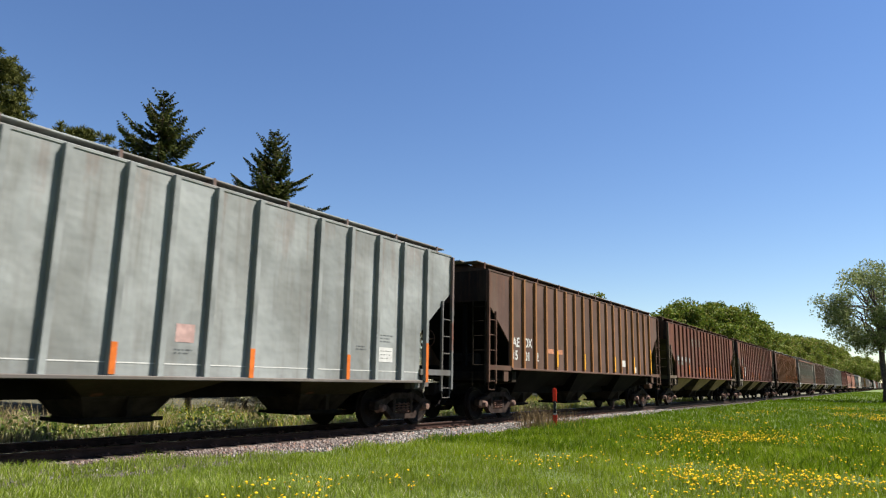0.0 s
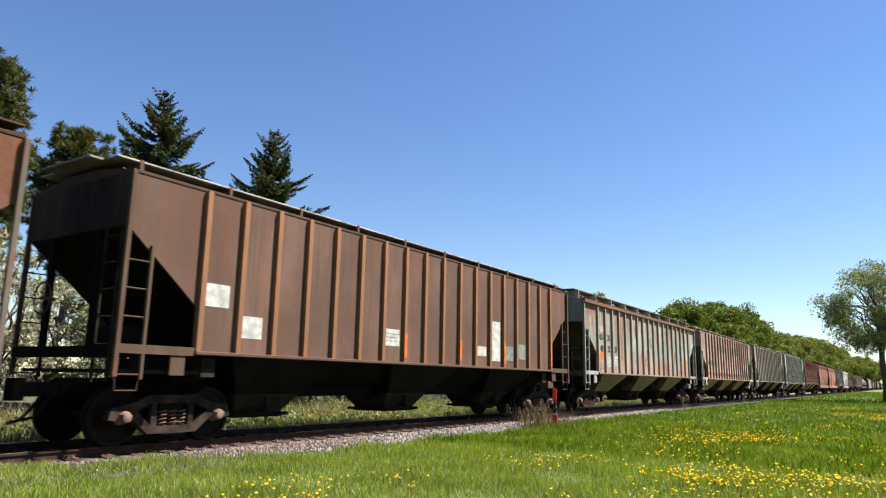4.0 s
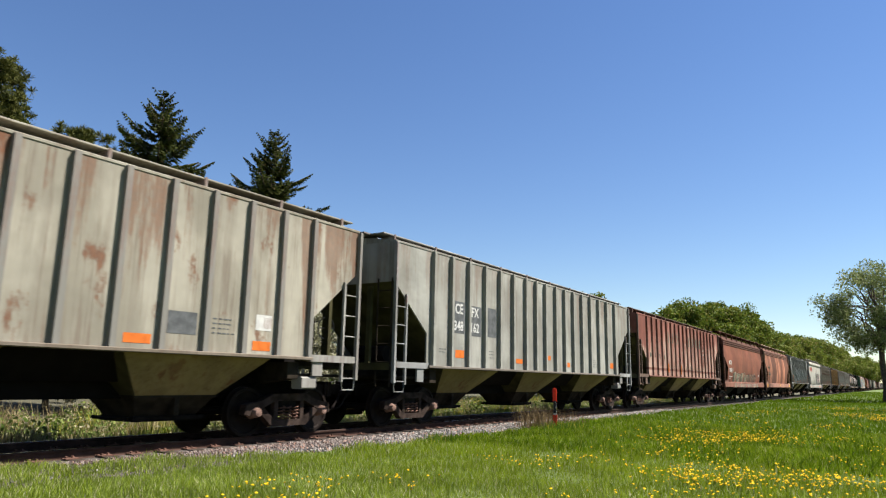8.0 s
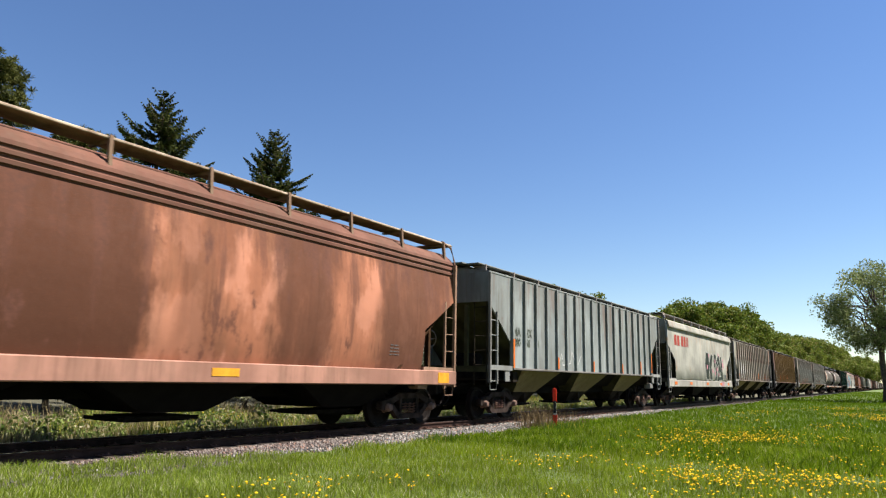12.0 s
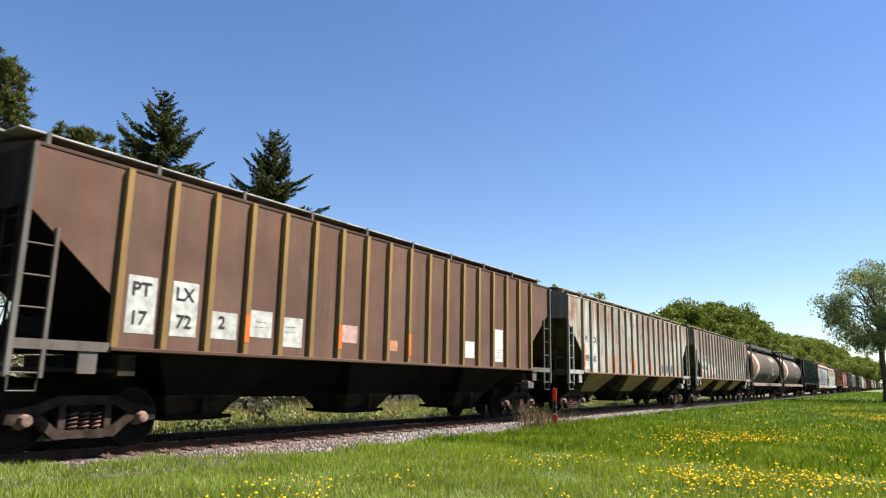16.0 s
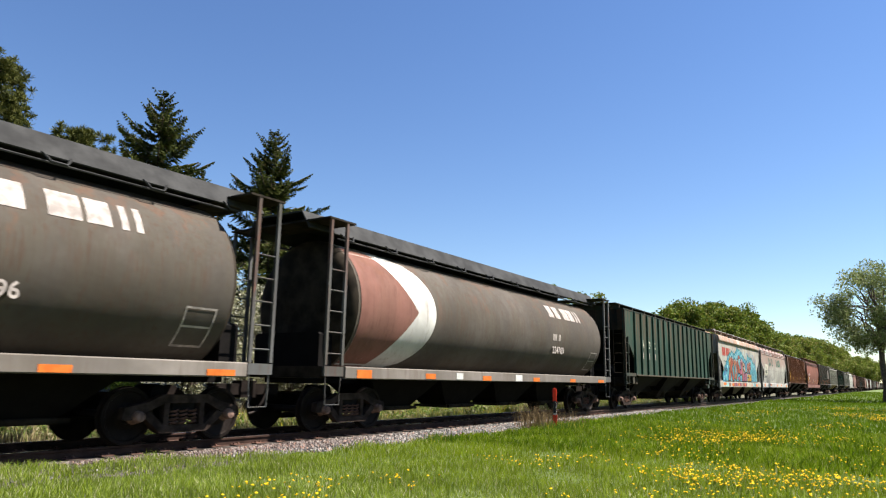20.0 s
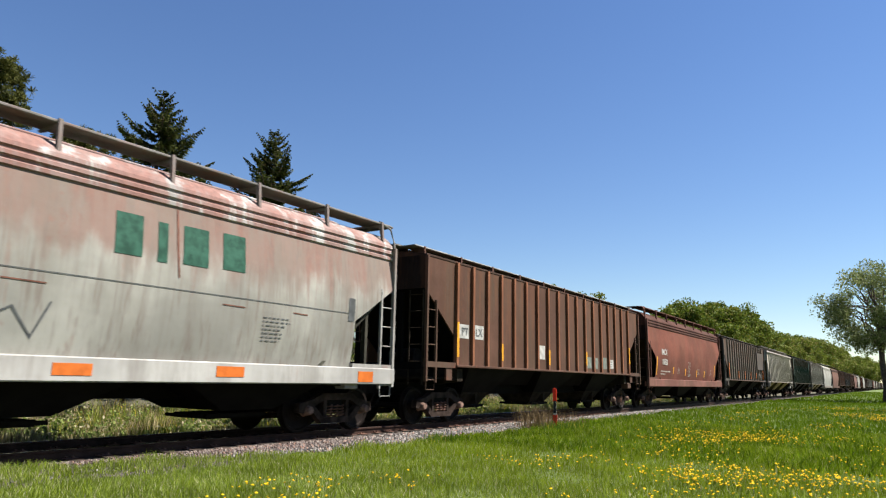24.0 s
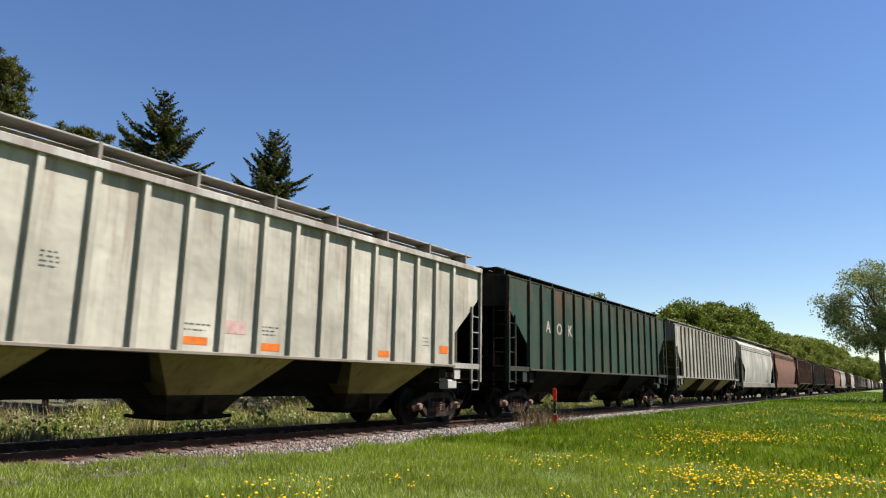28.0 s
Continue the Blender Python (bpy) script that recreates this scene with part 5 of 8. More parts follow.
INK = {"fd": plain("faded_red_block", (0.13, 0.048, 0.034), 0.75, 0.0, 0.35, 4.0), "pg": plain("pale_green_stripe", (0.125, 0.125, 0.066), 0.7, 0.0, 0.3), "o": M["orange"], "y": M["yellow"], "w": M["white"], "k": M["black"], "r": M["rusty"], "p": plain("faded_pink_label", (0.340, 0.224, 0.197), 0.6, 0.0, 0.2), "g": plain("grey_green_patch", (0.136, 0.150, 0.129), 0.7, 0.0, 0.25), "dk": plain("dark_grey_patch", (0.082, 0.085, 0.085), 0.7, 0.0, 0.25), "w2": plain("cream_patch", (0.340, 0.333, 0.306), 0.7, 0.0, 0.25), "o2": plain("faded_orange_band", (0.326, 0.150, 0.088), 0.7, 0.0, 0.25), "gb": plain("faded_green_block", (0.071, 0.078, 0.058), 0.75, 0.0, 0.3, 3.0), "rr": plain("rust_red_band", (0.136, 0.061, 0.044), 0.75, 0.0, 0.3), "gg": plain("green_block", (0.028, 0.075, 0.052), 0.7, 0.0, 0.3), "c": plain("cream_panel", (0.354, 0.333, 0.258), 0.7, 0.0, 0.2), "lr": plain("red_block", (0.255, 0.042, 0.032), 0.65, 0.0, 0.25), "wl": plain("worn_white_block", (0.286, 0.245, 0.218), 0.7, 0.0, 0.3), "tag": plain("spray_black", (0.020, 0.024, 0.020), 0.5, 0.0, 0.3)}
NAMES = {"o": "reflector_strip", "y": "reflector_strip", "k": "stencil_label", "w": "white_label", "r": "rust_patch"}


def panel_of(car, x):
    """The clear stretch between the two posts about x, from the car's near end."""
    a = SPEC[car.name]["half"]
    edges = [0.0] + [p + a for p in SPEC[car.name]["posts"]] + [2 * a]
    i = max(k for k in range(len(edges) - 1) if edges[k] <= max(0.0, x))
    return edges[i] + 0.075, edges[i + 1] - 0.16


def fitted(car, x, w):
    """Pieces (centre, width) of a mark, kept clear of the posts."""
    lo, hi = panel_of(car, x)
    if w <= hi - lo:
        return [(min(max(x, lo + w / 2), hi - w / 2), w)]
    if w < 1.3 * (hi - lo):
        return [((lo + hi) / 2, hi - lo)]
    pieces, q = [], x - w / 2
    while q < x + w / 2 - 0.05:
        lo, hi = panel_of(car, q + 0.08)
        l, r = max(lo, q), min(hi, x + w / 2)
        if r - l > 0.05:
            pieces.append(((l + r) / 2, r - l))
        q = hi + 0.206
    return pieces


def fine_print(car, x, z, w, h, material, surf):
    """A block of small stencilled writing, too small to read: rows of short bars."""
    rng = random.Random(int(x * 100) + int(z * 100))
    g = Geo()
    n = max(2, int(h / 0.068))
    for i in range(n):
        zi, q = z - h / 2 + h * (i + 0.5) / n, x - w / 2
        end = x + w / 2 - rng.uniform(0.0, 0.35) * w
        while q < end:
            d = min(rng.uniform(0.035, 0.11), end - q)
            y = -surf(zi) - 0.001
            k = len(g.v)
            a = q - SPEC[car.name]["half"]
            g.v.extend([(a, y, zi - 0.010), (a + d, y, zi - 0.010), (a + d, y, zi + 0.010), (a, y, zi + 0.010)])
            g.f.append((k, k + 1, k + 2, k + 3))
            q += d + rng.uniform(0.018, 0.05)
    part("stencil_label", g, material, car)


def grain_ear(car, x, z, h, material, surf):
    """A painted ear of grain: a pointed ear with pale chevrons, a stem and tall awns."""
    w, low = 0.29, z - h / 2
    shape("emblem_ear", car, [(x, low + 0.10), (x + 0.10, low + 0.22), (x + w, low + 0.42), (x + w, low + 0.75 * h), (x + 0.12, low + 0.70 * h), (x, low + 0.74 * h), (x - 0.12, low + 0.70 * h), (x - w, low + 0.75 * h), (x - w, low + 0.42), (x - 0.10, low + 0.22)], material, surf)
    spray(car, surf, [(x, low - 0.22), (x, low + 0.15)], 0.07, material, 0.0, "emblem_stem")
    for i in range(3):
        zi = low + h * (0.34 + 0.13 * i)
        for s in (-1, 1):
            spray(car, surf, [(x + s * 0.05, zi), (x + s * 0.20, zi + 0.09)], 0.045, INK["w2"], 0.001, "emblem_chevron")
    for s in (-0.24, -0.13, 0.0, 0.13, 0.24):
        spray(car, surf, [(x + s, low + 0.70 * h), (x + 0.95 * s, low + 1.12 * h)], 0.045, material, 0.0, "emblem_awn")


def marks(car, kind, items):
    """Labels, patches, reflectors and blocks: (ink, x, z, width, height), x from the car's near end."""
    surf = SURF[kind]
    split = []
    for ink, x, z, w, h in items:
        if kind == "r" and SPEC[car.name]["posts"] and not (ink in ("o", "y") and w < 0.3 and h > 0.35):
            split += [(ink, px, z, pw, h) for px, pw in fitted(car, x, w)]
        else:
            split.append((ink, x, z, w, h))
    for ink, x, z, w, h in split:
        if ink == "rr" and h > 0.9:
            grain_ear(car, x, z, h, INK["rr"], surf)
            continue
        if ink in ("o", "y") and kind == "r" and w < 0.3 and h > 0.35:
            xs = SPEC[car.name]["posts"]
            xr = min(xs, key=lambda q: abs(q - (x - SPEC[car.name]["half"])))
            part("reflector_strip", Geo().box(xr - 0.051, xr + 0.051, -SPEC[car.name]["proud"] - 0.007, -SPEC[car.name]["proud"], z - h / 2, z + h / 2), INK[ink], car, "orange reflective strip on a post")
        elif z < 1.34 and kind != "r":
            part("reflector_strip" if ink in "oy" else "sill_label", Geo().box(x - SPEC[car.name]["half"] - w / 2, x - SPEC[car.name]["half"] + w / 2, -1.592 - SPEC[car.name]["sill"], -1.575 - SPEC[car.name]["sill"], max(SPEC[car.name]["low"] + 0.05, z - 0.06 - h / 2), min(1.33, z - 0.04 + h / 2)), INK[ink], car)
        elif ink.endswith("r") and len(ink) > 1 and ink not in ("rr", "lr"):
            ring("faded_ring", car, x, z, w, h, INK[{"gr": "gb", "ggr": "gg"}[ink]], surf)
        elif ink == "k" and h > 0.10 and w > 0.3:
            fine_print(car, x, z, w, h, INK["dk"], surf)
        else:
            shape(NAMES.get(ink, "painted_block"), car, rect(x, z, w, h), INK[ink], surf)


def letters(car, kind, ink, items, wide=1.0):
    """Stencilled reporting marks: (text, centre x, centre z, letter height)."""
    for text, x, z, h in items:
        size = h * 1.38
        ob = writing("lettering", text, size, INK[ink] if isinstance(ink, str) else ink, car, pose(0, 0, 0), wide)
        xs = [v.co.x for v in ob.data.vertices]
        mid, wide_x = (min(xs) + max(xs)) / 2, max(xs) - min(xs)
        if kind == "r":
            lo, hi = panel_of(car, x)
            k = min(1.0, (hi - lo - 0.05) / wide_x)
            for v in ob.data.vertices:
                v.co.x *= k
            mid, wide_x = mid * k, wide_x * k
            x = min(max(x, lo + 0.03 + wide_x / 2), hi - 0.03 - wide_x / 2)
        y = max(SURF[kind](z - h / 2), SURF[kind](z + h / 2), SURF[kind](z)) + 0.004
        ob.matrix_basis = pose(x - SPEC[car.name]["half"] - mid, -y, z - h / 2, 90, 0, 0)


def spray(car, surf, pts, width, material, lift=0.0, name="spray_line", round_ends=False):
    """A sprayed line as one ribbon that follows the side, mitred at its corners, with rounded tips if wide."""
    g = Geo()
    a, half = SPEC[car.name]["half"], width / 2
    closed = len(pts) > 3 and pts[0] == pts[-1]
    path = []
    for (x0, z0), (x1, z1) in zip(pts, pts[1:]):
        n = max(1, int(math.hypot(x1 - x0, z1 - z0) / 0.16))
        path += [(x0 + (x1 - x0) * i / n, z0 + (z1 - z0) * i / n) for i in range(n)]
    path += [] if closed else [pts[-1]]
    m = len(path)
    ways = []
    for i in range(m if closed else m - 1):
        dx, dz = path[(i + 1) % m][0] - path[i][0], path[(i + 1) % m][1] - path[i][1]
        d = math.hypot(dx, dz) or 1.0
        ways.append((-dz / d, dx / d))

    def put(x, z):
        g.v.append((x - a, -surf(z) - lift, z))
        return len(g.v) - 1

    rows = []
    for i, (x, z) in enumerate(path):
        p = ways[i - 1] if i or closed else ways[0]
        q = ways[i % len(ways)] if i < len(ways) else ways[-1]
        nx, nz = p[0] + q[0], p[1] + q[1]
        k = max(0.5, (nx * nx + nz * nz) / 2)
        rows.append((put(x - nx / k * half, z - nz / k * half), put(x + nx / k * half, z + nz / k * half)))
    for i in range(m if closed else m - 1):
        u, v = rows[i], rows[(i + 1) % m]
        g.f.append((u[0], v[0], v[1], u[1]))
    if round_ends and not closed:
        for (x, z), row, (nx, nz), sign in ((path[0], rows[0], ways[0], -1), (path[-1], rows[-1], ways[-1], 1)):
            arc = [put(x + half * (-math.cos(t) * nx + sign * math.sin(t) * nz), z + half * (-math.cos(t) * nz - sign * math.sin(t) * nx)) for t in (math.pi * j / 5 for j in range(1, 5))]
            g.f.append((row[0], *arc, row[1]))
    return part(name, g, material, car)


def rounded(pts, n=4):
    """A line drawn smoothly through its points."""
    ends = [pts[0]] + list(pts) + [pts[-1]]
    out = []
    for p, q, r, t in zip(ends, ends[1:], ends[2:], ends[3:]):
        for i in range(n):
            u = i / n
            out.append(tuple(0.5 * (2 * b + (c - a) * u + (2 * a - 5 * b + 4 * c - d) * u * u + (3 * b - a - 3 * c + d) * u ** 3) for a, b, c, d in zip(p, q, r, t)))
    return out + [pts[-1]]


# ---- the train ----
def kit(seed, col, rib=None, bay=None, trim=None, sill=None, chord=None, walk_col=None, roof=None, **kw):
    """The paints of one car."""
    body = paint("car_paint", col, seed, **kw)
    rest = {"rust": min(0.16, kw.get("rust", 0.25)), "rust_col": kw.get("rust_col", RUST)}
    calm = dict(kw, runs=0.0, panels=0.0, rust=0.5 * kw.get("rust", 0.25), upper=None)
    pick = lambda c, d: d if c is None else paint("trim_paint", c, seed + 0.5, streak=0.2, panels=0.0, runs=0.1, **rest)
    gear = lambda c: paint("trim_paint", tuple(0.86 * q for q in c), seed + 0.5, rust=0.30, rust_col=rest["rust_col"], streak=0.55, panels=0.0, runs=0.15, dirt=0.7)
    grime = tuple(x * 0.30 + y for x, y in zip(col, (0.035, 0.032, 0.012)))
    trim_col = tuple(x * 0.75 for x in col)
    edge_col = tuple(x * 0.42 + y for x, y in zip(col, (0.055, 0.026, 0.016)))
    # tones down roofs and ends; for the ends this stands for shade
    darkened = 0.9 if max(col) > 0.26 else 0.4
    top = paint("roof_paint", tuple(x * darkened for x in col), seed + 0.7, **calm)
    bay_mat = plain("black_hopper_paint", tuple(0.45 * q for q in bay), 0.8, 0.0, 0.4, 1.2) if bay and max(bay) < 0.05 else paint("hopper_paint", grime if bay is None else tuple(k * q for k, q in zip((2.0, 1.65, 1.45) if max(bay) > 0.1 else (0.8, 0.8, 0.8), bay)), seed + 0.3, rust=0.32, panels=0.0, dirt=0.3)
    # sheets turned from the sun: their shade is put into a darkened colour
    slope = plain("slope_shade", tuple((0.28 if max(col) > 0.26 else 0.2) * q for q in (grime if bay is None else bay)), 0.85, 0.0, 0.4, 1.5)
    # unlit end faces: shade painted into the colour, deepest on dark cars
    end_mat = paint("end_shading_paint", tuple((0.95 if max(col) > 0.26 else 0.25) * x * darkened for x in col), seed + 0.8, **calm)
    ribs = dict(kw, runs=0.6 * kw.get("runs", kw.get("rust", 0.25)), panels=0.0, upper=None)
    return {"body": body, "rib": paint("post_paint", col, seed + 0.9, **ribs) if rib is None else pick(rib, body), "bay": bay_mat, "slope": slope, "end": end_mat, "trim": gear(trim_col if trim is None else trim), "sill": pick(edge_col if sill is None else sill, body), "chord": pick(chord, top), "walk": pick(walk_col, top), "edge": M["galv"] if walk_col and max(walk_col) > 0.25 else pick(walk_col, top), "roof": pick(roof, top)}


START = {1: -1.76, 2: 17.22, 3: 36.05, 4: 54.63, 5: 73.25, 6: 91.88, 7: 110.51, 8: 129.07, 9: 147.42, 10: 165.69, 11: 184.14, 12: 201.6, 13: 219.33, 14: 237.88, 15: 255.18, 16: 273.96, 17: 292.56, 18: 311.14, 19: 329.53, 20: 347.76, 21: 366.49, 22: 385.19, 23: 402.23, 24: 419.41, 25: 437.79, 26: 454.96, 27: 473.51, 28: 492.24, 29: 511.12, 30: 529.66}


def travel(t):
    """Metres that the train has gone since the clip's start."""
    u = (t - 14.0) / 14.0
    return 16.8786 * t + 0.16124 * 7 * (u * u - 1) + 0.12637 * 14 / 3 * (u ** 3 + 1)


GREY = (0.39, 0.375, 0.325)
PALE = (0.52, 0.51, 0.45)
BROWN = (0.168, 0.092, 0.066)
RED = (0.158, 0.048, 0.030)
OLIVE = (0.085, 0.078, 0.035)
BLACK = (0.018, 0.016, 0.015)
GREEN = (0.016, 0.055, 0.036)
RUST = (0.17, 0.062, 0.036)


def cars_first():
    c = ribbed_car(START[1], "smooth light grey covered hopper car with widely spaced posts", kit(1, (0.325, 0.338, 0.318), dents=9.0, rust=0.03, streak=0.15, dirt=0.4, panels=0.08, runs=0.0, trim=(0.2, 0.2, 0.19), bay=(0.06, 0.05, 0.02)), zt=4.40, zb=1.08, posts=[0.8, 1.9, 3.1, 4.9, 5.75, 6.6, 7.6, 8.42, 9.3, 10.25, 11.9, 12.87, 13.84, 14.8, 15.8], walk_high=0.24, brake=True)
    marks(c, "r", [("p", 8.88, 1.81, 0.36, 0.30), ("k", 8.88, 1.51, 0.37, 0.11), ("o", 7.6, 1.36, 0.09, 0.48), ("o", 10.26, 1.36, 0.12, 0.52), ("o", 12.91, 1.36, 0.14, 0.52), ("o", 15.85, 1.54, 0.15, 0.95), ("w", 14.27, 1.67, 0.5, 0.33), ("k", 14.27, 1.67, 0.4, 0.24), ("k", 14.3, 2.04, 0.51, 0.21), ("k", 13.4, 1.79, 0.38, 0.12)])
    shape("weld_seam", c, rect(8.5, 1.30, 14.2, 0.02), INK["w"], strip_y)
    c = ribbed_car(START[2], "dark brown covered hopper car with orange posts and black hopper bays", kit(2, (0.152, 0.088, 0.066), walk_col=(0.24, 0.22, 0.20), blotch=0.3, rib=(0.40, 0.175, 0.062), bay=BLACK, rust=0.12, trim=(0.14, 0.07, 0.045)), zt=4.34, brake=True)
    letters(c, "r", "w", [("AE", 1.75, 2.33, 0.29), ("OX", 2.5, 2.34, 0.29), ("15", 1.75, 1.93, 0.29), ("01", 2.5, 1.92, 0.29), ("2", 3.15, 1.93, 0.29)])
    marks(c, "r", [("o2", 4.6, 2.15, 1.5, 0.16), ("w", 11.5, 1.95, 0.6, 0.26), ("w", 13.14, 1.72, 0.4, 0.26), ("k", 13.24, 1.96, 0.6, 0.3), ("y", 5.08, 1.9, 0.14, 0.54), ("y", 7.5, 1.89, 0.15, 0.56), ("y", 10.23, 1.89, 0.16, 0.6), ("y", 12.84, 1.91, 0.21, 0.7), ("y", 15.95, 2.15, 0.23, 1.1)])
    c = ribbed_car(START[3], "rust-red hopper car with cream hopper bays and black number panels", kit(3, RED, scrape=0.07, band=0.5, dirt=0.75, bay=(0.22, 0.20, 0.11), rust=0.35, streak=0.5, trim=(0.2, 0.15, 0.1)), zt=4.32)
    marks(c, "r", [("dk", 2.12, 2.51, 0.49, 0.29), ("dk", 2.78, 2.49, 0.42, 0.27), ("dk", 3.5, 2.49, 0.51, 0.28), ("dk", 4.24, 2.47, 0.53, 0.29), ("dk", 4.95, 2.47, 0.3, 0.27), ("g", 2.64, 2.25, 1.44, 0.14), ("g", 5.06, 3.53, 0.36, 0.47), ("gr", 5.85, 3.5, 0.49, 0.55), ("gr", 6.69, 3.54, 0.5, 0.58), ("o", 3.92, 1.93, 0.13, 0.54), ("o", 6.27, 1.9, 0.15, 0.54), ("o", 8.06, 1.9, 0.17, 0.57), ("o", 9.02, 1.88, 0.19, 0.57), ("o", 10.86, 1.91, 0.19, 0.57), ("o", 15.67, 2.11, 0.23, 0.87)])
    letters(c, "r", "w", [("15", 3.5, 2.49, 0.21), ("62", 4.24, 2.47, 0.21), ("0", 4.95, 2.47, 0.21)])
    for x, w in ((2.0, 0.12), (2.22, 0.12), (2.78, 0.14)):
        shape("painted_block", c, rect(x, 2.5, w, 0.2), INK["w"], strip_y, 0.003)
    c = ribbed_car(START[4], "weathered rust-red covered hopper car with cream hopper bays", kit(4, RED, scrape=0.14, band=0.4, dirt=0.75, bay=(0.24, 0.22, 0.13), rust=0.4, streak=0.55, patch=0.25, trim=(0.24, 0.2, 0.15)), zt=4.32)
    marks(c, "r", [("gb", 5.0, 3.5, 0.36, 0.55), ("gr", 5.8, 3.5, 0.45, 0.58), ("gr", 6.65, 3.5, 0.48, 0.58), ("gb", 9.4, 3.5, 0.3, 0.5), ("gb", 11.2, 3.48, 0.42, 0.5), ("gb", 12.0, 3.48, 0.4, 0.5), ("o", 1.6, 2.1, 0.14, 0.8), ("o", 5.6, 1.9, 0.14, 0.5), ("g", 1.9, 2.9, 0.3, 0.6), ("w2", 3.0, 2.2, 0.25, 0.7), ("o", 9.0, 1.9, 0.15, 0.5), ("k", 13.6, 2.0, 0.4, 0.35)])
    c = ribbed_car(START[5], "dark brown covered hopper car with tan posts and white patches", kit(5, BROWN, walk_col=(0.36, 0.33, 0.30), rib=(0.36, 0.16, 0.075), bay=BLACK, rust=0.12, trim=(0.15, 0.09, 0.06)), zt=4.30)
    marks(c, "r", [("w2", 6.95, 2.08, 0.6, 0.39), ("w2", 11.27, 1.95, 0.52, 0.27), ("w2", 12.03, 2.27, 0.6, 1.16), ("g", 12.89, 1.95, 0.5, 0.43), ("g", 13.66, 2.03, 0.48, 0.46), ("o", 7.39, 1.91, 0.14, 0.59), ("o", 10.0, 1.91, 0.16, 0.54), ("o", 12.5, 1.93, 0.18, 0.64), ("o", 15.61, 2.12, 0.21, 1.0), ("w2", 1.8, 2.5, 0.5, 0.4), ("w2", 2.6, 2.0, 0.5, 0.4), ("k", 7.0, 2.08, 0.5, 0.26)])
    c = ribbed_car(START[6], "pale grey-green covered hopper car streaked with rust, overhanging roof edge", kit(6, skirt=0.6, col=(0.435, 0.43, 0.355), runs=0.38, chord=(0.22, 0.10, 0.06), bay=(0.20, 0.195, 0.105), rust=0.45, streak=0.4, rust_col=(0.215, 0.074, 0.044), trim=(0.42, 0.42, 0.38), walk_col=(0.16, 0.12, 0.10)), zt=4.25, chord=0.09, walk_high=0.42, brake=True)
    letters(c, "r", "k", [("MO", 2.05, 2.95, 0.24), ("CX", 2.82, 2.95, 0.24), ("48", 2.05, 2.5, 0.24), ("22", 2.82, 2.5, 0.24), ("37", 3.6, 2.5, 0.24)])
    marks(c, "r", [("o", 2.04, 2.2, 0.6, 0.24), ("p", 2.06, 3.27, 0.4, 0.26), ("w2", 2.8, 1.97, 0.5, 0.42), ("k", 2.8, 1.97, 0.4, 0.3), ("w2", 3.6, 2.02, 0.44, 0.41), ("k", 3.6, 2.0, 0.34, 0.28), ("k", 12.86, 1.92, 0.32, 0.17), ("o", 15.3, 2.3, 0.36, 0.22), ("k", 2.0, 1.75, 0.4, 0.2)])
    c = ribbed_car(START[7], "pale pinkish-grey hopper car with rusty posts and faded block lettering", kit(7, scrape=0.5, wash=0.5, band=0.7, skirt=0.30, col=(0.50, 0.365, 0.29), runs=0.46, rust_col=(0.215, 0.092, 0.056), rib=(0.25, 0.15, 0.11), bay=(0.24, 0.22, 0.12), rust=0.42, streak=0.5, trim=(0.62, 0.55, 0.47)), zt=4.32)
    letters(c, "r", "gb", [("75", 3.6, 2.48, 0.25), ("62", 4.36, 2.46, 0.25), ("4", 5.02, 2.46, 0.25)])
    marks(c, "r", [("gb", 1.94, 2.49, 0.16, 0.25), ("gr", 2.2, 2.48, 0.24, 0.25), ("gr", 2.84, 2.49, 0.24, 0.25), ("gb", 5.15, 3.52, 0.42, 0.6), ("gr", 5.95, 3.5, 0.54, 0.62), ("gr", 6.75, 3.5, 0.57, 0.62), ("gb", 9.34, 3.51, 0.36, 0.52), ("gb", 10.23, 3.49, 0.17, 0.52), ("gb", 11.0, 3.48, 0.46, 0.52), ("gb", 11.85, 3.51, 0.42, 0.54), ("rr", 13.02, 2.92, 0.3, 1.95), ("dk", 13.5, 2.04, 0.45, 0.38), ("dk", 14.3, 2.03, 0.44, 0.4), ("o", 1.72, 2.13, 0.11, 0.9), ("o", 4.59, 1.9, 0.13, 0.52), ("o", 7.09, 1.87, 0.16, 0.53), ("rr", 7.56, 1.76, 8.6, 0.12)])
    c = ribbed_car(START[8], "grimy pale grey covered hopper car with rust along its top edge", kit(8, (0.43, 0.395, 0.31), runs=0.4, rib=(0.40, 0.39, 0.35), bay=(0.16, 0.145, 0.07), rust=0.38, streak=0.55, trim=(0.52, 0.50, 0.45)), zt=4.34)
    marks(c, "r", [("o", 5.14, 1.74, 0.41, 0.13), ("o", 7.54, 1.7, 0.45, 0.14), ("o", 9.39, 1.67, 0.48, 0.15), ("o", 11.98, 1.68, 0.47, 0.15), ("dk", 12.88, 1.98, 0.56, 0.37), ("k", 13.73, 1.98, 0.51, 0.33), ("w", 14.51, 2.11, 0.38, 0.29), ("rr", 14.51, 2.11, 0.2, 0.2), ("o", 14.52, 1.68, 0.43, 0.17), ("k", 5.2, 2.1, 0.45, 0.3), ("o", 1.85, 1.78, 0.42, 0.15)])
    letters(c, "r", "k", [("PT", 1.83, 2.42, 0.25), ("LX", 2.50, 2.42, 0.25), ("177", 1.83, 2.05, 0.23), ("12", 2.46, 2.05, 0.23)], 0.85)
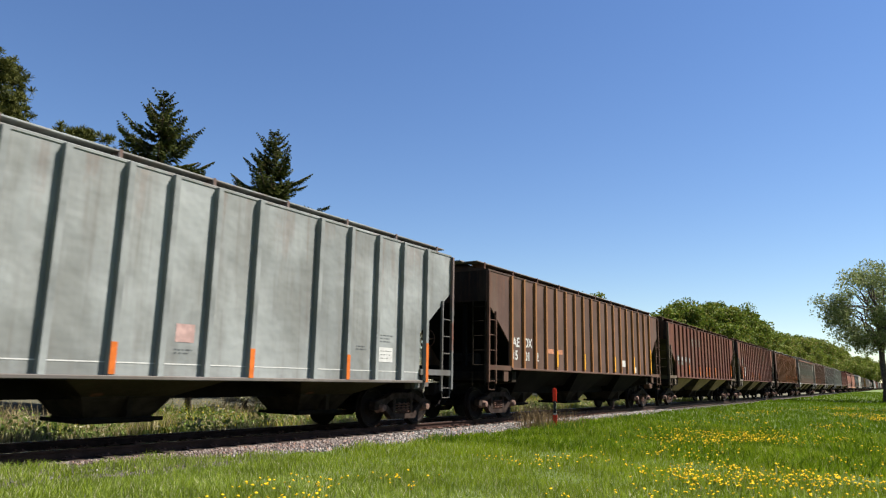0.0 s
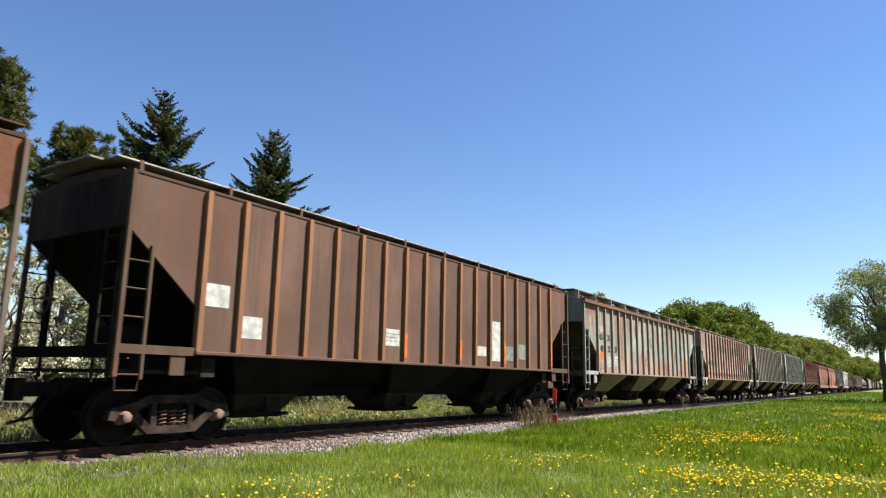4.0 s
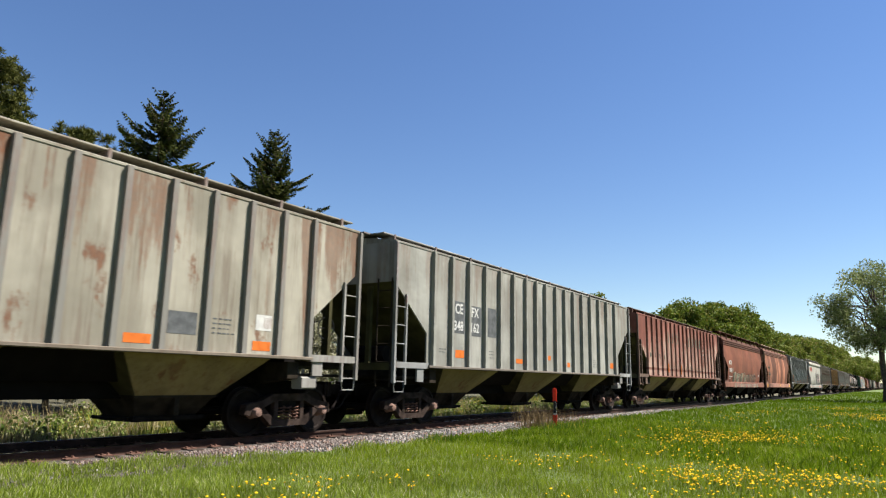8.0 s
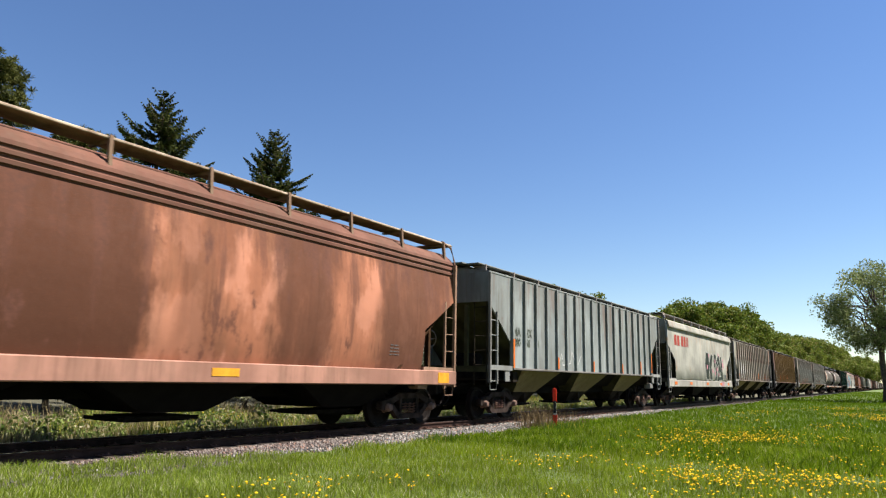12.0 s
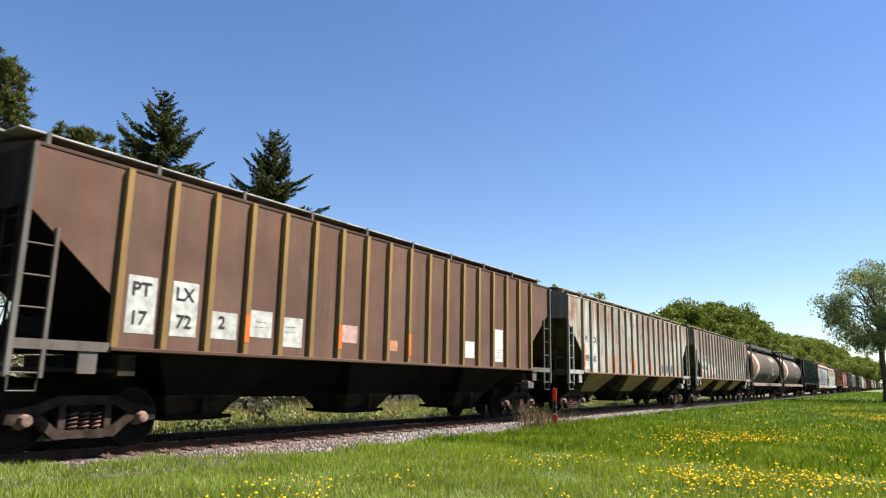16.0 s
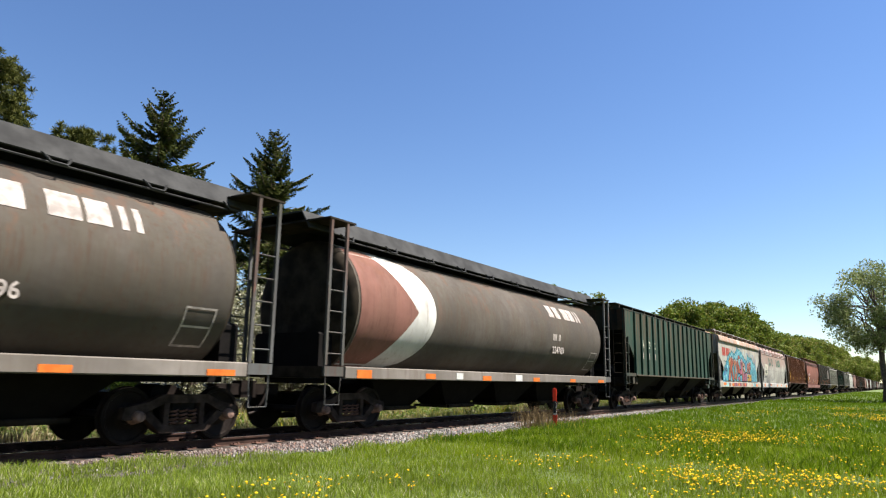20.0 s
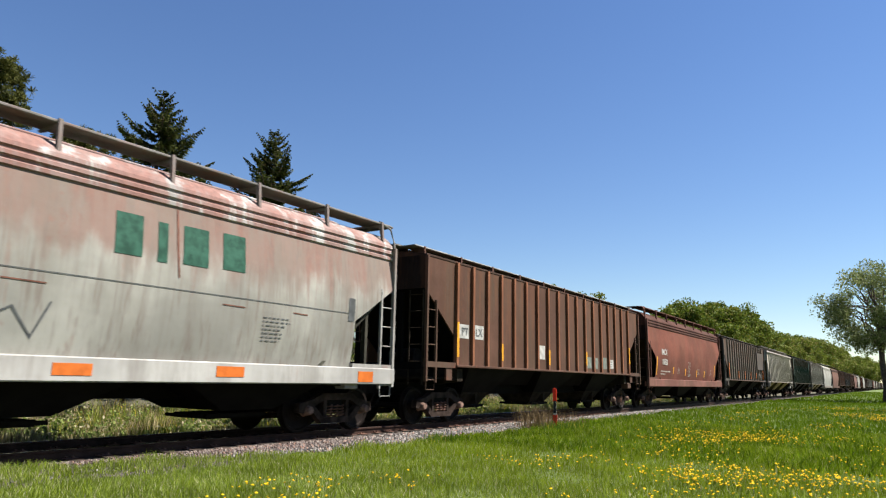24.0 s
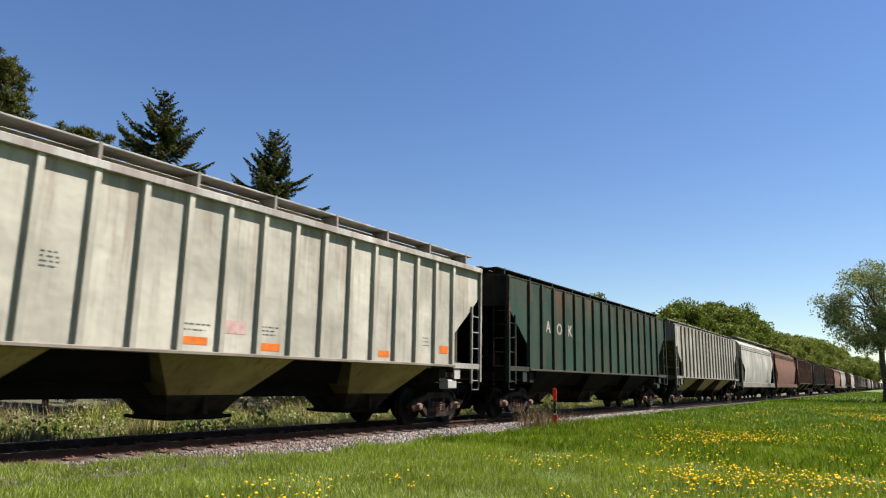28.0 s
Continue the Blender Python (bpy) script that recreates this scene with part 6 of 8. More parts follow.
    c = ribbed_car(START[9], "clean light grey hopper car with wide panels and dark patches", kit(9, (0.41, 0.40, 0.345), runs=0.05, dents=6.0, dirt=0.5, bay=(0.17, 0.16, 0.07), rust=0.1, streak=0.35, trim=(0.42, 0.42, 0.40), walk_col=(0.3, 0.3, 0.29)), zt=4.40, zb=1.45, posts=[1.6, 2.46, 3.34, 4.24, 5.13, 5.99, 6.85, 7.6, 8.32, 9.16, 9.93, 10.72, 11.55, 12.39, 13.28, 14.19, 15.14], walk_high=0.22)
    marks(c, "r", [("dk", 2.92, 2.8, 0.66, 0.86), ("dk", 3.8, 2.76, 0.66, 0.84), ("dk", 4.7, 2.79, 0.66, 0.84), ("o", 3.1, 1.82, 0.45, 0.21), ("o", 6.6, 1.74, 0.44, 0.14), ("o", 8.44, 1.92, 0.41, 0.15), ("o", 10.15, 1.73, 0.45, 0.16), ("k", 2.17, 1.88, 0.34, 0.15), ("k", 12.95, 1.85, 0.43, 0.31), ("o", 15.04, 1.82, 0.36, 0.22), ("k", 4.8, 1.87, 0.43, 0.27)])
    letters(c, "r", "w", [("CE", 2.9, 3.04, 0.27), ("FX", 3.75, 3.01, 0.27), ("348", 2.88, 2.58, 0.26), ("162", 3.75, 2.58, 0.26)], 0.9)


def cars_second():
    c = ribbed_car(START[10], "scratched red-brown hopper car with faded block lettering and cream bays", kit(10, scrape=0.40, wash=0.85, band=0.8, skirt=0.3, col=(0.335, 0.126, 0.088), runs=0.42, rust_col=(0.155, 0.048, 0.032), dirt=0.6, bay=(0.26, 0.235, 0.13), rust=0.3, streak=0.45, patch=0.25, walk_col=(0.15, 0.12, 0.10), trim=(0.26, 0.17, 0.13)), zt=4.32)
    letters(c, "r", "gb", [("75", 3.48, 2.49, 0.22), ("40", 4.28, 2.47, 0.22), ("8", 4.95, 2.46, 0.22)])
    marks(c, "r", [("gb", 1.98, 2.51, 0.15, 0.22), ("gr", 2.22, 2.5, 0.2, 0.22), ("gr", 2.78, 2.51, 0.2, 0.22), ("gb", 5.07, 3.52, 0.36, 0.56), ("gr", 5.8, 3.5, 0.47, 0.59), ("gr", 6.66, 3.49, 0.52, 0.6), ("gb", 9.3, 3.47, 0.34, 0.51), ("gb", 10.2, 3.5, 0.17, 0.51), ("gb", 11.0, 3.48, 0.42, 0.51), ("gb", 11.85, 3.48, 0.42, 0.53), ("rr", 12.75, 2.92, 0.42, 1.90), ("o", 7.1, 1.9, 0.11, 0.47), ("o", 4.73, 1.93, 0.08, 0.44), ("k", 13.55, 1.97, 0.34, 0.35), ("k", 14.4, 1.94, 0.34, 0.36)])
    rng = random.Random(10)
    for i in range(9):
        # faint hand-painted strokes, not to be read
        x, z = 5.25 + i * 0.83, 1.98 + rng.uniform(-0.05, 0.05)
        for q in (-0.10, 0.10):
            spray(c, strip_y, [(x + q + rng.uniform(-0.04, 0.04), z + 0.14), (x + q, z - rng.uniform(0.08, 0.16))], 0.028, INK["gb"])
        spray(c, strip_y, [(x - 0.10, z + rng.uniform(-0.08, 0.1)), (x + 0.11, z + rng.uniform(-0.1, 0.1))], 0.024, INK["gb"])
    c = smooth_car(START[11], "smooth red-brown hopper car with graffiti along its lower side", kit(11, (0.235, 0.076, 0.040), rust=0.05, streak=0.25, dirt=0.3, runs=0.0, sill=(0.30, 0.125, 0.085), trim=(0.17, 0.07, 0.05), panels=0.0))
    letters(c, "s", "w", [("IMCX", 2.15, 2.71, 0.28), ("10292", 2.23, 2.18, 0.28)])
    marks(c, "s", [("g", 3.03, 2.2, 0.27, 0.25), ("k", 12.39, 1.83, 0.6, 0.3), ("wl", 2.05, 1.73, 0.52, 0.06), ("wl", 2.7, 1.73, 0.58, 0.07), ("wl", 3.31, 1.72, 0.53, 0.07), ("wl", 2.12, 1.57, 0.62, 0.05), ("wl", 13.74, 1.94, 0.4, 0.19)])
    graffiti_letters(c, smooth_y, 3.1, 9.0, 1.32, 2.05, 11, [(0.10, 0.11, 0.08), (0.34, 0.28, 0.20), (0.34, 0.15, 0.10), (0.20, 0.24, 0.17), (0.42, 0.34, 0.25), (0.24, 0.12, 0.09)], (0.52, 0.47, 0.36))
    graffiti_letters(c, smooth_y, 9.2, 12.0, 1.34, 2.05, 12, [(0.22, 0.12, 0.09), (0.12, 0.08, 0.07), (0.30, 0.17, 0.12), (0.10, 0.09, 0.08)], (0.40, 0.27, 0.18))
    graffiti_letters(c, sill_y, 3.0, 12.2, 1.0, 1.27, 13, [(0.40, 0.27, 0.21), (0.26, 0.25, 0.19), (0.38, 0.18, 0.14), (0.33, 0.19, 0.16), (0.44, 0.34, 0.27)], None)
    # this car's shaded end is brightened by a lighter paint than its sides
    c = smooth_car(START[12], "smooth-sided covered hopper car of mottled orange-tan rust colours", dict(kit(12, (0.455, 0.172, 0.090), dark_at=((-5.6, -4.9, 0.4), (-3.9, -1.2, 0.95), (1.5, 3.2, 0.8), (4.8, 7.6, 0.7)), rust=0.40, rust_col=(0.135, 0.055, 0.036), streak=0.45, sill=(0.48, 0.235, 0.165), trim=(0.58, 0.34, 0.22), roof=(0.20, 0.085, 0.055), walk_col=(0.36, 0.24, 0.15), panels=0.0, patch=0.4, blotch=0.5), edge=paint("pale_walk_edge", (0.66, 0.50, 0.36), 12.6, rust=0.12, panels=0.0), end=paint("end_shading_paint", (0.66, 0.36, 0.21), 12.8, rust=0.3, panels=0.0, runs=0.2)))
    letters(c, "s", "gb", [("FURX", 2.19, 2.81, 0.29), ("815498", 2.31, 2.23, 0.29)])
    marks(c, "s", [("y", 8.37, 1.24, 0.59, 0.12), ("y", 15.25, 1.22, 0.5, 0.26), ("y", 0.6, 1.22, 0.5, 0.26), ("k", 3.04, 1.18, 0.29, 0.16), ("k", 13.3, 1.8, 0.4, 0.29), ("k", 2.12, 1.89, 0.59, 0.06)])
    c = ribbed_car(START[13], "blue-grey covered hopper car with orange reflector strips", kit(13, (0.33, 0.355, 0.335), bay=(0.165, 0.16, 0.08), rust=0.14, streak=0.4, trim=(0.40, 0.40, 0.37)), zt=4.30)
    letters(c, "r", "gb", [("NA", 1.80, 2.66, 0.27), ("HX", 2.55, 2.65, 0.27), ("480", 1.80, 2.33, 0.25), ("58", 2.55, 2.33, 0.25), ("0", 3.15, 2.33, 0.25)], 0.85)
    marks(c, "r", [("o", 1.43, 1.95, 0.14, 0.9), ("o", 4.53, 1.76, 0.17, 0.4), ("o", 8.09, 1.73, 0.21, 0.4), ("o", 11.05, 1.73, 0.27, 0.4), ("o", 13.67, 1.81, 0.28, 0.6), ("o", 15.83, 2.08, 0.27, 0.9)])
    spray(c, strip_y, [(4.8, 2.2), (4.9, 1.7), (5.2, 2.1), (5.3, 1.7), (6.0, 1.8), (6.1, 2.2), (6.6, 1.7), (7.0, 2.1)], 0.03, INK["w"])
    c = smooth_car(START[14], "cream hopper car with bold black graffiti, pink dots and rust", kit(14, (0.43, 0.41, 0.345), dents=6.0, dirt=0.15, runs=0.02, rust=0.24, rust_col=(0.42, 0.22, 0.11), streak=0.08, sill=(0.50, 0.47, 0.41), trim=(0.60, 0.58, 0.53), walk_col=(0.22, 0.22, 0.21), panels=0.0, patch=0.2), style="band")
    for i, (x, w) in enumerate(((1.5, 0.45), (2.1, 0.45), (2.9, 0.45), (3.45, 0.35), (3.85, 0.12), (4.1, 0.14))):
        shape("painted_block", c, rect(x, 3.45, w, 0.55), INK["lr"], flat_y)
    black_tag(c)
    marks(c, "f", [("o", 12.2, 1.24, 0.55, 0.13), ("o", 14.6, 1.24, 0.5, 0.13), ("o", 8.4, 1.24, 0.5, 0.13), ("o", 4.4, 1.24, 0.5, 0.13), ("o", 1.2, 1.24, 0.5, 0.13), ("dk", 13.9, 1.68, 0.45, 0.22)])
    c = ribbed_car(START[15], "grey covered hopper car with brown rust stains down its panels", kit(15, skirt=0.4, col=(0.385, 0.35, 0.285), runs=0.55, rust_col=(0.16, 0.08, 0.05), bay=(0.22, 0.20, 0.105), rust=0.42, streak=0.5, trim=(0.44, 0.42, 0.39)), zt=4.32)
    marks(c, "r", [("o", 1.79, 1.92, 0.45, 0.2), ("w", 4.15, 2.18, 0.5, 0.18), ("w", 5.0, 2.19, 0.5, 0.18), ("w2", 2.56, 2.25, 0.66, 1.17), ("w2", 3.38, 2.25, 0.6, 1.14), ("o", 9.9, 1.9, 0.1, 0.5), ("o", 13.0, 1.9, 0.1, 0.5), ("dk", 13.6, 2.0, 0.4, 0.35), ("dk", 14.4, 2.0, 0.4, 0.35), ("o", 15.3, 1.9, 0.4, 0.2)])
    letters(c, "r", "k", [("PT", 2.55, 2.58, 0.26), ("LX", 3.36, 2.59, 0.26), ("150", 2.55, 1.93, 0.25), ("63", 3.36, 1.93, 0.25)], 0.9)
    c = ribbed_car(START[16], "dark brown covered hopper car with yellow posts and black bays", kit(16, BROWN, walk_col=(0.40, 0.39, 0.36), rib=(0.36, 0.215, 0.075), bay=BLACK, rust=0.15, trim=(0.20, 0.18, 0.165)), zt=4.30)
    marks(c, "r", [("w2", 3.48, 1.99, 0.55, 0.47), ("w2", 4.32, 2.08, 0.52, 0.49), ("w2", 5.1, 1.98, 0.55, 0.57), ("p", 6.72, 2.06, 0.56, 0.37), ("w", 11.93, 1.96, 0.55, 0.45), ("w", 13.6, 2.15, 0.5, 0.95), ("k", 13.6, 1.91, 0.4, 0.3), ("k", 4.34, 2.07, 0.31, 0.18), ("k", 5.1, 2.03, 0.35, 0.2), ("o", 3.76, 1.98, 0.11, 0.51), ("o", 6.05, 1.97, 0.12, 0.49), ("o", 8.99, 1.93, 0.15, 0.53), ("o2", 8.3, 1.89, 0.36, 0.24), ("w2", 1.9, 2.2, 0.5, 0.9), ("w2", 2.65, 2.2, 0.5, 0.9)])
    letters(c, "r", "k", [("2", 3.42, 2.05, 0.22), ("PT", 1.85, 2.45, 0.22), ("17", 1.85, 2.0, 0.22), ("LX", 2.65, 2.45, 0.22), ("72", 2.65, 2.0, 0.22)])
    c = ribbed_car(START[17], "weathered off-white covered hopper car with rust streaks and orange strips", kit(17, skirt=0.35, col=(0.49, 0.455, 0.365), runs=0.48, rib=(0.42, 0.41, 0.37), bay=(0.21, 0.19, 0.085), rust=0.40, streak=0.5, rust_col=(0.24, 0.11, 0.065), sill=(0.20, 0.10, 0.07), trim=(0.52, 0.50, 0.46)), zt=4.28)
    marks(c, "r", [("w2", 1.88, 2.25, 0.60, 1.25), ("w2", 2.7, 2.27, 0.58, 1.25), ("o", 1.54, 2.14, 0.13, 0.89), ("o", 4.51, 1.89, 0.15, 0.58), ("o", 7.1, 1.92, 0.18, 0.55), ("o", 9.92, 1.94, 0.21, 0.5), ("dk", 12.0, 1.83, 0.4, 0.37), ("dk", 12.8, 1.87, 0.4, 0.38), ("dk", 13.65, 1.86, 0.4, 0.36), ("k", 4.9, 2.12, 0.46, 0.17)])
    letters(c, "r", "k", [("PL", 1.88, 2.78, 0.22), ("CX", 2.68, 2.78, 0.22), ("185", 1.88, 2.06, 0.22), ("63", 2.68, 2.06, 0.22)])
    c = ribbed_car(START[18], "grimy tan-grey covered hopper car with cream number patches", kit(18, (0.38, 0.32, 0.255), runs=0.62, rib=(0.42, 0.405, 0.36), bay=(0.21, 0.185, 0.085), rust=0.42, streak=0.6, rust_col=(0.18, 0.09, 0.06), sill=(0.22, 0.12, 0.08), trim=(0.48, 0.46, 0.42)), zt=4.30)
    marks(c, "r", [("w2", 2.11, 2.31, 0.55, 1.11), ("w2", 2.83, 2.31, 0.56, 1.09), ("w2", 3.6, 2.02, 0.55, 0.69), ("o", 2.1, 1.80, 0.45, 0.2), ("o", 3.85, 1.87, 0.11, 0.5), ("w2", 5.2, 2.02, 0.52, 0.55), ("w2", 4.4, 2.0, 0.57, 0.52), ("k", 4.4, 2.0, 0.36, 0.22), ("o", 6.94, 1.91, 0.13, 0.52), ("dk", 12.7, 1.99, 0.38, 0.37), ("k", 13.5, 2.0, 0.35, 0.35), ("o", 15.3, 2.01, 0.33, 0.2)])
    letters(c, "r", "k", [("PL", 2.12, 2.7, 0.24), ("CX", 2.83, 2.7, 0.24), ("18", 2.1, 2.17, 0.23), ("45", 2.83, 2.15, 0.23), ("2", 3.5, 2.15, 0.23)])


def stroke(car, surf, pts, width, material, lift):
    """A thick sprayed stroke with round joints."""
    spray(car, surf, pts, width, material, lift, "spray_shape", True)


def graffiti_letters(car, surf, x0, x1, z0, z1, seed, cols, rim):
    """A row of rounded, overlapping sprayed letters with dark rims and pale bubbles."""
    rng = random.Random(seed)
    mats = [plain("spray_colour", tuple(0.54 * q for q in c), 0.65, 0.0, 0.45, 5.0) for c in cols]
    edge = plain("spray_rim", tuple(0.42 * q for q in rim), 0.65, 0.0, 0.3, 4.0) if rim else None
    dark = plain("spray_dark", (0.045, 0.030, 0.022), 0.65, 0.0, 0.3, 4.0)
    x, k, h = x0, 0, z1 - z0
    while x < x1:
        w = rng.uniform(0.42, 0.70)
        if not rim:
            a, c = rng.uniform(-0.15, 0.15), rng.uniform(-0.15, 0.15)
            shape("spray_shape", car, [(x, z0), (x + w, z0), (x + w + c, z0 + h * 0.5), (x + w + a, z1), (x + a, z1), (x + a * 0.5 - 0.05, z0 + h * 0.5)], mats[k % len(mats)], surf, 0.001 + 0.0005 * (k % 3))
            stroke(car, surf, [(x + 0.05, z0 + 0.05), (x + 0.4 * w, z1 - 0.06), (x + 0.9 * w, z0 + h * rng.uniform(0.3, 0.7))], 0.05, mats[(k + 2) % len(mats)], 0.0035)
            x += w * rng.uniform(0.9, 1.15)
            k += 1
            continue
        top = z0 + h * rng.uniform(0.72, 1.0)
        form = rng.choice([[(0.1, 0.12), (0.2, 0.85), (0.75, 0.8), (0.7, 0.15)], [(0.8, 0.85), (0.25, 0.8), (0.15, 0.2), (0.8, 0.15)], [(0.1, 0.15), (0.45, 0.9), (0.85, 0.15)], [(0.15, 0.85), (0.3, 0.2), (0.75, 0.25), (0.8, 0.9)]])
        pts = [(x + w * u, z0 + 0.06 + (top - z0 - 0.1) * v) for u, v in form]
        fat = min(0.22, 0.36 * h)
        if rim:
            stroke(car, surf, pts, fat + 0.13, edge if k % 2 else dark, 0.0008 + 0.0006 * (k % 2))
        stroke(car, surf, pts, fat, mats[k % len(mats)], 0.0034 + 0.0006 * (k % 3))
        stroke(car, surf, [(a - 0.02, c + 0.02) for a, c in pts[:2]], fat * 0.3, mats[(k + 2) % len(mats)], 0.0062)
        if rim and rng.random() < 0.7:
            q = rng.uniform(0.08, 0.18)
            shape("spray_dot", car, oval(x + w * 0.5, top + 0.02, q, q, 10, 0.2, k), edge, surf, 0.0003)
        x += w * 0.9
        k += 1


def black_tag(car):
    """Large black sprayed letters with white rims, and pink dots about them."""
    ink, pale, pink = INK["tag"], INK["w2"], plain("spray_pink", (0.36, 0.15, 0.185), 0.55, 0.0, 0.2)
    forms = [[(8.3, 1.45), (8.9, 1.45), (9.2, 2.2), (9.0, 3.05), (8.4, 3.1), (8.1, 2.4)], [(9.3, 1.45), (9.8, 1.45), (9.7, 2.2), (10.2, 2.9), (9.8, 3.05), (9.2, 2.5)]]
    bars = [([(10.62, 2.35), (10.60, 2.68), (10.72, 2.90), (10.88, 2.97), (11.05, 2.86), (11.13, 2.60), (11.05, 2.30), (11.02, 2.02), (11.12, 1.75), (11.02, 1.56), (10.80, 1.50)], 0.27), ([(11.68, 2.84), (11.30, 2.50), (11.42, 2.32), (11.84, 2.54)], 0.20), ([(11.88, 2.85), (12.10, 2.40), (12.55, 1.80)], 0.36), ([(12.56, 2.84), (12.68, 2.30), (12.86, 1.62)], 0.30), ([(11.55, 1.54), (11.95, 2.10), (12.10, 2.45)], 0.34), ([(11.60, 1.53), (12.85, 1.58)], 0.22)]
    for pts, w in bars:
        stroke(car, flat_y, pts, w + 0.055, pale, 0.0020)
    for i, (pts, w) in enumerate(bars):
        stroke(car, flat_y, pts, w, ink, 0.0042 + 0.0003 * i)
    for i, f in enumerate(forms):
        cx, cz = sum(p[0] for p in f) / len(f), sum(p[1] for p in f) / len(f)
        shape("spray_shape", car, [(cx + (a - cx) * 1.10, cz + (b - cz) * 1.05) for a, b in f], pale, flat_y, 0.002)
        shape("spray_shape", car, f, ink, flat_y, 0.004 + 0.0005 * i)
    for i, (x, z, r) in enumerate(((13.01, 2.47, 0.30), (13.21, 2.75, 0.19), (13.28, 2.33, 0.20), (12.02, 2.97, 0.30), (11.30, 2.12, 0.30), (11.08, 2.20, 0.13), (10.81, 2.61, 0.24), (10.74, 1.86, 0.22), (11.73, 1.78, 0.20), (11.76, 3.13, 0.09), (12.92, 2.16, 0.14), (11.66, 3.05, 0.08), (13.33, 2.52, 0.08), (9.1, 2.9, 0.3), (8.6, 2.2, 0.3), (10.1, 2.0, 0.3))):
        shape("spray_dot", car, oval(x, z, r, r, 14), pink, flat_y, 0.0015 if i % 2 else 0.0068)
    spray(car, flat_y, [(14.46, 2.39), (14.36, 1.95), (14.20, 1.53)], 0.10, INK["o2"], 0.001, "reflector_strip")
    for x, z, r in ((13.30, 1.74, 0.16), (13.48, 1.76, 0.16), (13.40, 1.62, 0.14)):
        ring("spray_ring", car, x, z, r, r, INK["dk"], flat_y)
    for x, w in ((11.6, 0.5), (12.3, 0.4), (12.85, 0.3)):
        shape("spray_shape", car, [(x, 1.06), (x + w, 1.06), (x + w + 0.12, 1.32), (x + 0.15, 1.32)], pink if w < 0.45 else pale, sill_y, 0.002)


def mural(car):
    """A long mural: teal clouds full of bubbles behind red and pink letters with dark rims."""
    teal = plain("spray_teal", (0.018, 0.105, 0.120), 0.6, 0.0, 0.3, 3.0)
    mid = plain("spray_mid_teal", (0.060, 0.19, 0.22), 0.6, 0.0, 0.35, 2.0)
    pale = plain("spray_pale_blue", (0.220, 0.350, 0.350), 0.6, 0.0, 0.25, 3.0)
    blue = plain("spray_blue", (0.022, 0.085, 0.190), 0.6, 0.0, 0.25)
    slate = plain("spray_slate_blue", (0.085, 0.130, 0.200), 0.6, 0.0, 0.25)
    red = plain("spray_red", (0.20, 0.050, 0.030), 0.6, 0.0, 0.35, 2.5)
    brick = plain("spray_brick", (0.185, 0.078, 0.050), 0.6, 0.0, 0.35, 2.5)
    pink = plain("spray_pink", (0.185, 0.058, 0.090), 0.6, 0.0, 0.3, 2.5)
    dark = plain("spray_maroon_black", (0.016, 0.010, 0.011), 0.6, 0.0, 0.2)
    shine = plain("spray_white_edge", (0.340, 0.300, 0.280), 0.6, 0.0, 0.2)
    tan = plain("spray_tan", (0.30, 0.175, 0.125), 0.6, 0.0, 0.25, 3.0)
    gold = plain("spray_gold", (0.290, 0.155, 0.020), 0.6, 0.0, 0.3, 3.0)
    # lobes of the cloud along its upper edge: centre x, centre z, radius
    lobes = [(1.35, 1.62, 0.42), (1.95, 2.0, 0.45), (2.5, 2.35, 0.42), (3.1, 2.75, 0.45), (3.7, 2.95, 0.42), (4.4, 3.05, 0.48), (5.1, 2.98, 0.40), (5.75, 3.1, 0.42), (6.5, 3.3, 0.52), (7.2, 3.25, 0.50), (7.95, 3.1, 0.50), (8.6, 2.95, 0.42), (9.3, 2.72, 0.42), (9.95, 2.62, 0.38), (10.6, 2.95, 0.50), (11.35, 2.85, 0.45), (12.05, 2.80, 0.50), (12.75, 2.5, 0.45), (13.35, 2.4, 0.48), (13.8, 2.0, 0.42)]
    for i, (x, z, r) in enumerate(lobes):
        shape("spray_cloud", car, oval(x, z, 2 * r + 0.10, 2 * r + 0.10, 18), teal, flat_y, 0.0006 + 0.00008 * (i % 3))
        shape("spray_cloud", car, [(x - r * 0.9, 1.44), (x + r * 0.9, 1.44), (x + r * 0.9, z), (x - r * 0.9, z)], mid, flat_y, 0.0014 + 0.00008 * (i % 3))
        shape("spray_cloud", car, oval(x, z - 0.03, 2 * r - 0.10, 2 * r - 0.10, 18), mid, flat_y, 0.0018 + 0.00008 * (i % 3))
    rng = random.Random(4)
    for i, (x, z, r) in enumerate(lobes):
        for k in range(9 if i < 16 else 2):
            a, d, q = rng.uniform(0, 6.28), r * 0.75 * math.sqrt(rng.random()), rng.uniform(0.09, 0.22)
            ink = (blue if i < 4 or 10 < i < 14 else pale) if k % 4 else (pale if i < 4 else blue)
            shape("spray_dot", car, oval(x + d * math.cos(a), z + d * math.sin(a), q, q, 12), ink, flat_y, 0.0024 + 0.0001 * (k % 5))
    for i in range(26):
        x, z, q = rng.uniform(1.3, 10.0), rng.uniform(1.5, 2.4), rng.uniform(0.14, 0.32)
        shape("spray_dot", car, oval(x, z, q, q, 12), blue, flat_y, 0.0021 + 0.0001 * (i % 3))
    for i in range(22):
        x = 11.75 + i * 0.105
        top = 3.15 if x < 12.4 else (2.8 if x < 13.2 else 2.45)
        shape("spray_stripe", car, [(x, 1.45), (x + 0.05, 1.45), (x + 0.07, top - 0.2 * (i % 3)), (x + 0.02, top - 0.2 * (i % 3))], (pale, blue, teal)[i % 3], flat_y, 0.0030 + 0.0001 * (i % 2))
